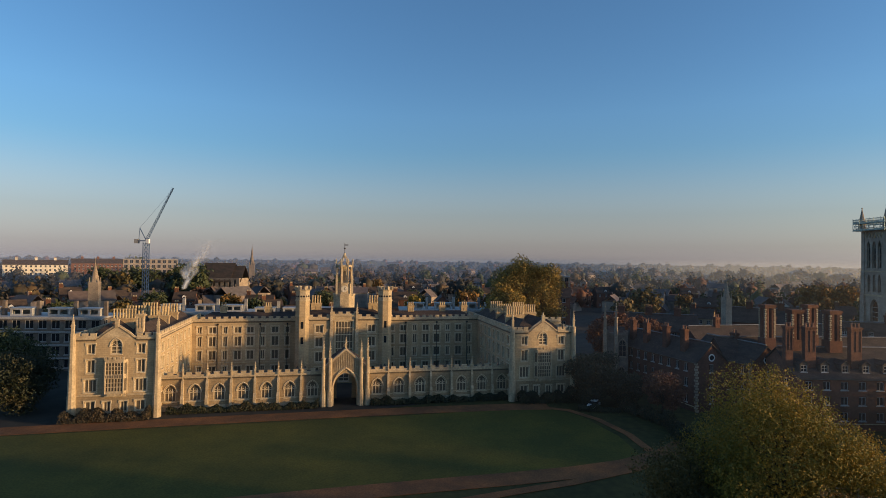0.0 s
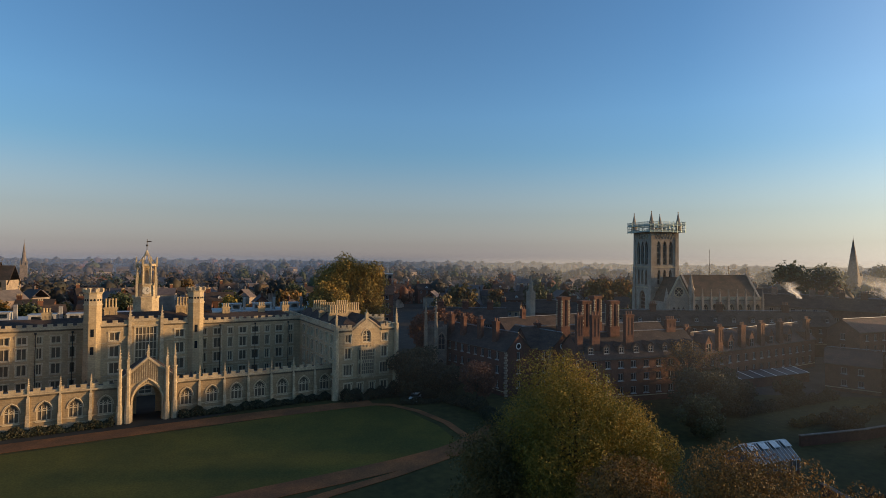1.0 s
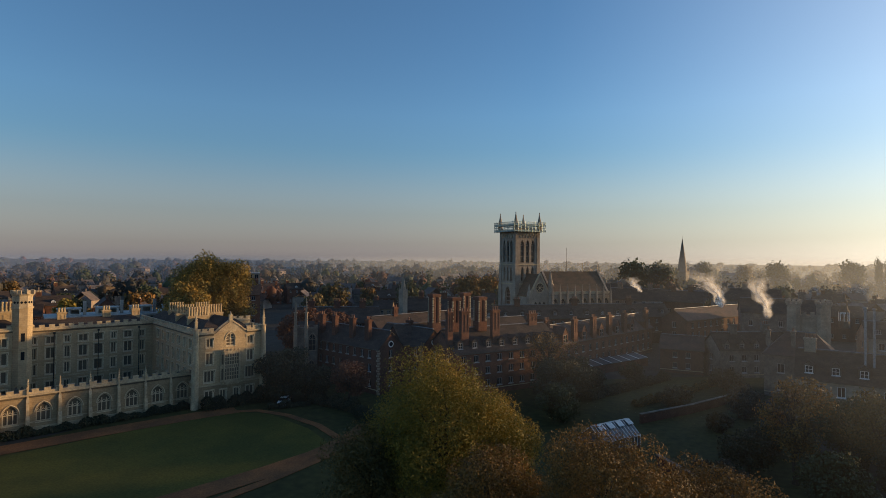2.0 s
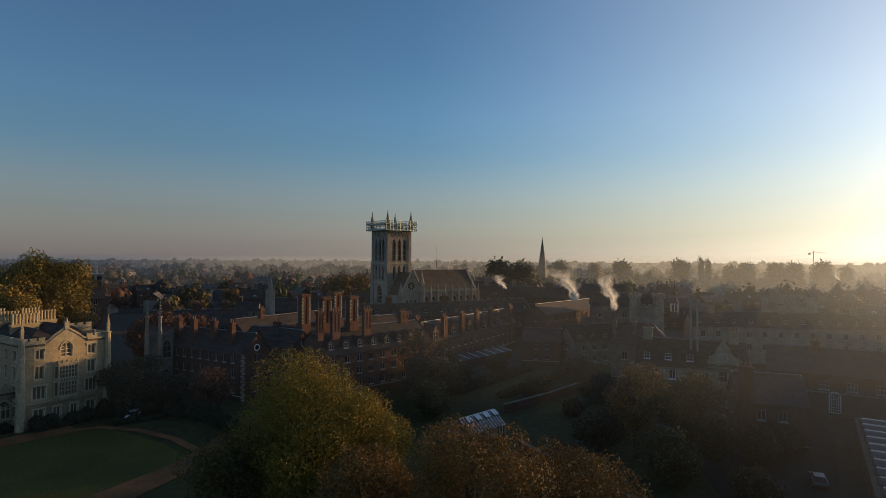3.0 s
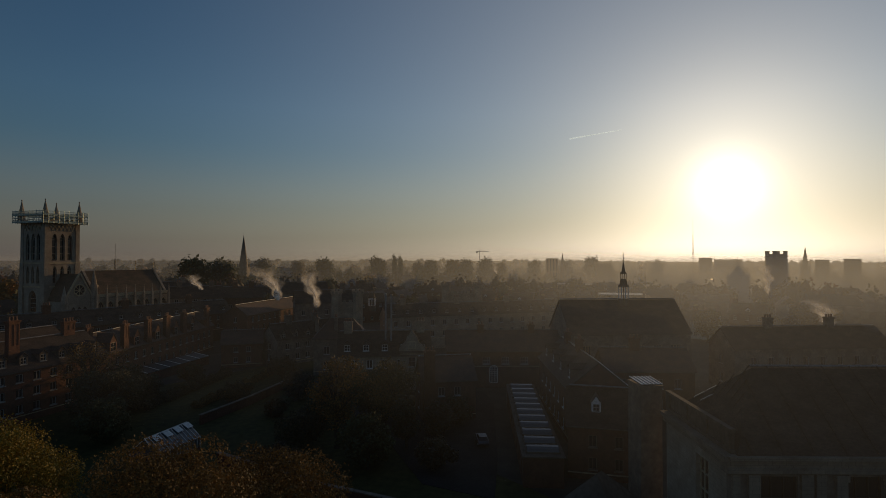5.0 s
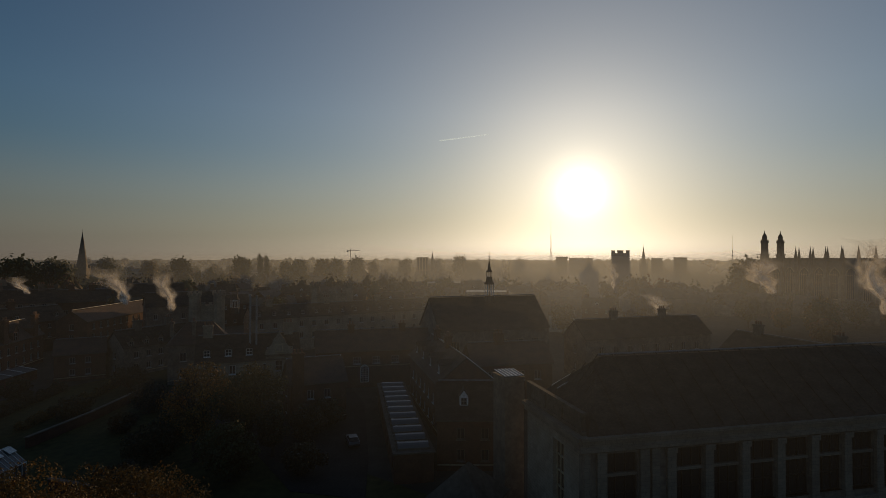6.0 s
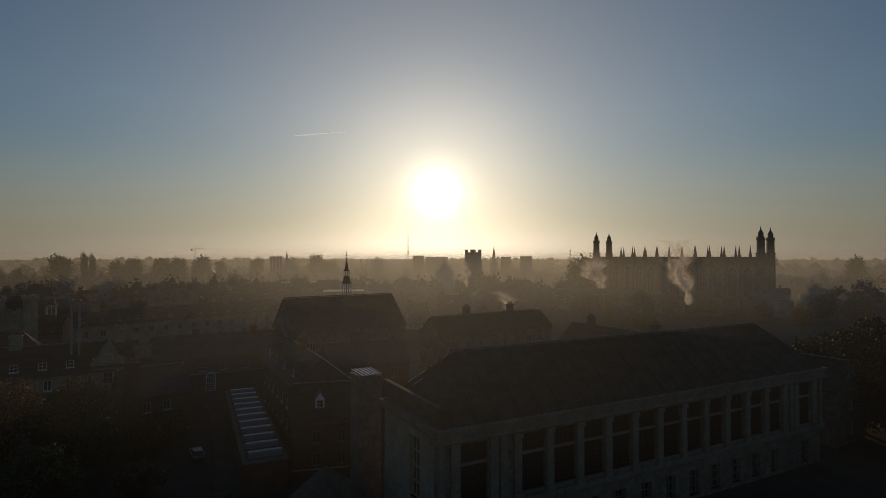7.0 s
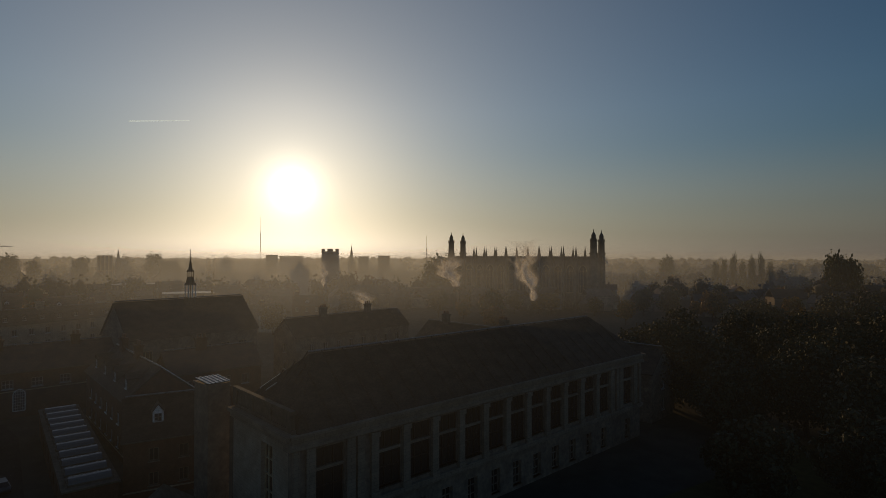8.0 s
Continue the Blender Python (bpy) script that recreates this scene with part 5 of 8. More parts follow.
# gable over the cross wing
def steep_gable():
    t = thing("stone_gable", pose(119.1, 40.0, 0, 0, 0, -70.9), "curved stone gable with a finial and two-light window", "gable")
    bm = bmesh.new()
    edge = [(2.8, 8.75), (2.75, 9.5), (2.3, 10.1), (1.75, 10.5), (1.35, 11.1), (1.1, 11.9), (0.62, 12.5), (0.2, 13.2)]
    solid(bm, [(x, -0.3, z) for x, z in edge] + [(-x, -0.3, z) for x, z in edge[::-1]], (0, 0.5, 0))
    for s in (-1, 1):
        for (xa, za), (xb, zb) in zip(edge, edge[1:]):
            tube(bm, (s * xa, -0.1, za), (s * xb, -0.1, zb), 0.16, 4)
    pinnacle(bm, 0, -0.1, 13.2, 15.0, 0.2)
    part("gable", bm, STONE_GREY, t)
    bm = bmesh.new()
    solid(bm, [(-2.8, 0.2, 8.8), (2.8, 0.2, 8.8), (0, 0.2, 13.0)], (0, 9.0, 0))
    part("roof", bm, SLATE, t)
    window(t, pose(0, -0.44, 9.4), 1.6, 1.6, 2, 1, STONE_TRIM, hood=False)


steep_gable()


def fleche(x, y, z0, z1, name="fleche"):
    """An open timber lantern on a ridge with a needle spire."""
    t = thing(name, pose(x, y, z0), "dark leaded roof lantern with open sides and a needle spire", "roof lantern")
    h = z1 - z0
    for name, tiers in (("base", ((-1.2, 0.06 * h, 1.3, 1.25),)), ("lantern_roof", ((h * 0.30, h * 0.34, 1.35, 1.2), (h * 0.335, h * 0.46, 1.0, 0.72))), ("spire", ((h * 0.56, h * 0.60, 0.85, 0.7), (h * 0.595, h * 0.80, 0.5, 0.1))),
                        ("core_post", ((h * 0.05, h * 0.31, 0.1, 0.1),))):
        bm = bmesh.new()
        for z0, z1, r0, r1 in tiers:
            frustum(bm, 0, 0, z0, z1, r0, r1, 8)
        part(name, bm, LEAD, t)
    for k in range(8):
        a = math.pi / 8 + k * math.pi / 4
        bm = bmesh.new()
        tube(bm, (1.15 * math.cos(a), 1.15 * math.sin(a), h * 0.05), (math.cos(a) * 1.15, math.sin(a) * 1.15, h * 0.31), 0.1, 5)
        part("post", bm, WHITE, t)
    bm = bmesh.new()
    for k in range(8):
        a = math.pi / 8 + k * math.pi / 4
        tube(bm, (0.72 * math.cos(a), 0.72 * math.sin(a), h * 0.45), (0.7 * math.cos(a), 0.7 * math.sin(a), h * 0.57), 0.08, 4)
    frustum(bm, 0, 0, h * 0.45, h * 0.46, 0.7, 0.7, 8)
    part("upper_stage", bm, LEAD, t)
    bm = bmesh.new()
    tube(bm, (0, 0, h * 0.78), (0, 0, h), 0.06, 5)
    frustum(bm, 0, 0, h * 0.88, h * 0.90, 0.2, 0.2, 8)
    part("finial", bm, IRON, t)


fleche(138.9, -6.6, 19.6, 31.3)


def rooflight_shed():
    """The flat-roofed yard building with a row of barrel rooflights."""
    t = thing("yard_shed", pose(83.5, 11.0, 0, 0, 0, 11.8), "long flat-roofed brick shed beside the yard", "shed")
    bm = bmesh.new()
    wall(bm, 41, 0, 3.9, 0.3, [(-9 + 4.5 * i, -7.6 + 4.5 * i, 1.0, 2.6) for i in range(8)], y=0.0, x0=-11)
    part("wall", bm, BRICK_DARK, t)
    bm = bmesh.new()
    box(bm, -11, -10.7, -5.0, -0.003, 0, 3.9)
    box(bm, 29.7, 30, -5.0, -0.003, 0, 3.9)
    box(bm, -10.7, 29.7, -5.0, -4.7, 0, 3.9)
    part("side_wall", bm, BRICK_DARK, t)
    bm = bmesh.new()
    box(bm, -11.2, 30.2, -5.2, 0.45, 3.905, 4.1)
    part("flat_roof", bm, LEAD, t)
    for i in range(-3, 8):
        x = 2.0 + i * 3.6
        r = thing("barrel_rooflight", t.matrix_world @ pose(x, -2.4, 4.1), "pale barrel-shaped rooflight on the flat shed roof", "rooflight", "rooflights on the yard shed")
        bm = bmesh.new()
        solid(bm, [(1.15 * math.cos(a), -2.1, 0.75 * math.sin(a)) for a in [k * math.pi / 8 for k in range(9)]], (0, 4.2, 0))
        part("dome", bm, GLASS_ROOF, r)
        bm = bmesh.new()
        box(bm, -1.25, 1.25, -2.25, -2.1, 0, 0.3)
        box(bm, -1.25, 1.25, 2.1, 2.25, 0, 0.3)
        box(bm, -1.27, -1.15, -2.24, 2.24, 0, 0.22)
        box(bm, 1.15, 1.27, -2.24, 2.24, 0, 0.22)
        part("kerb", bm, LEAD, r)


rooflight_shed()
sheet("yard", [(68, 12), (82, 14), (112, 20), (122, 24), (118, 36), (96, 34), (84, 32), (70, 22)], TARMAC, 0.09, "dark tarmac yard between the college buildings", "yard")


def parked_car(x, y, turn, paint, label):
    t = thing("parked_car", pose(x, y, 0.1, 0, 0, turn), label, "car")
    bm = bmesh.new()
    prof = [(-2.05, 0.35), (-2.1, 0.75), (-1.95, 0.95), (-0.95, 1.02), (0.9, 1.05), (2.0, 0.95), (2.1, 0.6), (2.0, 0.3)]
    solid(bm, [(a, -0.85, b) for a, b in prof], (0, 1.7, 0))
    body = part("body", bm, paint, t)
    bm = bmesh.new()
    lo = [(-0.95, -0.78, 1.0), (1.85, -0.78, 0.98), (1.85, 0.78, 0.98), (-0.95, 0.78, 1.0)]
    hi = [(-0.25, -0.6, 1.46), (1.45, -0.6, 1.44), (1.45, 0.6, 1.44), (-0.25, 0.6, 1.46)]
    a, b = [bm.verts.new(p) for p in lo], [bm.verts.new(p) for p in hi]
    bm.faces.new(a[::-1])
    bm.faces.new(b)
    for i in range(4):
        bm.faces.new((a[i], a[(i + 1) % 4], b[(i + 1) % 4], b[i]))
    part("cabin_glass", bm, GLASS, t)
    bm = bmesh.new()
    box(bm, -0.3, 1.5, -0.64, 0.64, 1.43, 1.49)
    part("roof", bm, paint, t)
    for sx in (-1.3, 1.3):
        for sy in (-0.78, 0.78):
            bm = bmesh.new()
            tube(bm, (sx, sy - 0.1, 0.31), (sx, sy + 0.1, 0.31), 0.31, 16)
            tyre = part("tyre", bm, RUBBER, t)
            bm = bmesh.new()
            tube(bm, (sx, sy - 0.11, 0.31), (sx, sy + 0.11, 0.31), 0.18, 10)
            part("rim", bm, GALV, tyre)
    for sy in (-0.6, 0.6):
        bm = bmesh.new()
        box(bm, -2.12, -1.98, sy - 0.18, sy + 0.18, 0.66, 0.84)
        part("headlight", bm, WHITE, t)


parked_car(87.9, 17.6, 200, CAR_PAINT, "blue-grey hatchback parked in the yard")
parked_car(31.0, 112.6, 60, WHITE, "white car parked beside the dark evergreens")


def flue(x, y, z0, z1):
    t = thing("metal_flue", pose(x, y, 0), "tall thin pale metal flue", "flue", "metal flues")
    bm = bmesh.new()
    tube(bm, (0, 0, z0), (0, 0, z1), 0.22, 8)
    frustum(bm, 0, 0, z1, z1 + 0.25, 0.32, 0.32, 8)
    part("pipe", bm, WINDOW_GREY, t)


flue(119.6, 46.6, 10.0, 21.4)
flue(120.6, 45.6, 10.0, 21.2)

# ------------------------------------------------------------ the library with the great windows
def library():
    t = thing("library", pose(50.8, -10.9, 0, 0, 0, -75.0), "long stone library with a row of tall windows and hipped roof", "library")
    L, d = 62.9, 13.5
    wins = [3.97] + [11.03 + 4.084 * i for i in range(11)] + [L - 3.97]
    holes = [(x - 1.56, x + 1.56, 6.2, 11.9) for x in wins] + [(x - 0.8, x + 0.8, 0.6, 3.6) for x in wins]
    # front stone darkened for its shade, while the end wall stays pale
    bm = bmesh.new()
    wall(bm, L, 0, 12.2, 0.8, holes)
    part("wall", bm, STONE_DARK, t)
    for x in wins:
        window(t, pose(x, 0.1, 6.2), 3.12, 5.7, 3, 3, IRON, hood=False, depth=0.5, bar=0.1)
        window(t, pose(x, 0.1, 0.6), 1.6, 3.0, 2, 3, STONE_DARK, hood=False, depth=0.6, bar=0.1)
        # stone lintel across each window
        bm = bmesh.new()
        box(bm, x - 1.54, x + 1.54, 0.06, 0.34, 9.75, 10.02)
        part("window_lintel", bm, STONE_LIBRARY_SHADED, t)
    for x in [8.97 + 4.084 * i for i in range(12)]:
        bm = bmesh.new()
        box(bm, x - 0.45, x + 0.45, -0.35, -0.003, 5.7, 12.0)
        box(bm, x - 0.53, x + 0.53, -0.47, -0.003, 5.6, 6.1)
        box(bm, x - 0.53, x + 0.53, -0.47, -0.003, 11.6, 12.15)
        part("pilaster", bm, STONE_LIBRARY_SHADED, t)
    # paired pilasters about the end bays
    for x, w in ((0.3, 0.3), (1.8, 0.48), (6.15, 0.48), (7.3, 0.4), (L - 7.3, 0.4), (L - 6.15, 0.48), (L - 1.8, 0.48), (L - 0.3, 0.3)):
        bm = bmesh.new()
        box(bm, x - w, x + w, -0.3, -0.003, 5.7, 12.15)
        part("pilaster", bm, STONE_LIBRARY_SHADED, t)
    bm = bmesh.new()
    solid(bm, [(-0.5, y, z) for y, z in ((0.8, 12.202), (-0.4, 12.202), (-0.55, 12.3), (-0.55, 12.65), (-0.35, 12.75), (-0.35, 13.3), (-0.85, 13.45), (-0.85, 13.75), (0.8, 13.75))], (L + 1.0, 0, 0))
    part("cornice", bm, STONE_LIBRARY_SHADED, t)
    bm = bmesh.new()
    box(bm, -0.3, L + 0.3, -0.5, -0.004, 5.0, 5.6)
    part("string_course", bm, STONE_LIBRARY_SHADED, t)
    bm = bmesh.new()
    box(bm, 0.2, d + 0.4, -0.5, -0.004, 12.7, 13.3)
    box(bm, 0.2, d + 0.6, -0.8, -0.004, 13.302, 13.7)
    part("end_cornice", bm, STONE_LIBRARY_SHADED, t, m=pose(0.003, d, 0, 0, 0, -90))
    # north end wall with its window
    bm = bmesh.new()
    wall(bm, d - 0.8, 0, 13.4, 0.8, [(7.0, 9.6, 5.2, 11.6)])
    part("wall", bm, STONE_PALE, t, m=pose(0.003, d, 0, 0, 0, -90))
    window(t, pose(0.003, d, 0, 0, 0, -90) @ pose(8.3, 0.1, 5.2), 2.6, 6.4, 3, 4, STONE_TRIM, hood=False, depth=0.6, bar=0.12)
    bm = bmesh.new()
    box(bm, L - 0.8, L, 0.803, d, 0, 13.4)
    box(bm, 0.81, L - 0.81, d - 0.8, d, 0, 13.4)
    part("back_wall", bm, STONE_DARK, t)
    bm = bmesh.new()
    roof_ridged(bm, 0.3, L - 0.3, -0.5, d - 0.3, 13.8, 19.6, 4.9, 4.9, over=0.0)
    part("roof", bm, SLATE, t)
    for i in range(24):
        x = 1.5 + i * (L - 3) / 23
        bm = bmesh.new()
        f = min(1.0, (x - 0.6) / 4.6, (L - 0.6 - x) / 4.6)
        tube(bm, (x, -0.48, 13.95), (x, -0.5 + (d / 2 + 0.3) * f, 14.02 + 5.75 * f), 0.06, 4)
        part("roof_roll", bm, SLATE, t)
    for k in range(1, 12):
        y = d * k / 12
        f = 1 - abs(y - d / 2) / (d / 2 - 0.6)
        if f > 0.1:
            bm = bmesh.new()
            tube(bm, (0.62, y, 13.9), (0.6 + 4.6 * f, y, 14.0 + 5.8 * f), 0.06, 4)
            part("roof_roll", bm, SLATE, t)
    bm = bmesh.new()
    tube(bm, (5.2, d / 2, 19.72), (L - 5.2, d / 2, 19.72), 0.14, 8)
    part("ridge", bm, RIDGE, t)
    # panelled parapet about the roof
    for m, n in ((pose(0.003, d, 0, 0, 0, -90), d),):
        bm = bmesh.new()
        box(bm, 0.05, n - 0.05 if n == L else n + 0.1, -0.1, 0.3, 13.752, 14.1)
        box(bm, 0.05, n - 0.05 if n == L else n + 0.1, -0.16, 0.36, 15.5, 15.8)
        k = int(n / 4.35)
        for i in range(k + 1):
            x = 0.1 + i * (n - 1.1) / k
            box(bm, x, x + 0.9, -0.12, 0.32, 14.0, 15.6)
        box(bm, 0.2, n - 0.1, 0.06, 0.2, 14.0, 15.6)
        part("parapet", bm, LEAD, t, m=m)
    for x, y in ((1.6, 10.4), (1.6, 9.0)):
        bm = bmesh.new()
        solid(bm, [(x, y, 15.75), (x + 1.9, y - 0.8, 17.1), (x + 2.0, y - 0.55, 17.1), (x + 0.1, y + 0.25, 15.75)], (0, 0, 0.12))
        part("roof_hatch", bm, RIDGE, t)
    for x, y in ((36, 3.2),):
        bm = bmesh.new()
        z = 13.8 + 5.8 * (y - 0.6) / (d / 2 - 0.6)
        solid(bm, [(x, y, z + 0.25), (x + 0.5, y + 2.0, z + 1.75), (x + 1.2, y + 2.0, z + 1.75), (x + 0.7, y, z + 0.25)], (0, 0, -0.3))
        part("roof_hatch", bm, WINDOW_GREY, t)


library()


def stair_pavilion():
    t = thing("stair_pavilion", pose(64.9, -4.9, 0, 0, 0, -70.0), "dark stone stair tower with a glazed top", "stair tower")
    bm = bmesh.new()
    box(bm, 0, 2.45, 0, 3.4, 0, 15.6)
    part("wall", bm, STONE_DARK, t)
    bm = bmesh.new()
    box(bm, -0.1, 2.55, -0.1, 3.5, 15.602, 15.85)
    part("coping", bm, STONE_DARK, t)
    bm = bmesh.new()
    solid(bm, [(0.0, 0.0, 15.9), (2.45, 0.0, 15.9), (2.45, 3.1, 16.1), (0.0, 3.1, 16.1)], (0, 0, 0.1))
    part("glass", bm, GLASS_ROOF, t)
    for i in range(6):
        bm = bmesh.new()
        x = 0.03 + i * 0.478
        solid(bm, [(x - 0.05, -0.03, 16.0), (x + 0.05, -0.03, 16.0), (x + 0.05, 3.13, 16.2), (x - 0.05, 3.13, 16.2)], (0, 0, 0.08))
        part("glazing_bar", bm, WHITE, t)
    # pyramid-roofed annexe at its foot
    a = thing("annexe", pose(62.6, -2.0, 0, 0, 0, -25.0), "small annexe with a leaded pyramid roof", "annexe")
    bm = bmesh.new()
    box(bm, -5.5, 0.9, -2.6, 4, 0, 4.2)
    part("wall", bm, STONE_DARK, a)
    bm = bmesh.new()
    roof_ridged(bm, -5.5, 0.9, -2.6, 4, 4.3, 7.4, 2.6, 2.6, over=0.4)
    part("roof", bm, LEAD, a)


stair_pavilion()
# ------------------------------------------------------------ chapel with its tower
def lancets(bm, x, z, w, h, n, y=-0.03):
    """Dark pointed lights set side by side."""
    for i in range(n):
        cx = x + (i - (n - 1) / 2) * w * 1.35
        pts = arch_points(w, z + h - w * 1.1, z + h, 4)
        solid(bm, [(cx - w / 2, y, z), (cx + w / 2, y, z)] + [(cx + s, y, zz) for s, zz in pts[::-1]], (0, 0.06, 0))


def chapel_tower():
    S = 10.8
    turn = -5.0
    c = Vector((136.8, 167.8))
    m = pose(c.x, c.y, 0, 0, 0, turn) @ pose(-S / 2, -S / 2, 0)
    t = thing("chapel_tower", m, "tall pale stone chapel tower ringed with scaffolding at its top", "church tower")
    top = 41.0
    faces = [Matrix(), pose(S, 0, 0, 0, 0, 90), pose(S, S, 0, 0, 0, 180), pose(0, S, 0, 0, 0, -90)]
    big = [dict(x=S / 2 + (i - 1) * 2.45, z=28.8, w=1.55, h=8.4, arch=2.0, lights=1, rows=3) for i in range(3)]
    low = [dict(x=S / 2 + (i - 1) * 2.3, z=21.6, w=1.2, h=5.4, arch=1.5, lights=1, rows=2) for i in range(3)] + [dict(x=S / 2, z=12.6, w=3.4, h=6.9, arch=2.6, lights=1, rows=3)]
    for k, f in enumerate(faces):
        bm = bmesh.new()
        holes = [(s["x"] - s["w"] / 2, s["x"] + s["w"] / 2, s["z"], s["z"] + s["h"], s["z"] + s["h"] - s["arch"]) for s in big + low]
        wall(bm, S - (0.0 if k % 2 == 0 else 1.8), 0, top, 0.9, holes if k % 2 == 0 else [(h[0] - 0.9, h[1] - 0.9, *h[2:]) for h in holes])
        part("wall", bm, STONE_PALE, t, m=f if k % 2 == 0 else f @ pose(0.9, 0.003, 0))
        for s in big + low:
            window(t, f @ pose(s["x"], 0.1, s["z"]), s["w"], s["h"], 1, s["rows"], STONE_PALE, GLASS, s["arch"], True, 0.7, 0.16, "belfry_opening")
        bm = bmesh.new()
        for z in (8.0, 20.4, 27.7, 40.2):
            box(bm, 0.2, S - 0.2, -0.22, -0.003, z, z + 0.45)
        part("string_course", bm, STONE_TRIM, t, m=f)
        bm = bmesh.new()
        for i in range(7):
            x = S / 2 + (i - 3) * 1.25
            tube(bm, (x - 0.64, -0.08, 38.0), (x, -0.08, 39.8), 0.1, 4)
            tube(bm, (x + 0.64, -0.08, 38.0), (x, -0.08, 39.8), 0.1, 4)
        part("blind_arcade", bm, STONE_TRIM, t, m=f)
    for x, y in ((0, 0), (S, 0), (S, S), (0, S)):
        bm = bmesh.new()
        ix, iy = (0.5 if x == 0 else S - 0.5), (0.5 if y == 0 else S - 0.5)
        frustum(bm, ix, iy, 0, 20.4, 1.45, 1.35, 4)
        frustum(bm, ix, iy, 20.4, 27.9, 1.15, 1.1, 4)
        frustum(bm, ix, iy, 27.9, 41.4, 0.95, 0.92, 4)
        frustum(bm, x, y, 41.0, 42.6, 0.95, 0.9, 8)
        frustum(bm, x, y, 42.6, 43.1, 1.15, 1.15, 8)
        frustum(bm, x, y, 43.1, 47.6, 0.9, 0.05, 8)
        frustum(bm, x, y, 47.4, 47.8, 0.18, 0.18, 6)
        part("pinnacle", bm, STONE_PALE, t)
    bm = bmesh.new()
    battlement(bm, S, top, y=0.0)
    part("parapet", bm, STONE_TRIM, t)
    bm = bmesh.new()
    box(bm, 0.9, S - 0.9, 0.9, S - 0.9, top - 1.2, top - 0.9)
    part("roof", bm, LEAD, t)
    sc = thing("scaffolding", m, "steel scaffold platform with rails round the tower top", "scaffolding")
    o = 1.7
    for z in (40.4, 42.6):
        bm = bmesh.new()
        for x0, x1, y0, y1 in ((-o, S + o, -o, -0.25), (-o, S + o, S + 0.25, S + o), (-o, -0.25, -0.25, S + 0.25), (S + 0.25, S + o, -0.25, S + 0.25)):
            box(bm, x0, x1, y0, y1, z, z + 0.12)
        part("deck", bm, GALV, sc)
    for f in faces:
        for z in (41.2, 41.9, 43.3, 44.0):
            bm = bmesh.new()
            tube(bm, (-o, -o, z), (S + o, -o, z), 0.07, 5)
            part("rail", bm, GALV, sc, m=f)
        n = 9
        for i in range(n + 1):
            x = -o + (S + 2 * o) * i / n
            bm = bmesh.new()
            tube(bm, (x, -o, 40.2), (x, -o, 44.3), 0.07, 5)
            part("standard", bm, GALV, sc, m=f)
            if i < n:
                step = (S + 2 * o) / n
                bm = bmesh.new()
                box(bm, x + 0.1, x + step - 0.1, -o - 0.02, -o + 0.02, 40.52, 40.95)
                box(bm, x + 0.1, x + step - 0.1, -o - 0.02, -o + 0.02, 42.72, 43.1)
                for q in range(5):
                    tube(bm, (x + step * q / 5, -o, 42.7), (x + step * q / 5, -o, 44.0), 0.035, 4)
                part("guard_panel", bm, GALV, sc, m=f)
            if i < n and i % 2 == 0:
                bm = bmesh.new()
                tube(bm, (x, -o, 40.5), (x + (S + 2 * o) / n, -o, 42.7), 0.05, 4)
                part("brace", bm, GALV, sc, m=f)


chapel_tower()


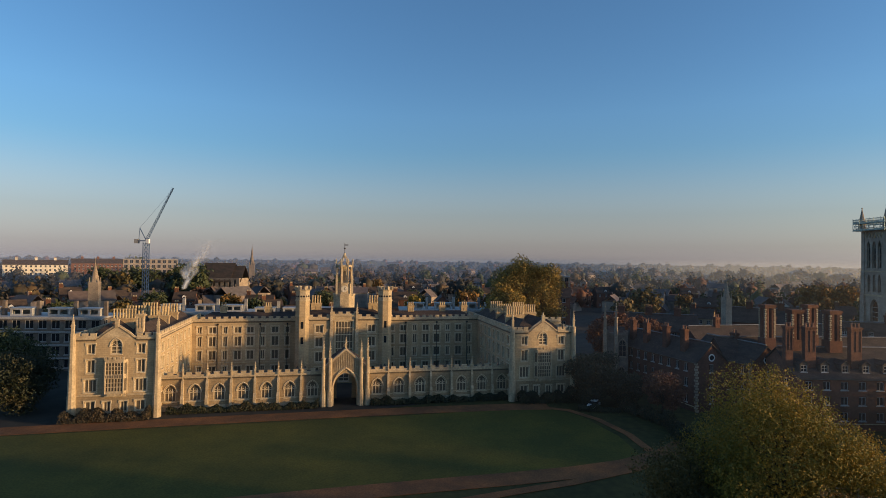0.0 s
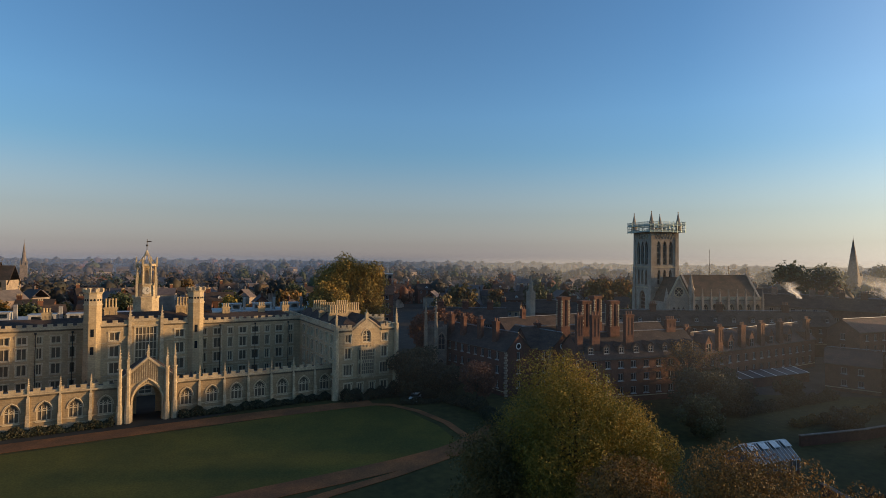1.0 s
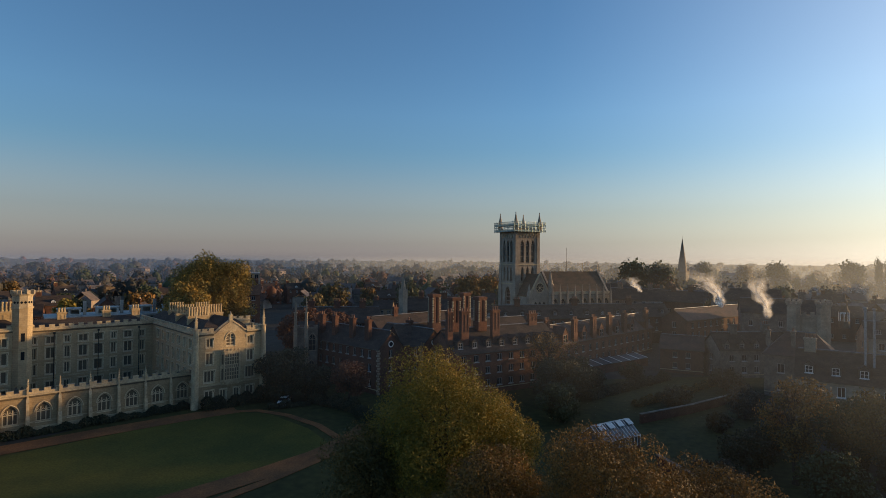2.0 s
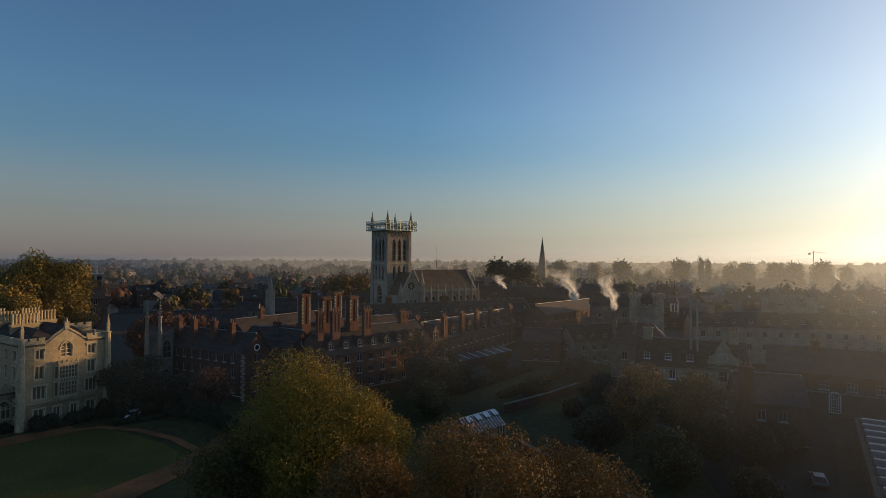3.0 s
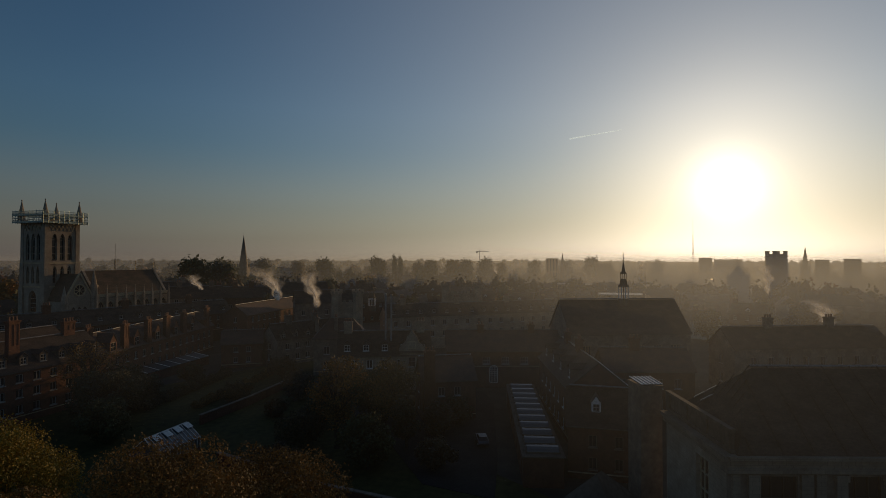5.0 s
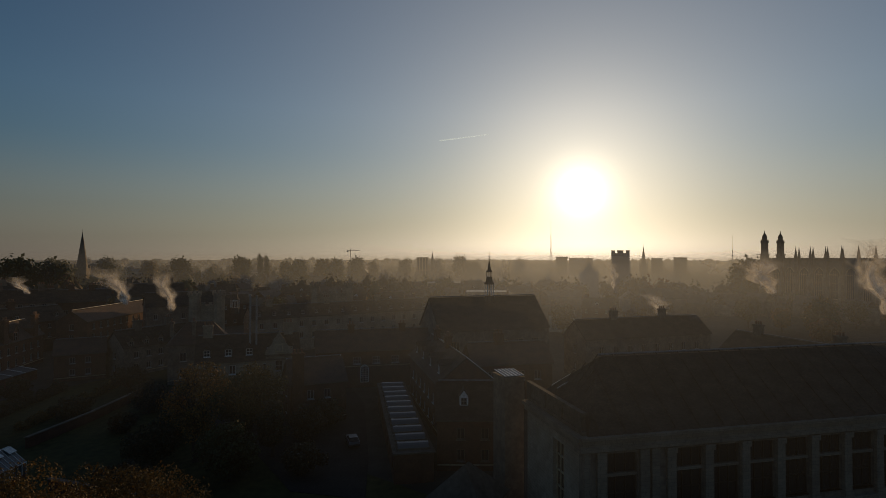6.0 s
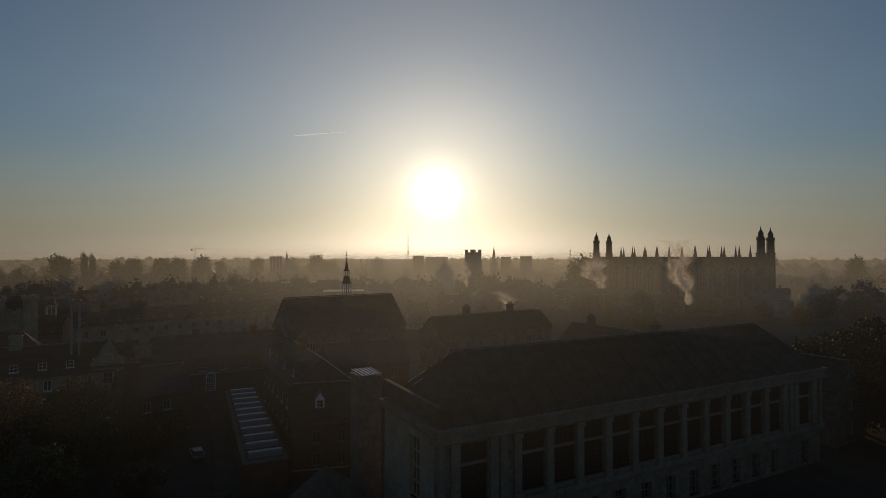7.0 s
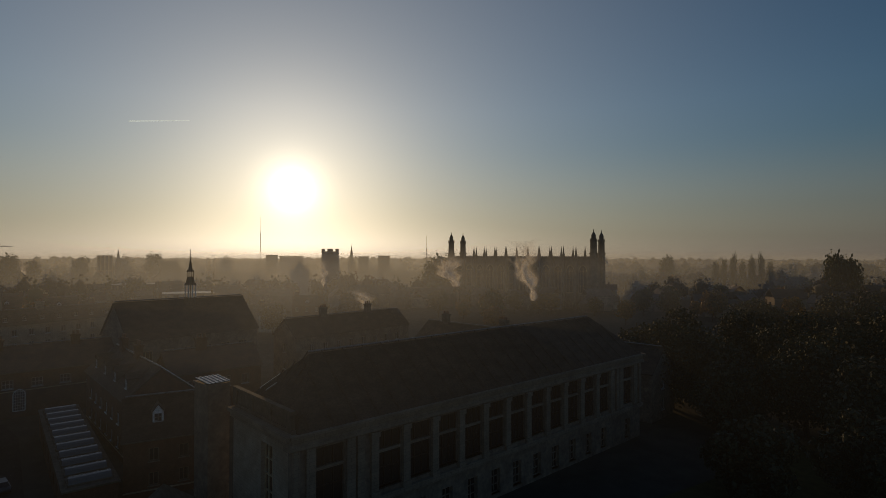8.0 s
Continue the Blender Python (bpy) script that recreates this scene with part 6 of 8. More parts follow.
def chapel():
    """The nave beside the tower: steep roof, buttressed bays, a transept gable with a rose."""
    turn = -9.0
    m = pose(139.4, 152.3, 0, 0, 0, turn)
    t = thing("chapel", m, "pale stone chapel with a steep tiled roof and buttresses", "chapel")
    L, d, eave, ridge = 26.2, 14.0, 17.2, 25.4
    n = 8
    bay = L / n
    specs = [dict(x=bay * (i + 0.5), z=7.0, w=2.3, h=8.6, arch=2.2, lights=3, rows=2, frame=STONE_TRIM) for i in range(n)]
    windowed_wall(t, Matrix(), L, 0, eave, 0.8, specs, STONE_PALE)
    bm = bmesh.new()
    roof_ridged(bm, 0, L, 0.2, d, eave, ridge, 0, 0, over=0.2)
    part("roof", bm, MOSSY_TILE, t)
    bm = bmesh.new()
    box(bm, 0, L, -0.25, 0.2, eave - 0.1, eave + 0.9)
    part("parapet", bm, STONE_TRIM, t)
    for i in range(n + 1):
        x = bay * i
        bm = bmesh.new()
        box(bm, x - 0.45, x + 0.45, -2.2, -0.01, 0, 10)
        solid(bm, [(x - 0.45, -2.2, 10), (x - 0.45, -0.01, 10), (x - 0.45, -0.01, 14.5), (x - 0.45, -1.0, 12.0)], (0.9, 0, 0))
        pinnacle(bm, x, -0.6, 13.5, 20.6, 0.45, 0.5)
        part("buttress", bm, STONE_PALE, t)
    bm = bmesh.new()
    solid(bm, [(L - 0.8, 0, eave), (L - 0.8, d, eave), (L - 0.8, d / 2, ridge + 0.6)], (0.8, 0, 0))
    box(bm, L - 0.8, L, 0.81, d, 0, eave)
    box(bm, 0, 0.8, 0.81, d, 0, eave)
    box(bm, 0.81, L - 0.81, d - 0.8, d, 0, eave)
    solid(bm, [(0, 0, eave), (0, d, eave), (0, d / 2, ridge)], (0.8, 0, 0))
    part("end_wall", bm, STONE_PALE, t)
    bm = bmesh.new()
    tube(bm, (L - 0.4, d / 2, ridge + 0.4), (L - 0.4, d / 2, ridge + 2.6), 0.09, 5)
    tube(bm, (L - 1.0, d / 2, ridge + 1.9), (L + 0.2, d / 2, ridge + 1.9), 0.08, 5)
    part("cross", bm, IRON, t)
    bm = bmesh.new()
    tube(bm, (L - 7.5, d / 2, ridge - 0.2), (L - 7.5, d / 2, ridge + 3.2), 0.12, 5)
    for k in range(5):
        tube(bm, (L - 7.5, d / 2, ridge + 1 + k * 0.4), (L - 7.5 + 0.9 * math.cos(k * 1.9), d / 2 + 0.9 * math.sin(k * 1.9), ridge + 1.3 + k * 0.4), 0.06, 4)
    part("weathervane", bm, IRON, t)
    # transept with rose window
    tr = thing("transept", pose(130.5, 154.5, 0, 0, 0, turn), "stone transept gable with a round rose window", "transept")
    w = 9.0
    bm = bmesh.new()
    solid(bm, [(0, 0, 0), (w, 0, 0), (w, 0, 16.6), (w / 2, 0, 24.6), (0, 0, 16.6)], (0, 0.8, 0))
    box(bm, 0, 0.8, 0.8, 9, 0, 16.6)
    box(bm, w - 0.8, w, 0.8, 9, 0, 16.6)
    part("wall", bm, STONE_PALE, tr)
    bm = bmesh.new()
    solid(bm, [(-0.3, 0.8, 16.5), (w / 2, 0.8, 24.6), (w + 0.3, 0.8, 16.5), (w + 0.3, 0.8, 16.3), (w / 2, 0.8, 24.3), (-0.3, 0.8, 16.3)], (0, 9.5, 0))
    part("roof", bm, MOSSY_TILE, tr)
    bm = bmesh.new()
    for k in range(24):
        a, b = k * math.tau / 24, (k + 1) * math.tau / 24
        tube(bm, (w / 2 + 1.7 * math.cos(a), -0.06, 19.6 + 1.7 * math.sin(a)), (w / 2 + 1.7 * math.cos(b), -0.06, 19.6 + 1.7 * math.sin(b)), 0.2, 5)
    for k in range(8):
        a = k * math.pi / 4
        tube(bm, (w / 2, -0.06, 19.6), (w / 2 + 1.7 * math.cos(a), -0.06, 19.6 + 1.7 * math.sin(a)), 0.1, 4)
    rose = part("rose_window", bm, STONE_TRIM, tr)
    bm = bmesh.new()
    tube(bm, (w / 2, -0.03, 19.6), (w / 2, -0.01, 19.6), 1.65, 24)
    part("pane", bm, GLASS, rose)
    bm = bmesh.new()
    lancets(bm, w / 2, 6.5, 1.3, 8.0, 3, -0.02)
    part("lancet_window", bm, GLASS, tr)
    for s in (-1, 1):
        bm = bmesh.new()
        tube(bm, (w / 2 + s * (w / 2 + 0.1), -0.1, 16.5), (w / 2, -0.1, 24.9), 0.28, 4)
        part("coping", bm, STONE_TRIM, tr)
    for x, z1 in ((0, 21.0), (w, 26.0)):
        bm = bmesh.new()
        frustum(bm, x, 0, 0, z1 - 5.5, 1.1, 1.0, 8)
        frustum(bm, x, 0, z1 - 5.5, z1 - 5.1, 1.25, 1.25, 8)
        frustum(bm, x, 0, z1 - 5.1, z1, 1.0, 0.05, 8)
        part("stair_turret", bm, STONE_PALE, tr)


chapel()


def far_chapel():
    """The long chapel on the skyline with its four corner towers and pinnacled buttresses."""
    a, b = Vector((313.7, -168.0, 0)), Vector((234.0, -215.0, 0))
    d = b - a
    L = d.length
    t = thing("great_chapel", Matrix.Translation(a) @ Matrix.Rotation(math.atan2(d.y, d.x), 4, "Z"), "vast gothic chapel in silhouette with corner towers and pinnacles", "chapel")
    n, D, top = 12, 15.0, 28.6
    bay = (L - 5) / n
    specs = [dict(x=2.5 + bay * (i + 0.5), z=9.0, w=4.4, h=15.5, arch=3.6, lights=5, rows=3) for i in range(n)]
    windowed_wall(t, Matrix(), L, 0, top, 1.0, specs, STONE_DARK)
    bm = bmesh.new()
    box(bm, 0, L, D - 1, D, 0, top)
    box(bm, 0, 1.0, 1.01, D - 1.01, 0, top)
    box(bm, L - 1, L, 1.01, D - 1.01, 0, top)
    part("back_wall", bm, STONE_DARK, t)
    bm = bmesh.new()
    battlement(bm, L, top, y=0.01, h=0.9, merlon=0.8, gap=0.5)
    part("parapet", bm, STONE_DARK, t)
    bm = bmesh.new()
    roof_ridged(bm, 1, L - 1, 1, D - 1, top - 1.0, top + 0.9, 0, 0, over=0.0)
    part("roof", bm, LEAD, t)
    for i in range(1, n):
        x = 2.5 + bay * i
        for y, s in ((0, -1), (D, 1)):
            bm = bmesh.new()
            y0, y1 = sorted((y + s * 3.2, y + s * 0.01))
            box(bm, x - 0.75, x + 0.75, y0, y1, 0, 20)
            y0, y1 = sorted((y + s * 1.6, y + s * 0.01))
            box(bm, x - 0.65, x + 0.65, y0, y1, 20.002, 28.0)
            pinnacle(bm, x, y + s * 0.7, 28.0, 35.6, 0.8, 0.72)
            part("buttress", bm, STONE_DARK, t)
    for x in (0, L):
        for y in (0, D):
            bm = bmesh.new()
            frustum(bm, x, y, 0, 31, 2.3, 2.2, 8)
            frustum(bm, x, y, 31, 31.6, 2.5, 2.5, 8)
            frustum(bm, x, y, 31.6, 38.0, 1.9, 1.8, 8)
            frustum(bm, x, y, 38.0, 38.6, 2.1, 2.1, 8)
            for k in range(8):
                an = k * math.pi / 4 + math.pi / 8
                frustum(bm, x + 1.8 * math.cos(an), y + 1.8 * math.sin(an), 38.6, 40.0, 0.25, 0.03, 4)
            frustum(bm, x, y, 38.6, 41.0, 1.3, 1.25, 8)
            frustum(bm, x, y, 41.0, 42.0, 1.4, 1.0, 8)
            frustum(bm, x, y, 42.0, 43.2, 1.0, 0.35, 8)
            frustum(bm, x, y, 43.2, 44.8, 0.35, 0.1, 8)
            part("corner_tower", bm, STONE_DARK, t)
    return t


far_chapel()


def polar(az, d):
    return d * math.sin(radians(az)), d * math.cos(radians(az))


def church_tower(az, d, top, w, turn=20, label="square stone church tower with corner turrets on the skyline"):
    x, y = polar(az, d)
    t = thing("church_tower", pose(x, y, 0, 0, 0, turn), label, "church tower")
    bm = bmesh.new()
    box(bm, -w / 2, w / 2, -w / 2, w / 2, 0, top - 2.6)
    part("shaft", bm, STONE_DARK, t)
    for sx in (-1, 1):
        for sy in (-1, 1):
            bm = bmesh.new()
            frustum(bm, sx * w / 2, sy * w / 2, 0, top, w * 0.2, w * 0.18, 8)
            frustum(bm, sx * w / 2, sy * w / 2, top, top + 0.5, w * 0.21, w * 0.21, 8)
            part("turret", bm, STONE_DARK, t)
    for k in range(4):
        bm = bmesh.new()
        battlement(bm, w * 0.62, top - 2.6, x0=-w * 0.31, y=-w / 2, h=1.0, merlon=0.8, gap=0.7)
        part("parapet", bm, STONE_DARK, t, m=pose(0, 0, 0, 0, 0, 90 * k))
        bm = bmesh.new()
        lancets(bm, 0, top - 11, 1.6, 6.0, 2, -w / 2 - 0.04)
        part("belfry_opening", bm, GLASS, t, m=pose(0, 0, 0, 0, 0, 90 * k))


church_tower(105.75, 430, 34.4, 7.4)


def spire(az, d, top, half, tower, label="slender stone church spire rising above the roofs", mat=None):
    x, y = polar(az, d)
    t = thing("church_spire", pose(x, y, 0, 0, 0, 15), label, "church spire")
    mat = mat or STONE_DARK
    bm = bmesh.new()
    box(bm, -half, half, -half, half, 0, tower)
    part("tower", bm, mat, t)
    bm = bmesh.new()
    frustum(bm, 0, 0, tower, top, half * 0.95, 0.05, 8)
    for z in (0.25, 0.5, 0.72):
        zz = tower + (top - tower) * z
        frustum(bm, 0, 0, zz, zz + 0.4, half * (1 - z) + 0.08, half * (1 - z) + 0.05, 8)
    tube(bm, (0, 0, top - 0.3), (0, 0, top + 1.8), 0.08, 4)
    part("spire", bm, mat, t)
    for k in range(4):
        a = math.pi / 4 + k * math.pi / 2
        bm = bmesh.new()
        pinnacle(bm, half * 1.25 * math.cos(a), half * 1.25 * math.sin(a), tower - 3, tower + min(4.0, (top - tower) * 0.22), half * 0.2)
        part("pinnacle", bm, mat, t)


spire(54.75, 560, 51.0, 4.6, 20)
spire(86.83, 520, 34.5, 3.2, 17)
spire(107.9, 620, 41.5, 3.0, 22)
spire(-19.1, 520, 39.5, 2.2, 22, "thin church spire far behind the town")
spire(-32.2, 260, 27.0, 1.7, 19, "small stone church tower with a short spire", STONE_GREY)
spire(27.2, 195, 24.8, 1.1, 19, "small pale turret with a short spire on a roof", STONE_PALE)


def far_church(az, d, turn):
    x, y = polar(az, d)
    t = thing("parish_church", pose(x, y, 0, 0, 0, turn), "long stone church with a brown tiled roof in the town", "church")
    bm = bmesh.new()
    wall(bm, 24, 0, 17.5, 0.6, [(-10.6 + i * 3.2, -9.2 + i * 3.2, 12.5, 16.8, 15.8) for i in range(7)], x0=-12, y=-6)
    box(bm, -12, 12, 5.4, 6, 0, 17.5)
    box(bm, -12, -11.4, -5.39, 5.39, 0, 17.5)
    box(bm, 11.4, 12, -5.39, 5.39, 0, 17.5)
    part("wall", bm, STONE_GREY, t)
    bm = bmesh.new()
    roof_ridged(bm, -12, 6, -6, 6, 16.5, 26.0, 0, 0, over=0.6)
    part("roof", bm, MOSSY_TILE, t)
    bm = bmesh.new()
    roof_ridged(bm, 6.4, 12, -5, 5, 16.5, 24.5, 0, 0, over=0.6)
    part("chancel_roof", bm, MOSSY_TILE, t)


far_church(-21.5, 345, -8)


def crane():
    x, y = polar(-28.3, 300)
    t = thing("tower_crane", pose(x, y, 0, 0, 0, 0), "blue steel luffing tower crane over the town", "crane")
    w = 1.0
    bm = bmesh.new()
    for sx in (-w, w):
        for sy in (-w, w):
            tube(bm, (sx, sy, 0), (sx, sy, 36), 0.16, 4)
    for k in range(18):
        z = k * 2
        tube(bm, (-w, -w, z), (w, -w, z + 2), 0.1, 4)
        tube(bm, (w, w, z), (-w, w, z + 2), 0.1, 4)
        tube(bm, (-w, w, z), (-w, -w, z + 2), 0.1, 4)
        tube(bm, (w, -w, z), (w, w, z + 2), 0.1, 4)
    part("mast", bm, CRANE_BLUE, t)
    bm = bmesh.new()
    a, b = Vector((0.4, 0, 37)), Vector((11.6, 2, 62.5))
    side = Vector((0, 0.55, 0))
    up = Vector((-0.9, 0, 0.4))
    for o in (side, -side, up):
        tube(bm, a + o, b + o * 0.3, 0.1, 4)
    for k in range(16):
        p, q = a.lerp(b, k / 16), a.lerp(b, (k + 1) / 16)
        tube(bm, p + side, q + up, 0.06, 4)
        tube(bm, p + up, q - side, 0.06, 4)
        tube(bm, p - side, q + side, 0.06, 4)
    part("jib", bm, CRANE_BLUE, t)
    bm = bmesh.new()
    tube(bm, (0, 0, 37), (-3.2, 0, 43), 0.18, 4)
    tube(bm, (-3.2, 0, 43), (-3.6, 0, 37), 0.12, 4)
    tube(bm, (-4.5, 0, 36.8), (0, 0, 36.8), 0.3, 4)
    tube(bm, (-3.2, 0, 43), (11.0, 2, 61.5), 0.04, 4)
    part("a_frame", bm, CRANE_BLUE, t)
    bm = bmesh.new()
    box(bm, -5.4, -3.6, -0.8, 0.8, 35.6, 37.6)
    part("counterweight", bm, CONCRETE, t)
    bm = bmesh.new()
    box(bm, 0.6, 2.0, -1.6, -0.4, 35.6, 37.6)
    part("cab", bm, WHITE, t)


crane()


def far_crane(az, d, top, jib):
    x, y = polar(az, d)
    t = thing("tower_crane", pose(x, y, 0, 0, 0, -az), "distant tower crane on the hazy skyline", "crane")
    bm = bmesh.new()
    tube(bm, (0, 0, 0), (0, 0, top), 0.5, 4)
    part("mast", bm, IRON, t)
    bm = bmesh.new()
    tube(bm, (-jib * 0.35, 0, top - 3), (jib, 0, top - 3), 0.4, 4)
    tube(bm, (0, 0, top), (jib * 0.7, 0, top - 3), 0.15, 4)
    part("jib", bm, IRON, t)
    bm = bmesh.new()
    box(bm, -jib * 0.38, -jib * 0.22, -1, 1, top - 5.5, top - 3)
    part("counterweight", bm, CONCRETE, t)


far_crane(78.42, 900, 43, 15)


def mast(az, d, top):
    x, y = polar(az, d)
    t = thing("radio_mast", pose(x, y, 0), "thin lattice mast against the bright sky", "mast")
    bm = bmesh.new()
    for k in range(3):
        a = k * math.tau / 3
        tube(bm, (1.4 * math.cos(a), 1.4 * math.sin(a), 0), (0.2 * math.cos(a), 0.2 * math.sin(a), top * 0.75), 0.14, 4)
    for k in range(12):
        z = top * 0.75 * k / 12
        r = 1.4 - 1.2 * k / 12
        for j in range(3):
            a, b = j * math.tau / 3, (j + 1) * math.tau / 3
            tube(bm, (r * math.cos(a), r * math.sin(a), z), (r * math.cos(b), r * math.sin(b), z + top / 18), 0.09, 4)
    part("lattice", bm, IRON, t)
    bm = bmesh.new()
    tube(bm, (0, 0, top * 0.72), (0, 0, top), 0.12, 4)
    part("aerial", bm, IRON, t)


mast(99.0, 700, 76.0)
mast(115.6, 520, 48.0)
mast(43.9, 420, 38.5)


def gatehouse(az, d, w, top, label, turn=None):
    x, y = polar(az, d)
    t = thing("gatehouse", pose(x, y, 0, 0, 0, -az if turn is None else turn), label, "gatehouse")
    bm = bmesh.new()
    wall(bm, w, 0, top - 3, 0.8, [(-1.8, 1.8, 0, 6.0, 4.0), (-4.2, -2.8, 8.5, 11.0), (2.8, 4.2, 8.5, 11.0)], x0=-w / 2, y=-4)
    box(bm, -w / 2, w / 2, 3.2, 4, 0, top - 3)
    box(bm, -w / 2, -w / 2 + 0.8, -3.19, 3.19, 0, top - 3)
    box(bm, w / 2 - 0.8, w / 2, -3.19, 3.19, 0, top - 3)
    part("wall", bm, STONE_GREY, t)
    bm = bmesh.new()
    box(bm, -w / 2 + 0.8, w / 2 - 0.8, -3.2, 3.2, top - 4, top - 3.7)
    part("roof", bm, LEAD, t)
    bm = bmesh.new()
    battlement(bm, w, top - 3, x0=-w / 2, y=-4.0, h=1.2)
    part("parapet", bm, STONE_GREY, t)
    for sx in (-1, 1):
        for y0 in (-4, 4):
            bm = bmesh.new()
            frustum(bm, sx * w / 2, y0, 0, top, 1.7, 1.6, 8)
            frustum(bm, sx * w / 2, y0, top, top + 0.4, 1.85, 1.85, 8)
            for k in range(8):
                a = k * math.pi / 4
                frustum(bm, sx * w / 2 + 1.5 * math.cos(a), y0 + 1.5 * math.sin(a), top + 0.4, top + 1.1, 0.4, 0.4, 4, a)
            part("turret", bm, STONE_GREY, t)


gatehouse(76.6, 208, 12.0, 19.4, "stone gatehouse with four octagonal turrets")
gatehouse(64.8, 176, 6.5, 18.6, "small square stone gate tower with turrets")
fleche(*polar(67.3, 178), 14.0, 24.0, "clock_cupola")



def library_bay():
    """The stone end bay beside the river, battlemented, with two crocketed pinnacles."""
    t = thing("stone_end_bay", pose(38.6, 131.0, 0, 0, 0, -16.0), "weathered stone end bay with traceried window and pinnacles", "bay")
    specs = [dict(x=3.95, z=7.6, w=1.7, h=4.0, arch=1.4, lights=2, rows=2, frame=STONE_GREY), dict(x=1.4, z=1.2, w=1.5, h=4.0, arch=1.2, lights=2, rows=2, frame=STONE_GREY), dict(x=3.8, z=1.2, w=1.5, h=4.0, arch=1.2, lights=2, rows=2, frame=STONE_GREY)]
    windowed_wall(t, Matrix(), 5.2, 0, 12.8, 0.6, specs, STONE_DARK)
    bm = bmesh.new()
    box(bm, 0, 0.6, 0.61, 8, 0, 12.8)
    box(bm, 4.6, 5.2, 0.61, 8, 0, 12.8)
    part("side_wall", bm, STONE_DARK, t)
    bm = bmesh.new()
    battlement(bm, 5.2, 12.8, y=0.01)
    part("parapet", bm, STONE_DARK, t)
    bm = bmesh.new()
    roof_ridged(bm, 0.6, 4.6, 0.7, 8.0, 12.7, 14.2, 0, 0, over=0.0)
    part("roof", bm, SLATE, t)
    for x in (0, 2.5):
        bm = bmesh.new()
        frustum(bm, x, 0, 0, 7.0, 0.75, 0.62, 8)
        frustum(bm, x, 0, 7.0, 13.6, 0.55, 0.48, 8)
        frustum(bm, x, 0, 13.6, 16.6, 0.4, 0.36, 8)
        frustum(bm, x, 0, 16.6, 16.85, 0.55, 0.55, 8)
        pinnacle(bm, x, 0, 16.85, 20.6, 0.3, 0.8)
        part("pinnacle_turret", bm, STONE_GREY, t)


library_bay()
# ------------------------------------------------------------ trees and hedges
def mesh_from(name, verts, faces, mat):
    me = bpy.data.meshes.new(name)
    verts, faces = np.asarray(verts, dtype=np.float32), np.asarray(faces, dtype=np.int32)
    me.vertices.add(len(verts))
    me.vertices.foreach_set("co", verts.ravel())
    k = faces.shape[1]
    me.loops.add(faces.size)
    me.loops.foreach_set("vertex_index", faces.ravel())
    me.polygons.add(len(faces))
    me.polygons.foreach_set("loop_start", np.arange(0, faces.size, k, dtype=np.int32))
    me.update(calc_edges=True)
    me.materials.append(mat)
    return me


def leaf_quads(rng, pts, out, size):
    """A small bent diamond at every point, turned at random but leaning outwards."""
    n = len(pts)
    nrm = out + rng.normal(0, 0.75, (n, 3))
    nrm /= np.linalg.norm(nrm, axis=1, keepdims=True) + 1e-6
    u = np.cross(nrm, rng.normal(0, 1, (n, 3)))
    u /= np.linalg.norm(u, axis=1, keepdims=True) + 1e-6
    v = np.cross(nrm, u)
    s = size * rng.uniform(0.6, 1.35, (n, 1))
    verts = np.stack([pts + u * s, pts + v * s * 0.6, pts - u * s, pts - v * s * 0.6], axis=1).reshape(-1, 3)
    faces = np.arange(4 * n).reshape(n, 4)
    return verts, faces


def crown_points(rng, h0, h1, r, lobes, count, fill=0.35, tall=1.0, lobe=(0.20, 0.40)):
    """Points and outward ways over a crown made of many uneven lobes."""
    zc, rz = (h0 + h1) / 2, (h1 - h0) / 2
    cen, rad = [], []
    for i in range(lobes):
        a = i * 2.399963 + rng.uniform(-0.3, 0.3)
        f = 1 - 2 * (i + 0.5) / lobes
        q = math.sqrt(1 - f * f)
        k = rng.uniform(0.42, 0.86)
        cen.append((r * k * q * math.cos(a), r * k * q * math.sin(a), zc + rz * f * rng.uniform(0.52, 0.84) * tall))
        rad.append(min(r, rz) * rng.uniform(*lobe))
    cen, rad = np.array(cen), np.array(rad)
    pick = rng.choice(lobes, count, p=rad ** 2 / (rad ** 2).sum())
    way = rng.normal(0, 1, (count, 3))
    way /= np.linalg.norm(way, axis=1, keepdims=True)
    depth = np.where(rng.random(count) < fill, rng.uniform(0.35, 0.9, count), rng.uniform(0.86, 1.08, count))
    # small clumps on each lobe
    lump = 1 + 0.16 * np.sin(way[:, 0] * 7 + pick) * np.sin(way[:, 1] * 8 + pick * 2) + 0.1 * np.sin(way[:, 2] * 11 + pick * 3)
    pts = cen[pick] + way * (rad[pick] * depth * lump)[:, None] * np.array([1.15, 1.15, 1.0])
    return pts, way, cen


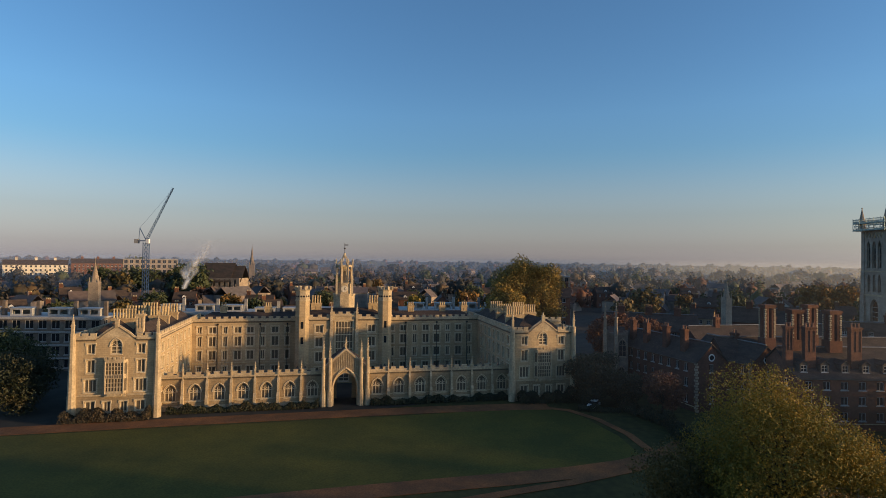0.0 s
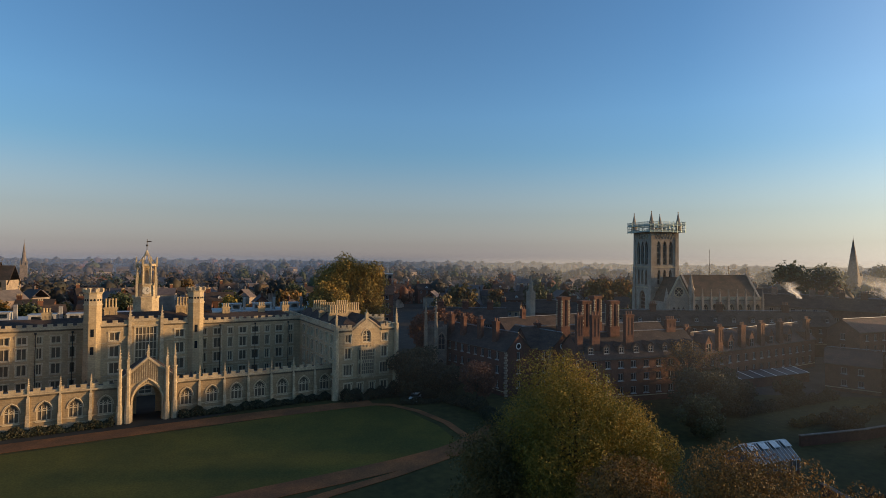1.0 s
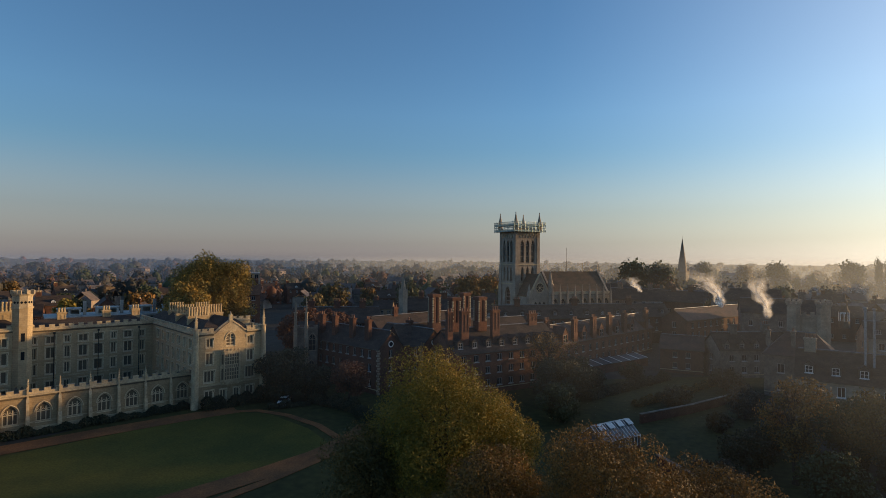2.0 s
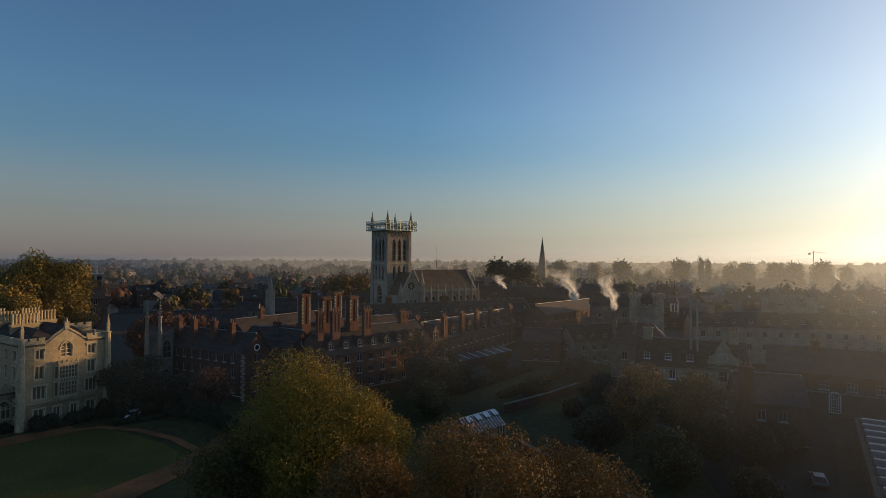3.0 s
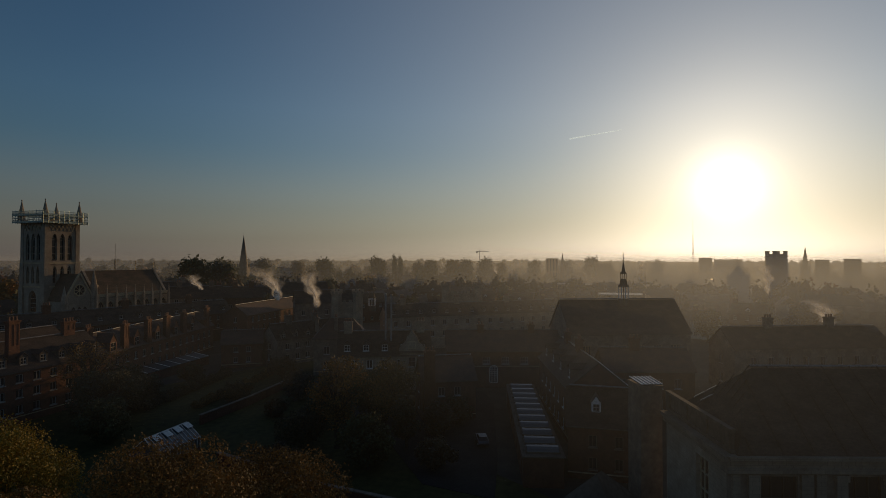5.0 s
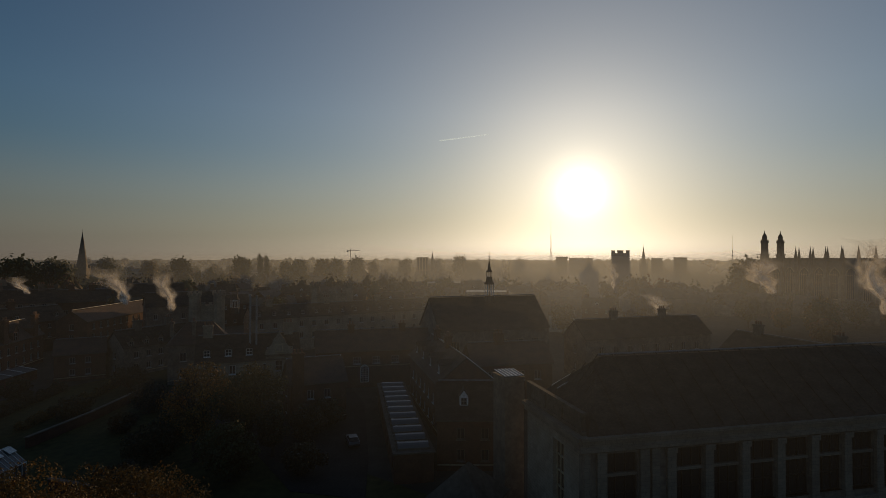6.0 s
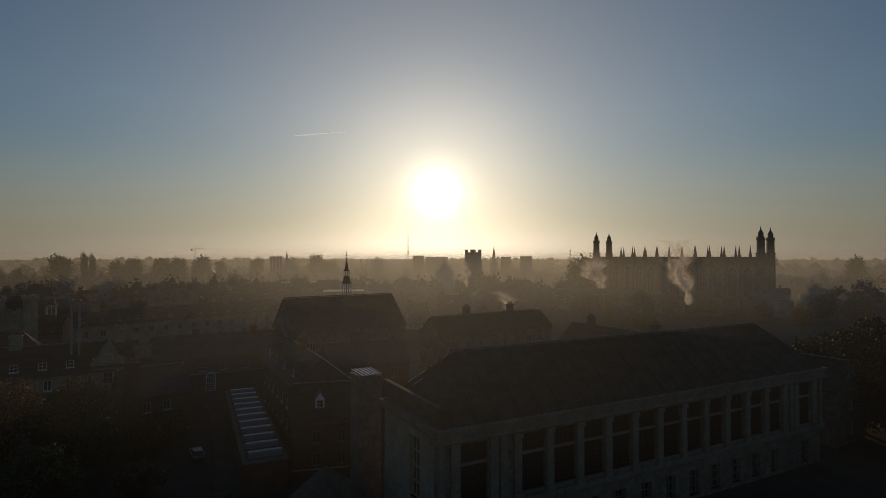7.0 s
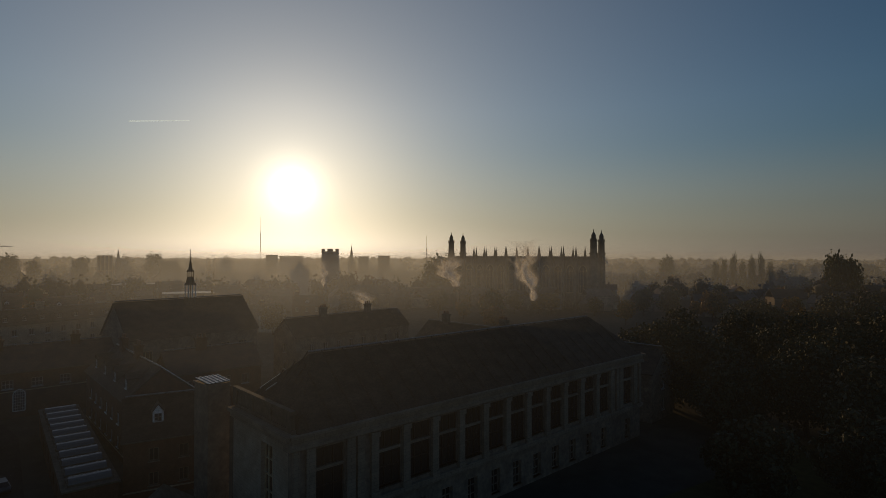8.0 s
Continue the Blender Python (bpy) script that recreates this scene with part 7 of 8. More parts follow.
def branches(rng, h, r, targets, trunk_r, sides=6, twigs=0):
    """A tapered trunk with limbs that reach for the given places."""
    bm = bmesh.new()
    fork = h * 0.32
    p, z = Vector((0, 0, -0.15)), 0
    knots = [Vector((rng.normal(0, 0.12), rng.normal(0, 0.12), fork * k / 3)) if k else Vector((0, 0, -0.15)) for k in range(4)]
    for k in range(3):
        tube(bm, knots[k], knots[k + 1], trunk_r * (1.25 if k == 0 else 1.0 - 0.08 * k), sides, trunk_r * (1.0 - 0.08 * (k + 1)))
    top = knots[3]
    for tx, ty, tz in targets:
        t = Vector((tx, ty, tz))
        mid = top.lerp(t, 0.5) + Vector((rng.normal(0, 0.3), rng.normal(0, 0.3), 0.12 * (t - top).length))
        tube(bm, top, mid, trunk_r * 0.5, 5, trunk_r * 0.3)
        tube(bm, mid, t, trunk_r * 0.3, 4, trunk_r * 0.1)
        for j in range(twigs):
            s = mid.lerp(t, rng.uniform(0.0, 1.0))
            e = s + Vector((rng.normal(0, 1), rng.normal(0, 1), abs(rng.normal(0.6, 0.7)))).normalized() * r * rng.uniform(0.18, 0.42)
            tube(bm, s, e, trunk_r * 0.09, 3, 0.01)
            for q in range(2):
                s2 = s.lerp(e, rng.uniform(0.3, 0.9))
                tube(bm, s2, s2 + Vector((rng.normal(0, 1), rng.normal(0, 1), abs(rng.normal(0.4, 0.6)))).normalized() * r * rng.uniform(0.08, 0.2), 0.02, 3, 0.006)
    return bm


def tree(x, y, h, r, mat, label, seed, leaves=9000, leaf=0.2, lobes=22, base=0.22, group="", category="tree", twigs=0, fill=0.35, limbs=14, name="tree", lobe=(0.20, 0.40)):
    rng = np.random.default_rng(seed)
    t = thing(name, pose(x, y, 0.03, 0, 0, float(rng.uniform(0, 360))), label, category, group)
    pts, way, cen = crown_points(rng, h * base, h, r, lobes, leaves, fill, lobe=lobe)
    part("trunk", branches(rng, h, r, cen[rng.permutation(len(cen))[:limbs]], 0.022 * h + 0.06, twigs=twigs), BARK, t)
    part("crown", mesh_from("crown", *leaf_quads(rng, pts, way, leaf), mat), None, t)
    return t


tree(32.4, 53.6, 20.0, 7.6, LEAF_GOLD, "large rounded tree with golden green autumn leaves", 1, leaves=92000, leaf=0.098, lobes=60, base=0.04, limbs=24)
tree(37.8, 50.8, 14.6, 5.4, LEAF_GOLD, "broad lower tree with golden autumn leaves", 91, leaves=64000, leaf=0.098, lobes=50, base=0.04, limbs=24)
tree(25.2, 56.5, 12.0, 5.4, LEAF_OLIVE, "low olive autumn tree at the lawn's corner", 93, leaves=34000, leaf=0.115, lobes=40, base=0.02)
tree(31.0, 28.0, 18.8, 7.3, LEAF_RUST, "broad tree crown of rust brown autumn leaves", 2, leaves=72000, leaf=0.088, lobes=70, base=0.12, lobe=(0.14, 0.27), fill=0.15)
tree(38.4, 24.4, 15.8, 6.6, LEAF_RUST, "broad tree crown of rust brown autumn leaves", 3, leaves=60000, leaf=0.09, lobes=70, base=0.12, lobe=(0.14, 0.27), fill=0.15)
tree(27.4, 36.5, 15.4, 5.8, LEAF_RUST, "lower tree with rust brown autumn leaves", 4, leaves=44000, leaf=0.095, lobes=70, base=0.12, lobe=(0.14, 0.27), fill=0.15)
tree(31.9, 116.6, 12.0, 6.0, HEDGE, "dark evergreen tree beside the stone wing", 5, leaves=16000, leaf=0.2, base=0.03)
tree(38.0, 114.6, 7.5, 4.5, HEDGE, "dark evergreen shrub tree on the lawn edge", 6, leaves=9000, leaf=0.2, base=0.02)
tree(25.5, 189.0, 31.4, 9.6, LEAF_PLANE, "huge plane tree with olive and gold leaves", 7, leaves=44000, leaf=0.26, lobes=52, base=0.15)
tree(32.5, 187.0, 31.0, 8.6, LEAF_PLANE, "huge plane tree with olive and gold leaves", 92, leaves=38000, leaf=0.26, lobes=48, base=0.15)
tree(20.5, 180.0, 22.0, 7.5, LEAF_PLANE, "golden green tree behind the stone range", 8, leaves=12000, leaf=0.34, base=0.2)
tree(47.0, 152.0, 15.5, 9.0, LEAF_RED, "wide red-brown autumn tree behind the brick court", 9, leaves=13000, leaf=0.3, base=0.25)
tree(58.0, 158.0, 14.5, 7.5, LEAF_RED, "red-brown autumn tree behind the brick court", 10, leaves=10000, leaf=0.3, base=0.25)
tree(42.2, 105.4, 9.6, 4.2, LEAF_RED, "slender dark red tree before the brick range", 11, leaves=7000, leaf=0.2, base=0.15, twigs=6)
tree(86.0, 95.0, 14.6, 7.6, LEAF_RUST, "nearly bare tree with thin brown leaves by the brick range", 12, leaves=2600, leaf=0.17, base=0.2, twigs=26, limbs=22, fill=0.6)
tree(79.0, 84.0, 10.5, 6.4, HEDGE, "dark evergreen tree in the garden", 13, leaves=15000, leaf=0.2, base=0.02)
tree(88.0, 88.0, 8.5, 5.2, HEDGE, "dark evergreen tree in the garden", 14, leaves=10000, leaf=0.2, base=0.02)
tree(72.0, 76.0, 7.5, 5.0, LEAF_GREEN, "dark green shrub tree in the garden", 15, leaves=9000, leaf=0.2, base=0.02)
tree(79.5, 39.0, 15.8, 4.4, LEAF_RUST, "tall thin half-bare tree with rusty leaves", 16, leaves=5200, leaf=0.18, base=0.15, twigs=18, limbs=22, fill=0.6)
tree(90.0, 33.5, 13.0, 4.6, LEAF_OLIVE, "thin olive green autumn tree by the houses", 17, leaves=6500, leaf=0.18, base=0.15, twigs=12, fill=0.5)
tree(82.0, 28.5, 9.5, 2.2, HEDGE, "narrow dark conifer beside the yard", 18, leaves=7000, leaf=0.16, base=0.02)
tree(97.0, 41.0, 10.0, 4.8, LEAF_GREEN, "dark green garden tree near the stone house", 19, leaves=8000, leaf=0.2, base=0.05)
tree(73.0, 31.0, 8.0, 4.2, LEAF_GREEN, "dark green garden shrub tree", 20, leaves=8000, leaf=0.2, base=0.02)
tree(-78.5, 104.0, 12.0, 6.0, HEDGE, "dark tree beside the stone wing", 21, leaves=12000, leaf=0.2, base=0.05)
tree(-88.0, 112.0, 15.0, 7.0, LEAF_GREEN, "dark green tree beside the stone wing", 22, leaves=12000, leaf=0.24, base=0.08)
for i, (x, y, h, r) in enumerate(((90, 25.5, 5.5, 3.6), (97, 24, 5.0, 3.2), (78, 44.5, 6.0, 4.0), (67, 42, 5.0, 3.6), (99, 71.5, 4.5, 4.0), (111, 92, 5.0, 4.0), (104, 60, 6.5, 3.8), (109, 47, 6.0, 3.8), (88, 47, 5.0, 3.6), (121, 74, 5.5, 4.2), (98, 93, 4.5, 3.6), (106, 31, 6.5, 3.4), (76, 22, 4.5, 3.2), (92, 58, 3.5, 3.0))):
    tree(x, y, h, r, HEDGE if i % 3 else LEAF_WOOD, "dark rounded garden shrub in shade", 60 + i, leaves=3600, leaf=0.2, base=0.02, group="garden shrubs", category="shrub", name="shrub", limbs=6)
# avenue and riverside trees past the library
for i, (x, y, h, r) in enumerate(((66, -92, 19, 8), (54, -96, 21, 8), (42, -92, 20, 8), (58, -112, 23, 9), (34, -104, 21, 8), (70, -120, 22, 9), (46, -124, 24, 9), (24, -98, 19, 8), (16, -112, 22, 8), (62, -142, 24, 9), (88, -132, 22, 9), (30, -130, 24, 9), (80, -160, 27, 10), (44, -66, 12, 6), (36, -76, 14, 6), (100, -150, 22, 9), (60, -84, 15, 6), (76, -90, 22, 8), (86, -104, 23, 8), (84, -92, 20, 7))):
    tree(x, y, h * 0.8, r, HEDGE, "dark riverside avenue tree in deep shade", 30 + i, leaves=7000, leaf=0.34, base=0.03, group="riverside avenue trees")


def hedge_row(name, pts, w, h, mat, label, seed, count):
    """A clipped or shaggy hedge: a body of leaves along a line."""
    rng = np.random.default_rng(seed)
    t = thing(name, pose(*pts[0], 0.03), label, "hedge")
    p = np.array(pts) - np.array(pts[0])
    seg = np.linalg.norm(np.diff(p, axis=0), axis=1)
    cum = np.concatenate([[0], np.cumsum(seg)])
    s = rng.uniform(0, cum[-1], count)
    x, y = np.interp(s, cum, p[:, 0]), np.interp(s, cum, p[:, 1])
    a = rng.uniform(0, math.pi, count)
    hh = h * (0.72 + 0.3 * np.sin(s * 0.9 + seed) * np.sin(s * 0.37) + 0.16 * np.sin(s * 2.3))
    rad = np.where(rng.random(count) < 0.3, rng.uniform(0.3, 0.9, count), rng.uniform(0.85, 1.05, count))
    off = np.cos(a) * w / 2 * rad
    z = np.sin(a) ** 0.6 * hh * rad
    d = np.gradient(np.stack([np.interp(np.linspace(0, cum[-1], 50), cum, p[:, 0]), np.interp(np.linspace(0, cum[-1], 50), cum, p[:, 1])], 1), axis=0)
    k = np.clip((s / cum[-1] * 49).astype(int), 0, 49)
    dn = d[k] / (np.linalg.norm(d[k], axis=1, keepdims=True) + 1e-9)
    pos = np.stack([x - dn[:, 1] * off, y + dn[:, 0] * off, z], 1)
    out = np.stack([-dn[:, 1] * np.cos(a), dn[:, 0] * np.cos(a), np.sin(a)], 1)
    part("foliage", mesh_from("foliage", *leaf_quads(rng, pos, out, 0.17), mat), None, t)
    bm = bmesh.new()
    for i in range(max(4, int(cum[-1] / 2))):
        f = (i + 0.5) / max(4, int(cum[-1] / 2)) * cum[-1]
        fx, fy = float(np.interp(f, cum, p[:, 0])), float(np.interp(f, cum, p[:, 1]))
        tube(bm, (fx, fy, -0.1), (fx + 0.1, fy, h * 0.6), 0.06, 4, 0.03)
    tagged(part("stems", bm, BARK, t), kind="stuff")
    return t


def court_point(u, v):
    p = COURT @ Vector((u, v, 0))
    return p.x, p.y


hedge_row("hedge", [court_point(u, -1.9) for u in (-15.5, -9, -1)], 2.4, 2.4, LEAF_WOOD, "shaggy brown shrub border below the stone wing", 60, 9000)
hedge_row("hedge", [court_point(u, 1.3) for u in (1, 10, 20, 29)], 1.8, 1.5, HEDGE, "low shrub border along the cloister screen", 61, 10000)
hedge_row("hedge", [court_point(u, 1.3) for u in (39.5, 50, 60, 70)], 1.8, 1.6, HEDGE, "low shrub border along the cloister screen", 62, 10000)
hedge_row("hedge", [court_point(u, -2.2) for u in (70, 76, 83)], 3.0, 2.8, HEDGE, "dark shrub border below the stone wing", 63, 7000)
hedge_row("hedge", [(27.5, 111.2), (31, 110.4), (35.5, 110.2)], 1.8, 1.35, HEDGE, "low dark shrubs before the parked car", 68, 2600)
hedge_row("hedge", [(37, 112), (42, 100), (40, 90), (44, 82)], 3.0, 2.6, HEDGE, "dark shrubbery along the lawn's edge", 64, 11000)
hedge_row("hedge", [(88, 84.5), (104, 87), (121, 89.5)], 2.2, 2.4, HEDGE, "long dark clipped hedge in the garden", 65, 9000)
hedge_row("hedge", [(92, 76), (110, 78), (126, 80)], 1.8, 1.8, LEAF_OLIVE, "brown-green hedge row in the garden", 66, 8000)
hedge_row("hedge", [(76, 34), (86, 36), (96, 38)], 2.4, 2.6, HEDGE, "dark garden hedge by the yard", 67, 6000)


def garden_wall(pts, h, label):
    t = thing("garden_wall", pose(0, 0, 0), label, "wall")
    for (x0, y0), (x1, y1) in zip(pts, pts[1:]):
        d = math.hypot(x1 - x0, y1 - y0)
        bm = bmesh.new()
        box(bm, 0, d, -0.2, 0.2, 0, h)
        part("wall", bm, BRICK_DARK, t, m=pose(x0, y0, 0, 0, 0, math.degrees(math.atan2(y1 - y0, x1 - x0))))
        bm = bmesh.new()
        box(bm, -0.02, d, -0.3, 0.3, h + 0.002, h + 0.14)
        part("coping", bm, STONE_DARK, t, m=pose(x0, y0, 0, 0, 0, math.degrees(math.atan2(y1 - y0, x1 - x0))))


garden_wall([(84, 68), (98, 67.5), (116, 68.5)], 1.7, "old garden wall with pale coping")
garden_wall([(60, 20), (62, 32), (68, 52)], 2.0, "dark garden boundary wall")
sheet("lawn_garden", [(74, 40), (84, 36), (110, 52), (116, 66), (84, 66.5), (72, 60)], GRASS, 0.06, "small shaded garden lawn", "lawn")


def greenhouse():
    t = thing("greenhouse", pose(64.4, 58.9, 0, 0, 0, 0.0), "white-framed greenhouse with a glass roof and open vents", "greenhouse")
    L, w, e, r = 8.4, 5.0, 2.2, 4.2
    bm = bmesh.new()
    for x0, x1, y0, y1 in ((0, L, 0, 0.12), (0, L, w - 0.12, w), (0, 0.12, 0.12, w - 0.12), (L - 0.12, L, 0.12, w - 0.12)):
        box(bm, x0, x1, y0, y1, 0, 0.7)
    part("base", bm, BRICK, t)
    for y0 in (0.04, w - 0.08):
        bm = bmesh.new()
        box(bm, 0.02, L - 0.02, y0, y0 + 0.03, 0.7, e)
        part("side_glass", bm, GLASS_ROOF, t)
    for x in (0.05, L - 0.08):
        bm = bmesh.new()
        solid(bm, [(x, 0.1, 0.7), (x, w - 0.1, 0.7), (x, w - 0.1, e), (x, w / 2, r - 0.05), (x, 0.1, e)], (0.03, 0, 0))
        part("end_glass", bm, GLASS_ROOF, t)
    for s in (0, 1):
        y0 = 0 if s == 0 else w
        bm = bmesh.new()
        solid(bm, [(0, y0, e), (L, y0, e), (L, w / 2, r), (0, w / 2, r)], (0, 0, 0.04))
        part("roof_glass", bm, GLASS_ROOF, t)
        for i in range(13):
            x = L * i / 12
            bm = bmesh.new()
            tube(bm, (x, y0, e + 0.06), (x, w / 2, r + 0.06), 0.045, 4)
            tube(bm, (x, y0, 0.7), (x, y0, e + 0.06), 0.045, 4)
            part("glazing_bar", bm, WHITE, t)
        for i in range(4):
            x = 1.0 + i * 2.1
            yv = w / 2 + (y0 - w / 2) * 0.45
            zv = r + (e - r) * 0.45
            bm = bmesh.new()
            solid(bm, [(x, w / 2 + (y0 - w / 2) * 0.06, r + 0.02), (x + 1.2, w / 2 + (y0 - w / 2) * 0.06, r + 0.02), (x + 1.2, yv, zv + 0.35), (x, yv, zv + 0.35)], (0, 0, 0.05))
            part("roof_vent", bm, WHITE, t)
    for a, b in (((0, 0, e), (L, 0, e)), ((0, w, e), (L, w, e)), ((0, w / 2, r + 0.05), (L, w / 2, r + 0.05)), ((0, 0, e), (0, w / 2, r)), ((0, w, e), (0, w / 2, r)), ((L, 0, e), (L, w / 2, r)), ((L, w, e), (L, w / 2, r))):
        bm = bmesh.new()
        tube(bm, a, b, 0.08, 4)
        part("frame_bar", bm, WHITE, t)


greenhouse()
# ------------------------------------------------------------ the town behind
def modern_block(x, y, turn, L, d, h, storeys, label, pent=True, mat=None, trim=None):
    mat, trim = mat or CONCRETE, trim or WINDOW_PALE
    t = thing("flat_roofed_block", pose(x, y, 0, 0, 0, turn), label, "building")
    sh = h / storeys
    n = max(2, int(L / 3.2))
    specs = [dict(x=L * (i + 0.5) / n, z=k * sh + 0.7, w=2.1, h=sh - 1.2, lights=2, rows=1, frame=trim, hood=False) for i in range(n) for k in range(storeys)]
    windowed_wall(t, Matrix(), L, 0, h, 0.4, specs, mat)
    ne = max(1, int(d / 3.6))
    side = [dict(x=(d - 0.8) * (i + 0.5) / ne, z=k * sh + 0.7, w=2.0, h=sh - 1.2, lights=2, rows=1, frame=trim, hood=False) for i in range(ne) for k in range(storeys)]
    windowed_wall(t, pose(L - 0.003, 0.4, 0, 0, 0, 90), d - 0.8, 0, h - 0.004, 0.4, side, mat)
    bm = bmesh.new()
    box(bm, 0, L, d - 0.4, d, 0, h)
    box(bm, 0.003, 0.4, 0.41, d - 0.41, 0, h)
    part("back_wall", bm, mat, t)
    for k in range(1, storeys + 1):
        bm = bmesh.new()
        box(bm, -0.15, L + 0.15, -0.3, -0.003, k * sh - 0.3, k * sh)
        part("floor_band", bm, trim, t)
    bm = bmesh.new()
    box(bm, -0.2, L + 0.2, -0.35, d + 0.2, h + 0.003, h + 0.35)
    part("roof", bm, trim, t)
    if pent:
        rng = random.Random(int(L * 10 + x))
        for i in range(max(1, int(L / 9))):
            px = 1.5 + i * 9 + rng.uniform(0, 2)
            if px + 5 > L:
                break
            bm = bmesh.new()
            wall(bm, 5.5, h + 0.35, h + 2.2, 0.25, [(px + 0.5, px + 2.5, h + 0.8, h + 1.9), (px + 3.0, px + 5.0, h + 0.8, h + 1.9)], x0=px, y=2.5)
            box(bm, px, px + 5.5, 5.8, 6.0, h + 0.35, h + 2.2)
            box(bm, px, px + 0.25, 2.76, 5.79, h + 0.35, h + 2.2)
            box(bm, px + 5.25, px + 5.5, 2.76, 5.79, h + 0.35, h + 2.2)
            box(bm, px - 0.2, px + 5.7, 2.3, 6.2, h + 2.203, h + 2.42)
            part("penthouse", bm, trim, t)
            bm = bmesh.new()
            box(bm, px + 6.0, px + 6.8, 3.4, 4.2, h + 0.35, h + 4.2)
            part("vent_shaft", bm, mat, t)
    return t


modern_block(-124.0, 141.0, 3.0, 36.0, 12.0, 13.4, 4, "white-framed modern college block with a flat roof", mat=STONE_DARK)
modern_block(-88.0, 166.0, 4.0, 30.0, 12.0, 12.6, 4, "pale modern college block with white roof pavilions")
modern_block(-56.5, 156.5, 10.0, 34.0, 12.0, 12.8, 4, "pale modern college block behind the stone range")
modern_block(-14.0, 182.0, 6.0, 40.0, 12.0, 12.8, 4, "pale modern college block with a white roof edge")
modern_block(*polar(-30.1, 440), 27.0, 34.0, 12.0, 27.0, 8, "long pale many-windowed block on the skyline", pent=False, mat=STONE_GREY, trim=WINDOW_GREY)
modern_block(*polar(11.2, 330), -12.0, 10.0, 12.0, 20.5, 5, "pale modern block with a flat roof", pent=False, mat=STONE_GREY, trim=WINDOW_GREY)


def brick_block(az, d, L, h, label, mat):
    x, y = polar(az, d)
    a, b = (x - L / 2 * math.cos(radians(az)), y + L / 2 * math.sin(radians(az))), (x + L / 2 * math.cos(radians(az)), y - L / 2 * math.sin(radians(az)))
    return range_building("town_block", a, b, 11, h, h + 4, mat, SLATE, label, rows=tuple(1.5 + 3.3 * k for k in range(int(h / 3.4))), w=1.4, h=1.8, step=3.4, chimneys=((0.2, 5.5, 3), (0.5, 5.5, 3), (0.8, 5.5, 3)), chim_h=2.0)


brick_block(-36.4, 600, 46, 20.5, "cream rendered flats at the town's edge", RENDER_CREAM)
brick_block(-32.0, 640, 44, 21.5, "red brick flats at the town's edge", BRICK)
brick_block(12.0, 250, 9, 14, "red brick building behind the plane tree", BRICK)
brick_block(20.5, 170, 26, 10.5, "dark brick range with a long tiled roof", BRICK_DARK)
brick_block(31.5, 205, 30, 11, "dark brick building among the roofs", BRICK_DARK)
brick_block(47.5, 265, 30, 15, "stone town building beside the chapel", STONE_GREY)
brick_block(50.5, 240, 20, 14, "dark town building with chimneys", STONE_DARK)
brick_block(54.0, 250, 22, 13, "dark town building with chimneys", BRICK_DARK)
brick_block(60.0, 245, 24, 15, "dark town building with chimneys", STONE_DARK)


def house(mat, roof_mat, w, d, e, r, seed):
    """A terraced house with two rows of windows and a chimney."""
    a = random.Random(seed)
    t = thing("town_house", Matrix(), "terraced town house with pitched roof and chimney", "house", "houses of the town")
    specs = [dict(x=w * (i + 0.5) / 3, z=z, w=1.1, h=1.5, lights=2, rows=2, frame=WINDOW_PALE, hood=False) for i in range(3) for z in (1.2, e - 2.4)]
    windowed_wall(t, Matrix(), w, 0, e, 0.3, specs, mat)
    bm = bmesh.new()
    box(bm, 0, w, d - 0.3, d, 0, e)
    for x in (0, w - 0.3):
        box(bm, x, x + 0.3, 0.301, d - 0.301, 0, e)
        solid(bm, [(x, 0.01, e - 0.01), (x, d - 0.01, e - 0.01), (x, d / 2, r - 0.1)], (0.3, 0, 0))
    part("side_wall", bm, mat, t)
    bm = bmesh.new()
    roof_ridged(bm, 0, w, 0, d, e, r, 0, 0, over=0.25)
    part("roof", bm, roof_mat, t)
    chimney_stack(t, w * a.choice((0.08, 0.92)), d / 2, r - 1.0, r + 1.5, 1.6, 0.7, 3, BRICK if mat is not BRICK else BRICK_DARK, POT, 0.6)
    if a.random() < 0.5:
        dormer(t, w / 2, 1.0, e + 0.3, 1.5, 1.2, 1.6, WHITE, roof_mat, WHITE)
    return t


KINDS = [house(RENDER_CREAM, SLATE, 9, 8, 7.0, 10.4, 1), house(BRICK, TILE, 10, 8, 7.4, 11.0, 2), house(BRICK_BUFF, SLATE, 8, 8, 8.8, 12.0, 3), house(BRICK_DARK, SLATE, 12, 9, 9.5, 13.2, 4), house(RENDER_CREAM, TILE, 8, 9, 6.4, 10.2, 5), house(BRICK, SLATE, 9, 8, 10.5, 14.0, 6)]
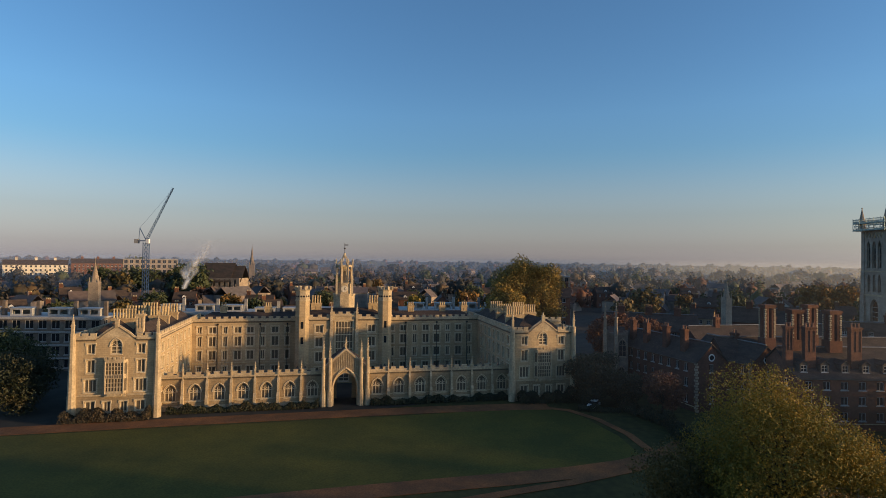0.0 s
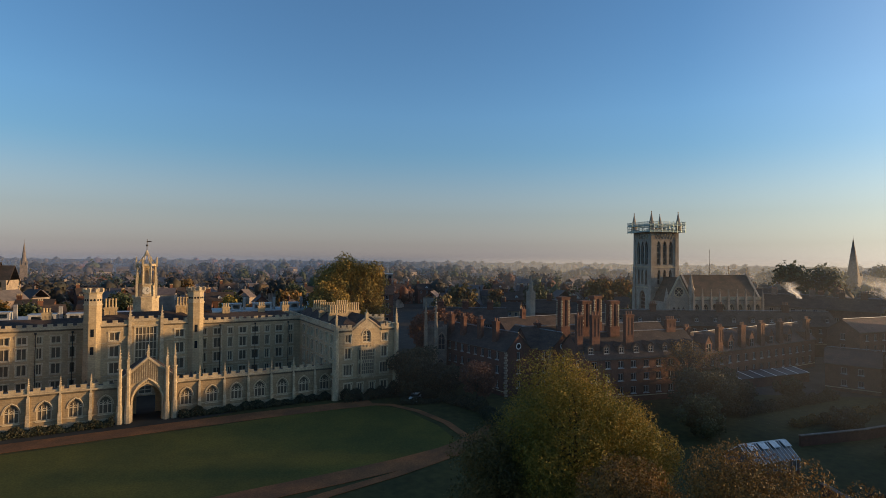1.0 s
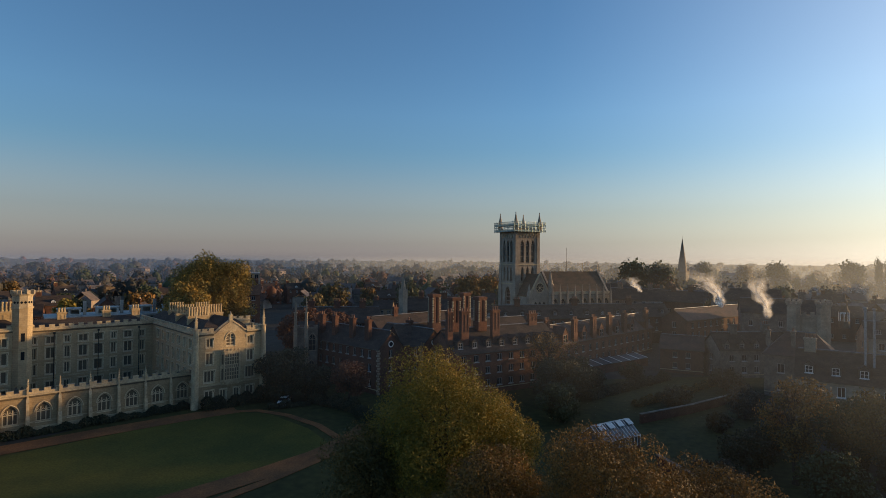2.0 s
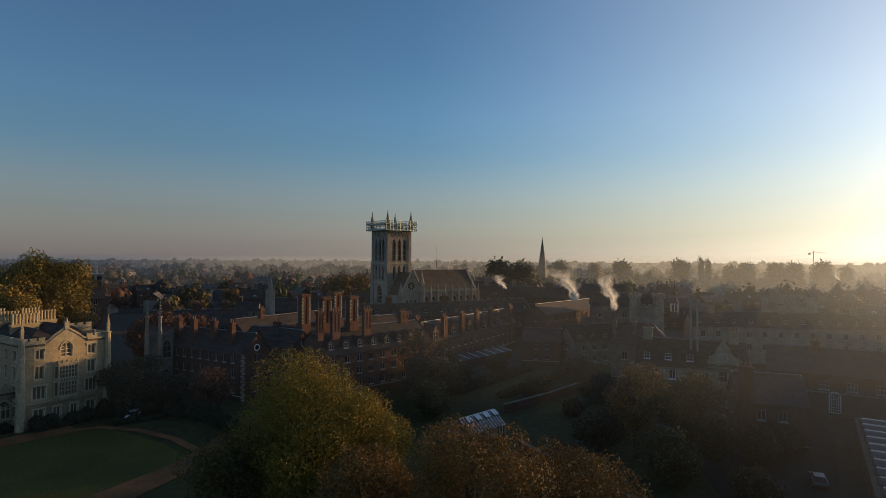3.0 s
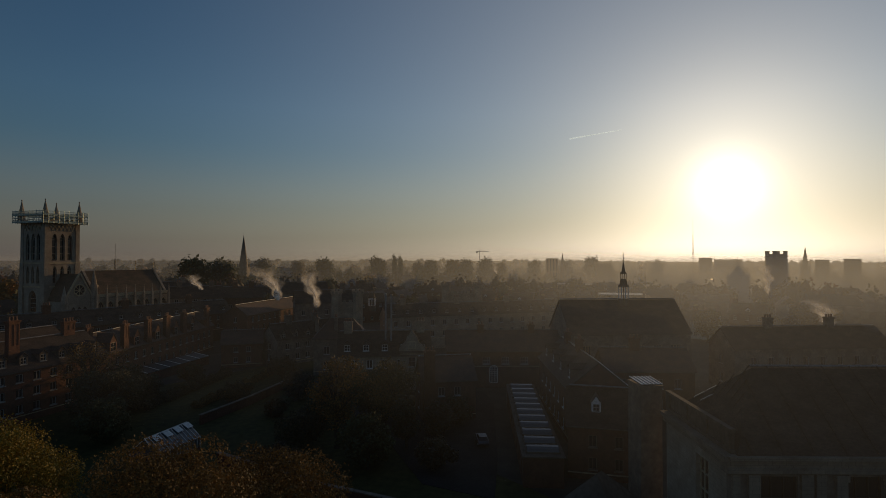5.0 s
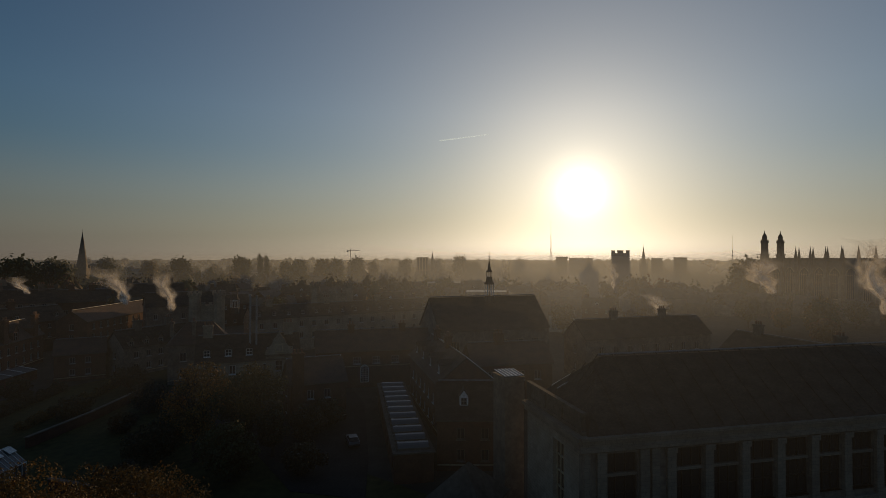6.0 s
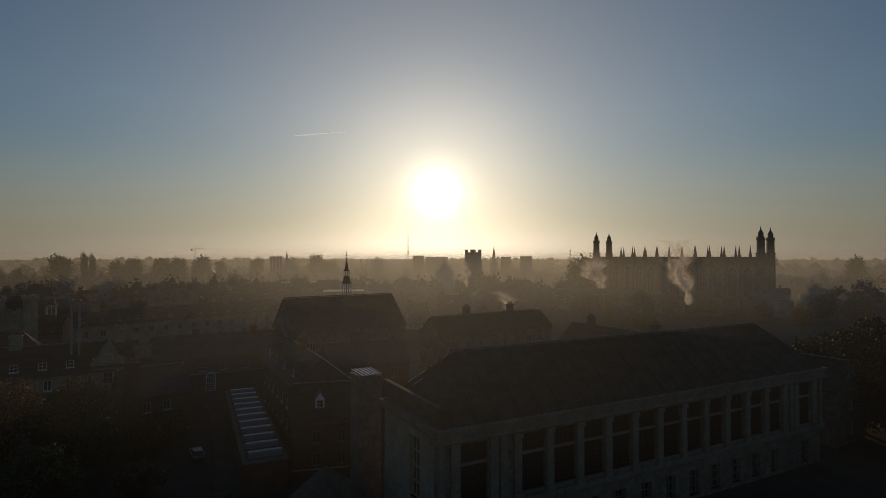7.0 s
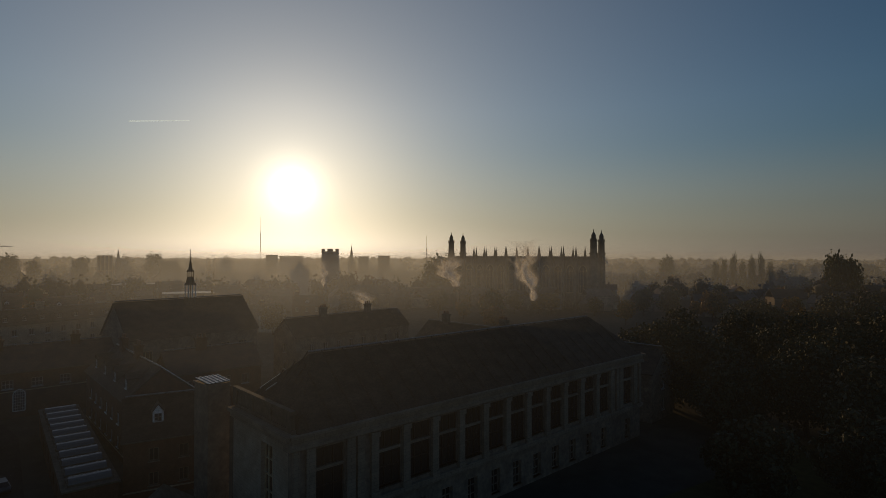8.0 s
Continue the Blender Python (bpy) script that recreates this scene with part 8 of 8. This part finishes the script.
# streets: az from, az to, distance, row direction against the view
STREETS = [(-39, -16, 235, 5), (-40, -14, 275, -10), (-38, -4, 320, 8), (-16, 6, 225, -6), (-12, 20, 280, 4), (-8, 24, 340, 12), (16, 34, 235, -8), (22, 40, 285, 6), (26, 50, 345, -5), (44, 66, 300, 8), (48, 74, 345, -6), (66, 84, 255, 10), (78, 100, 265, -8), (64, 104, 330, 5), (94, 118, 235, -10), (100, 118, 300, 6), (134, 152, 250, 10), (86, 116, 385, 8)]
rnd = random.Random(5)
used = set()
for a0, a1, d, skew in STREETS:
    az = a0
    while az < a1:
        if len(used) > 97:
            break
        if 13.5 < az < 18.5 and d < 290:
            az = 18.6
        dist = d + rnd.uniform(-7, 7) + (az - a0) * skew * 0.08
        x, y = polar(az, dist)
        k = rnd.randrange(len(KINDS))
        m = pose(x, y, 0, 0, 0, -az + skew + rnd.choice((0, 0, 0, 90)) + rnd.uniform(-5, 5))
        src = KINDS[k]
        if k not in {u[0] for u in used}:
            src.matrix_world = m
        else:
            copy_thing(src, m)
        used.add((k, round(az, 3), round(d)))
        az += math.degrees(rnd.uniform(12, 30) / dist)


def far_roofs():
    """The roofs of the outer town, too far and too many to tell apart."""
    a = random.Random(9)
    walls, roofs = bmesh.new(), bmesh.new()
    for i in range(1300):
        az, d = a.uniform(-44, 158), 300 * (4.2 ** a.random())
        x, y = polar(az, d)
        w, dd, e = a.uniform(7, 20), a.uniform(6, 10), a.uniform(4.5, 10)
        rot = Matrix.Translation((x, y, 0)) @ Matrix.Rotation(a.uniform(0, math.pi), 4, "Z")
        n0 = len(walls.verts)
        box(walls, -w / 2, w / 2, -dd / 2, dd / 2, 0, e)
        walls.verts.ensure_lookup_table()
        for v in walls.verts[n0:]:
            v.co = rot @ v.co
        n0 = len(roofs.verts)
        roof_ridged(roofs, -w / 2, w / 2, -dd / 2, dd / 2, e, e + dd * 0.42, 0, 0, over=0.3)
        box(roofs, -0.5, 0.5, -0.3, 0.3, e + dd * 0.3, e + dd * 0.42 + 1.4)
        roofs.verts.ensure_lookup_table()
        for v in roofs.verts[n0:]:
            v.co = rot @ v.co
    t = thing("outer_town", Matrix(), "countless roofs and walls of the distant town in haze", "town", kind="stuff")
    FAR_WALL = material("far_town_walls", (0.30, 0.24, 0.18), (0.18, 0.13, 0.10), island=0.6, scale=0.1, fine=0.5)
    FAR_ROOF = material("far_town_roofs", (0.12, 0.085, 0.07), (0.07, 0.06, 0.055), island=0.5, scale=0.1, fine=0.5)
    tagged(part("walls", walls, FAR_WALL, t), kind="stuff")
    tagged(part("roofs", roofs, FAR_ROOF, t), kind="stuff")


far_roofs()

# trees about the town: a few kinds, copied
TOWN_TREES = []
for i, (mat, h, r, lab) in enumerate(((LEAF_OLIVE, 13, 5.5, "olive autumn tree among the town roofs"), (LEAF_RUST, 14, 6, "rusty autumn tree among the town roofs"), (LEAF_GREEN, 15, 6, "dark green tree among the town roofs"), (LEAF_GOLD, 12, 5, "yellowing tree among the town roofs"), (LEAF_RED, 11, 5, "red-brown tree among the town roofs"))):
    TOWN_TREES.append(tree(*polar(-30 + 9 * i, 245 + 8 * i), h, r, mat, lab, 100 + i, leaves=1250, leaf=0.68, lobes=26, base=0.18, group="trees of the town", limbs=8))
rnd = random.Random(11)
for i in range(145):
    az = rnd.uniform(-42, 156)
    d = rnd.choice((rnd.uniform(215, 330), rnd.uniform(330, 520)))
    if 112 < az < 136 and d > 290:
        continue
    x, y = polar(az, d)
    s = rnd.uniform(0.6, 1.15)
    src = TOWN_TREES[rnd.choice((0, 1, 1, 2, 2, 2, 4))]
    c = copy_thing(src, pose(x, y, 0.0, 0, 0, rnd.uniform(0, 360)) @ Matrix.Diagonal((s, s, s * rnd.uniform(0.85, 1.15), 1)))
for az, d, s, k in ((-31.5, 400, 1.5, 2), (-30.2, 395, 1.45, 0), (-29, 400, 1.5, 2), (-27.8, 398, 1.45, 2), (-26.6, 402, 1.5, 0), (-25.4, 396, 1.5, 2), (-24.5, 330, 1.75, 2), (-28.8, 480, 1.9, 2), (117.0, 400, 2.0, 2), (119.5, 420, 1.9, 2), (147.5, 190, 1.1, 2), (151, 185, 1.15, 1), (155, 180, 1.15, 2), (34.0, 300, 1.5, 1), (36.0, 305, 1.5, 1), (20, 260, 1.4, 0), (50.5, 420, 2.0, 2), (53, 430, 1.9, 2), (73.0, 470, 1.6, 2), (76.8, 480, 1.6, 2), (91, 520, 1.7, 2), (120.5, 400, 1.6, 2), (122, 420, 1.5, 0)):
    copy_thing(TOWN_TREES[k], pose(*polar(az, d), 0, 0, 0, az * 7) @ Matrix.Diagonal((s, s, s, 1)))


# a row of slim dark trees on the skyline
for i in range(9):
    copy_thing(TOWN_TREES[2], pose(*polar(143.6 + i * 0.5 + 0.2 * (i % 3), 455), 0, 0, 0, i * 47) @ Matrix.Diagonal((0.38, 0.38, 1.75 + 0.12 * (i % 4), 1)))
# tall trees and blocks that stand out on the skyline under the sun
for az, d, s, sz, k in ((67.9, 620, 1.9, 2.05, 2), (69.6, 600, 0.55, 2.2, 2), (70.2, 600, 0.5, 2.1, 2), (72.0, 640, 1.5, 1.9, 0), (73.4, 660, 1.5, 1.85, 2), (75.6, 620, 1.8, 2.05, 1), (77.0, 650, 1.4, 1.9, 2), (79.0, 640, 1.7, 2.0, 2), (80.6, 650, 1.6, 1.9, 0), (84.0, 640, 1.4, 1.85, 2), (87.4, 650, 1.5, 1.9, 2), (89.7, 600, 1.6, 2.1, 2), (96.0, 640, 1.3, 1.9, 2), (62.5, 620, 1.7, 1.95, 2), (60.0, 650, 1.6, 1.95, 1), (56.5, 640, 1.5, 1.95, 2), (139.4, 560, 1.2, 2.0, 2), (152.8, 400, 1.1, 2.15, 2), (153.8, 405, 1.0, 1.98, 2)):
    copy_thing(TOWN_TREES[k], pose(*polar(az, d), 0, 0, 0, az * 11) @ Matrix.Diagonal((s, s, sz, 1)))
for az, d, L, h in ((85.2, 620, 13, 29.0), (99.5, 600, 12, 29.8), (100.8, 640, 26, 28.4), (108.6, 610, 11, 28.4), (110.6, 620, 13, 29.3)):
    modern_block(*polar(az, d), -az - 1, L, 12.0, h, 2, "distant flat-topped block in the morning haze", pent=False, mat=STONE_GREY, trim=STONE_GREY)
spire(102.7, 460, 29.4, 5.0, 22.5, "broad stone tower with a low pyramid roof among the town roofs")
# long low halls of the town with wet flat roofs
for az, d, L in ((88.3, 385, 36), (92.6, 460, 38), (92.4, 285, 22), (98.6, 520, 52)):
    modern_block(*polar(az - 2.0, d), -az + 2, L, 14.0, 11.6, 1, "long low town hall with a wet shining flat roof", pent=False, mat=STONE_GREY, trim=RIDGE)


def far_woods():
    """Belts of trees out to the horizon: closed, lumpy crowns with ragged edges."""
    ico = bmesh.new()
    bmesh.ops.create_icosphere(ico, subdivisions=1, radius=1.0)
    base, tris = np.array([v.co[:] for v in ico.verts]), np.array([[v.index for v in f.verts] for f in ico.faces])
    ico.free()
    for mat, near, far, seed in ((LEAF_WOOD, 380, 240, 1), (LEAF_FAR, 620, 1150, 2), (LEAF_RED, 130, 150, 3), (LEAF_GREEN, 240, 180, 4)):
        r = np.random.default_rng(seed)
        t = thing("far_wood", Matrix(), "hazy belts of trees reaching to the horizon", "woodland", kind="stuff")
        for k, d0, grow, leaves, leaf in ((near, 340, 2.9, 46, 1.0), (far, 950, 2.8, 8, 2.4)):
            tree_az, tree_d, tree_h = np.radians(r.uniform(-50, 165, k)), d0 * (grow ** r.random(k)), r.uniform(9, 19, k)
            # three uneven heads to a tree
            k *= 3
            h = np.repeat(tree_h * (1 + tree_d / 4500), 3) * np.where(np.arange(k) % 3 == 0, 1.0, r.uniform(0.55, 0.85, k))
            d = np.repeat(tree_d, 3) + r.normal(0, 2.5, k)
            az = np.repeat(tree_az, 3) + r.normal(0, 1, k) * 0.28 * h / d * np.where(np.arange(k) % 3 == 0, 0, 1)
            lump = 1 + 0.14 * r.normal(0, 1, (k, len(base), 1)).clip(-1.5, 1.5)
            wide = h * r.uniform(0.26, 0.42, k) * (1.0 if d0 < 900 else 1.5)
            size = np.stack([wide, wide, h * 0.5], 1)[:, None, :]
            mid = np.stack([d * np.sin(az), d * np.cos(az), h * 0.5], 1)[:, None, :]
            v = base[None] * lump * size * (0.66 if d0 < 900 else 0.82) + mid
            f = tris[None] + (np.arange(k) * len(base))[:, None, None]
            tagged(part("canopy", mesh_from("canopy", v.reshape(-1, 3), f.reshape(-1, 3), mat), None, t), kind="stuff")
            way = r.normal(0, 1, (k, leaves, 3))
            way /= np.linalg.norm(way, axis=2, keepdims=True)
            way[:, :, 2] = np.abs(way[:, :, 2]) * 1.2 - 0.25
            lobe = 0.9 + 0.22 * np.sin(way[:, :, :1] * 5 + az[:, None, None] * 40) * np.sin(way[:, :, 1:2] * 6)
            pts = (way * size * lobe + mid).reshape(-1, 3)
            tagged(part("leafage", mesh_from("leafage", *leaf_quads(r, pts, way.reshape(-1, 3), leaf), mat), None, t), kind="stuff")


far_woods()

# ------------------------------------------------------------ smoke, mist and the vapour trail
def airy(name, back_colour, front_colour, through_share, grain, stretch, lo, hi):
    """Drops or smoke hanging in clear air: lit from both sides, as thick as the sheet's own density and a drifting noise say."""
    m = bpy.data.materials.new(name)
    m.use_nodes = True
    n, l = m.node_tree.nodes, m.node_tree.links
    front, behind, clear = n.new("ShaderNodeBsdfDiffuse"), n.new("ShaderNodeBsdfTranslucent"), n.new("ShaderNodeBsdfTransparent")
    front.inputs["Color"].default_value, behind.inputs["Color"].default_value = (*front_colour, 1), (*back_colour, 1)
    lit, mix = n.new("ShaderNodeMixShader"), n.new("ShaderNodeMixShader")
    lit.inputs["Fac"].default_value = through_share
    l.new(front.outputs[0], lit.inputs[1])
    l.new(behind.outputs[0], lit.inputs[2])
    thick, geo, mp, nz, span, mul = n.new("ShaderNodeAttribute"), n.new("ShaderNodeNewGeometry"), n.new("ShaderNodeMapping"), n.new("ShaderNodeTexNoise"), n.new("ShaderNodeMapRange"), n.new("ShaderNodeMath")
    thick.attribute_name = "droplets"
    mp.inputs["Scale"].default_value = stretch
    nz.inputs["Scale"].default_value, nz.inputs["Detail"].default_value, nz.inputs["Distortion"].default_value = grain, 4, 0.6
    span.inputs["From Min"].default_value, span.inputs["From Max"].default_value = 0.3, 0.7
    span.inputs["To Min"].default_value, span.inputs["To Max"].default_value = lo, hi
    mul.operation, mul.use_clamp = "MULTIPLY", True
    l.new(geo.outputs["Position"], mp.inputs["Vector"])
    l.new(mp.outputs[0], nz.inputs["Vector"])
    l.new(nz.outputs["Fac"], span.inputs["Value"])
    l.new(thick.outputs["Fac"], mul.inputs[0])
    l.new(span.outputs[0], mul.inputs[1])
    l.new(mul.outputs[0], mix.inputs["Fac"])
    l.new(clear.outputs[0], mix.inputs[1])
    l.new(lit.outputs[0], mix.inputs[2])
    l.new(mix.outputs[0], n["Material Output"].inputs["Surface"])
    return m


def smoothstep(v, lo, hi):
    f = ((v - lo) / (hi - lo)).clip(0, 1)
    return f * f * (3 - 2 * f)


def airy_grid(name, verts, dens, mat):
    """A sheet over a grid of points (rows, columns, 3) with a density at each."""
    a, b = dens.shape
    i = (np.arange(a - 1)[:, None] * b + np.arange(b - 1)[None, :]).reshape(-1)
    me = mesh_from(name, verts.reshape(-1, 3), np.stack([i, i + 1, i + b + 1, i + b], 1), mat)
    me.polygons.foreach_set("use_smooth", [True] * len(me.polygons))
    me.attributes.new("droplets", "FLOAT", "POINT").data.foreach_set("value", dens.astype(np.float32).ravel())
    return me


SMOKE = airy("pale_chimney_smoke", (0.95, 0.92, 0.86), (0.94, 0.92, 0.88), 0.7, 0.36, (1, 1, 0.8), -0.15, 1.6)


def smoke(az, d, z0, z1, lean, width, seed, thick=0.85):
    """A billowing plume, dense at its foot and thinning upwards: three crossed drifting sheets; lean: metres it drifts to the right as seen."""
    x, y = polar(az, d)
    t = thing("smoke_plume", pose(x, y, z0), "pale smoke drifting up from a chimney", "smoke", "chimney smoke", kind="stuff")
    right = np.array([math.cos(radians(az)), -math.sin(radians(az)), 0])
    ahead = np.array([math.sin(radians(az)), math.cos(radians(az)), 0])
    f, e = np.linspace(0, 1, 25)[:, None], np.linspace(-1, 1, 13)[None, :]
    sway = lean * f ** 1.2 + 0.3 * width * np.sin(f * 8 + seed) * f
    half = width * (0.16 + 1.05 * f ** 0.8) * (0.85 + 0.22 * np.sin(f * 19 + seed))
    for k in range(3):
        turn = radians(60 * k + 20)
        bulge = 0.12 * width * np.sin(f * 11 + e * 3 + k)
        off = right * (math.cos(turn) * half * e)[..., None] + ahead * (math.sin(turn) * half * e + bulge)[..., None]
        pts = right * (sway + 0 * e)[..., None] + off + np.array([0, 0, 1.0]) * (f * (z1 - z0) + 0.25 * width * e * e * f)[..., None]
        dens = thick * (1 - e * e) ** 1.2 * (1 - 0.92 * f ** 1.4) * np.minimum(1, f * 14 + 0.25)
        tagged(part("smoke", airy_grid("smoke", pts, dens, SMOKE), None, t), kind="stuff")


smoke(126.6, 160, 17.0, 34, -4.5, 5.8, 1, 0.95)
smoke(118.7, 160, 20.8, 30.5, -6, 7.0, 2, 0.95)
smoke(109.8, 190, 9.8, 18, -4.5, 4.6, 3, 0.95)
smoke(105.1, 260, 15.0, 27, -0.5, 3.2, 4, 0.95)
smoke(58.1, 200, 14.8, 26, -6, 6.0, 5)
smoke(61.8, 190, 12.8, 25, -3, 4.6, 6)
smoke(51.0, 235, 17.0, 23, -5, 4.0, 7)
smoke(-25.1, 225, 17.5, 36, 8.5, 6.0, 8, 0.7)
smoke(80.2, 430, 17, 26, -3, 4.0, 9, 0.5)
smoke(133.9, 330, 25, 30, -2, 3, 10, 0.5)
smoke(137.0, 420, 24, 30, -5, 3, 11, 0.5)


VAPOUR = bpy.data.materials.new("ice_vapour")
VAPOUR.use_nodes = True
_v = VAPOUR.node_tree.nodes.new("ShaderNodeBsdfTranslucent")
_v.inputs["Color"].default_value = (0.3, 0.45, 0.55, 1)
_c, _a = VAPOUR.node_tree.nodes.new("ShaderNodeBsdfTransparent"), VAPOUR.node_tree.nodes.new("ShaderNodeAddShader")
_c.inputs["Color"].default_value = (0.8, 0.8, 0.8, 1)
VAPOUR.node_tree.links.new(_v.outputs[0], _a.inputs[0])
VAPOUR.node_tree.links.new(_c.outputs[0], _a.inputs[1])
VAPOUR.node_tree.links.new(_a.outputs[0], VAPOUR.node_tree.nodes["Material Output"].inputs["Surface"])


def vapour_trail():
    """A short aircraft trail high in the sky."""
    a, b = [Vector((math.sin(radians(az)) * math.cos(radians(el)), math.cos(radians(az)) * math.cos(radians(el)), math.sin(radians(el)))) * 2400 for az, el in ((87.55, 12.6), (92.6, 13.2))]
    bm = bmesh.new()
    side = (b - a).cross(a).normalized()
    rows = [[bm.verts.new(a.lerp(b, i / 12) + side * k * (1.0 + 0.15 * (12 - i))) for k in (-1, 1)] for i in range(13)]
    for p, q in zip(rows, rows[1:]):
        bm.faces.new((p[0], p[1], q[1], q[0]))
    tagged(part("vapour_trail", bm, VAPOUR), "thin bright aircraft vapour trail in the sky", "vapour trail", kind="stuff")


vapour_trail()


MIST = airy("morning_mist", (0.80, 0.85, 0.81), (0.58, 0.67, 1.0), 0.7, 0.012, (1, 1, 1), 0.88, 1.12)


def mist_bank(radius, foot, knee, top, profile):
    """A bank of morning mist, and nearest the eye an added glare veil, thinning with height, as thick along its length
    as the profile of (bearing, density) says.
    """
    bear, much = zip(*profile)
    az, z = np.linspace(bear[0], bear[-1], 120)[None, :], np.linspace(foot, top, 28)[:, None]
    dens = np.interp(az, bear, much) * (1 - smoothstep(z, knee, top)) * (smoothstep(z, foot, knee) if foot > 1 else 1.0)
    r = radius * (1 + 0.03 * np.sin(np.radians(az) * 7 + radius)) + 0 * z
    verts = np.stack([r * np.sin(np.radians(az)), r * np.cos(np.radians(az)), z + 0 * az], 2)
    tagged(part("morning_mist", airy_grid("morning_mist", verts, dens, MIST), None), "thin morning mist hanging over the town", "mist", kind="stuff")


# added veil close before the eye, lifting the blacks as lens glare does
mist_bank(18, 21, 28, 33, ((40, 0), (62, 0.012), (85, 0.045), (100, 0.06), (125, 0.028), (150, 0.02), (175, 0)))
mist_bank(84, 4, 16, 30, ((-8, 0), (18, 0.024), (44, 0.034), (58, 0.03), (68, 0.024), (85, 0.045), (100, 0.055), (125, 0.03), (145, 0)))
mist_bank(124, 6, 23, 33, ((-8, 0), (18, 0.008), (50, 0.01), (65, 0.012), (85, 0.035), (100, 0.06), (125, 0.03), (145, 0)))
mist_bank(168, 4, 21, 34, ((5, 0), (40, 0.01), (66, 0.025), (77, 0.06), (85, 0.16), (100, 0.28), (125, 0.15), (150, 0.04), (170, 0)))
mist_bank(250, 4, 26, 42, ((-60, 0), (50, 0.01), (75, 0.06), (100, 0.18), (112, 0.16), (135, 0.12), (150, 0.06), (165, 0)))
mist_bank(410, 0.1, 27, 41, ((-60, 0.09), (20, 0.08), (50, 0.05), (75, 0.2), (100, 0.37), (130, 0.22), (160, 0.15), (175, 0.1)))
mist_bank(640, 0.1, 26, 38, ((-75, 0.17), (40, 0.15), (70, 0.14), (100, 0.30), (140, 0.2), (170, 0.12)))
mist_bank(1150, 0.1, 24, 36, ((-75, 0.28), (40, 0.28), (70, 0.2), (100, 0.26), (140, 0.22), (170, 0.2)))
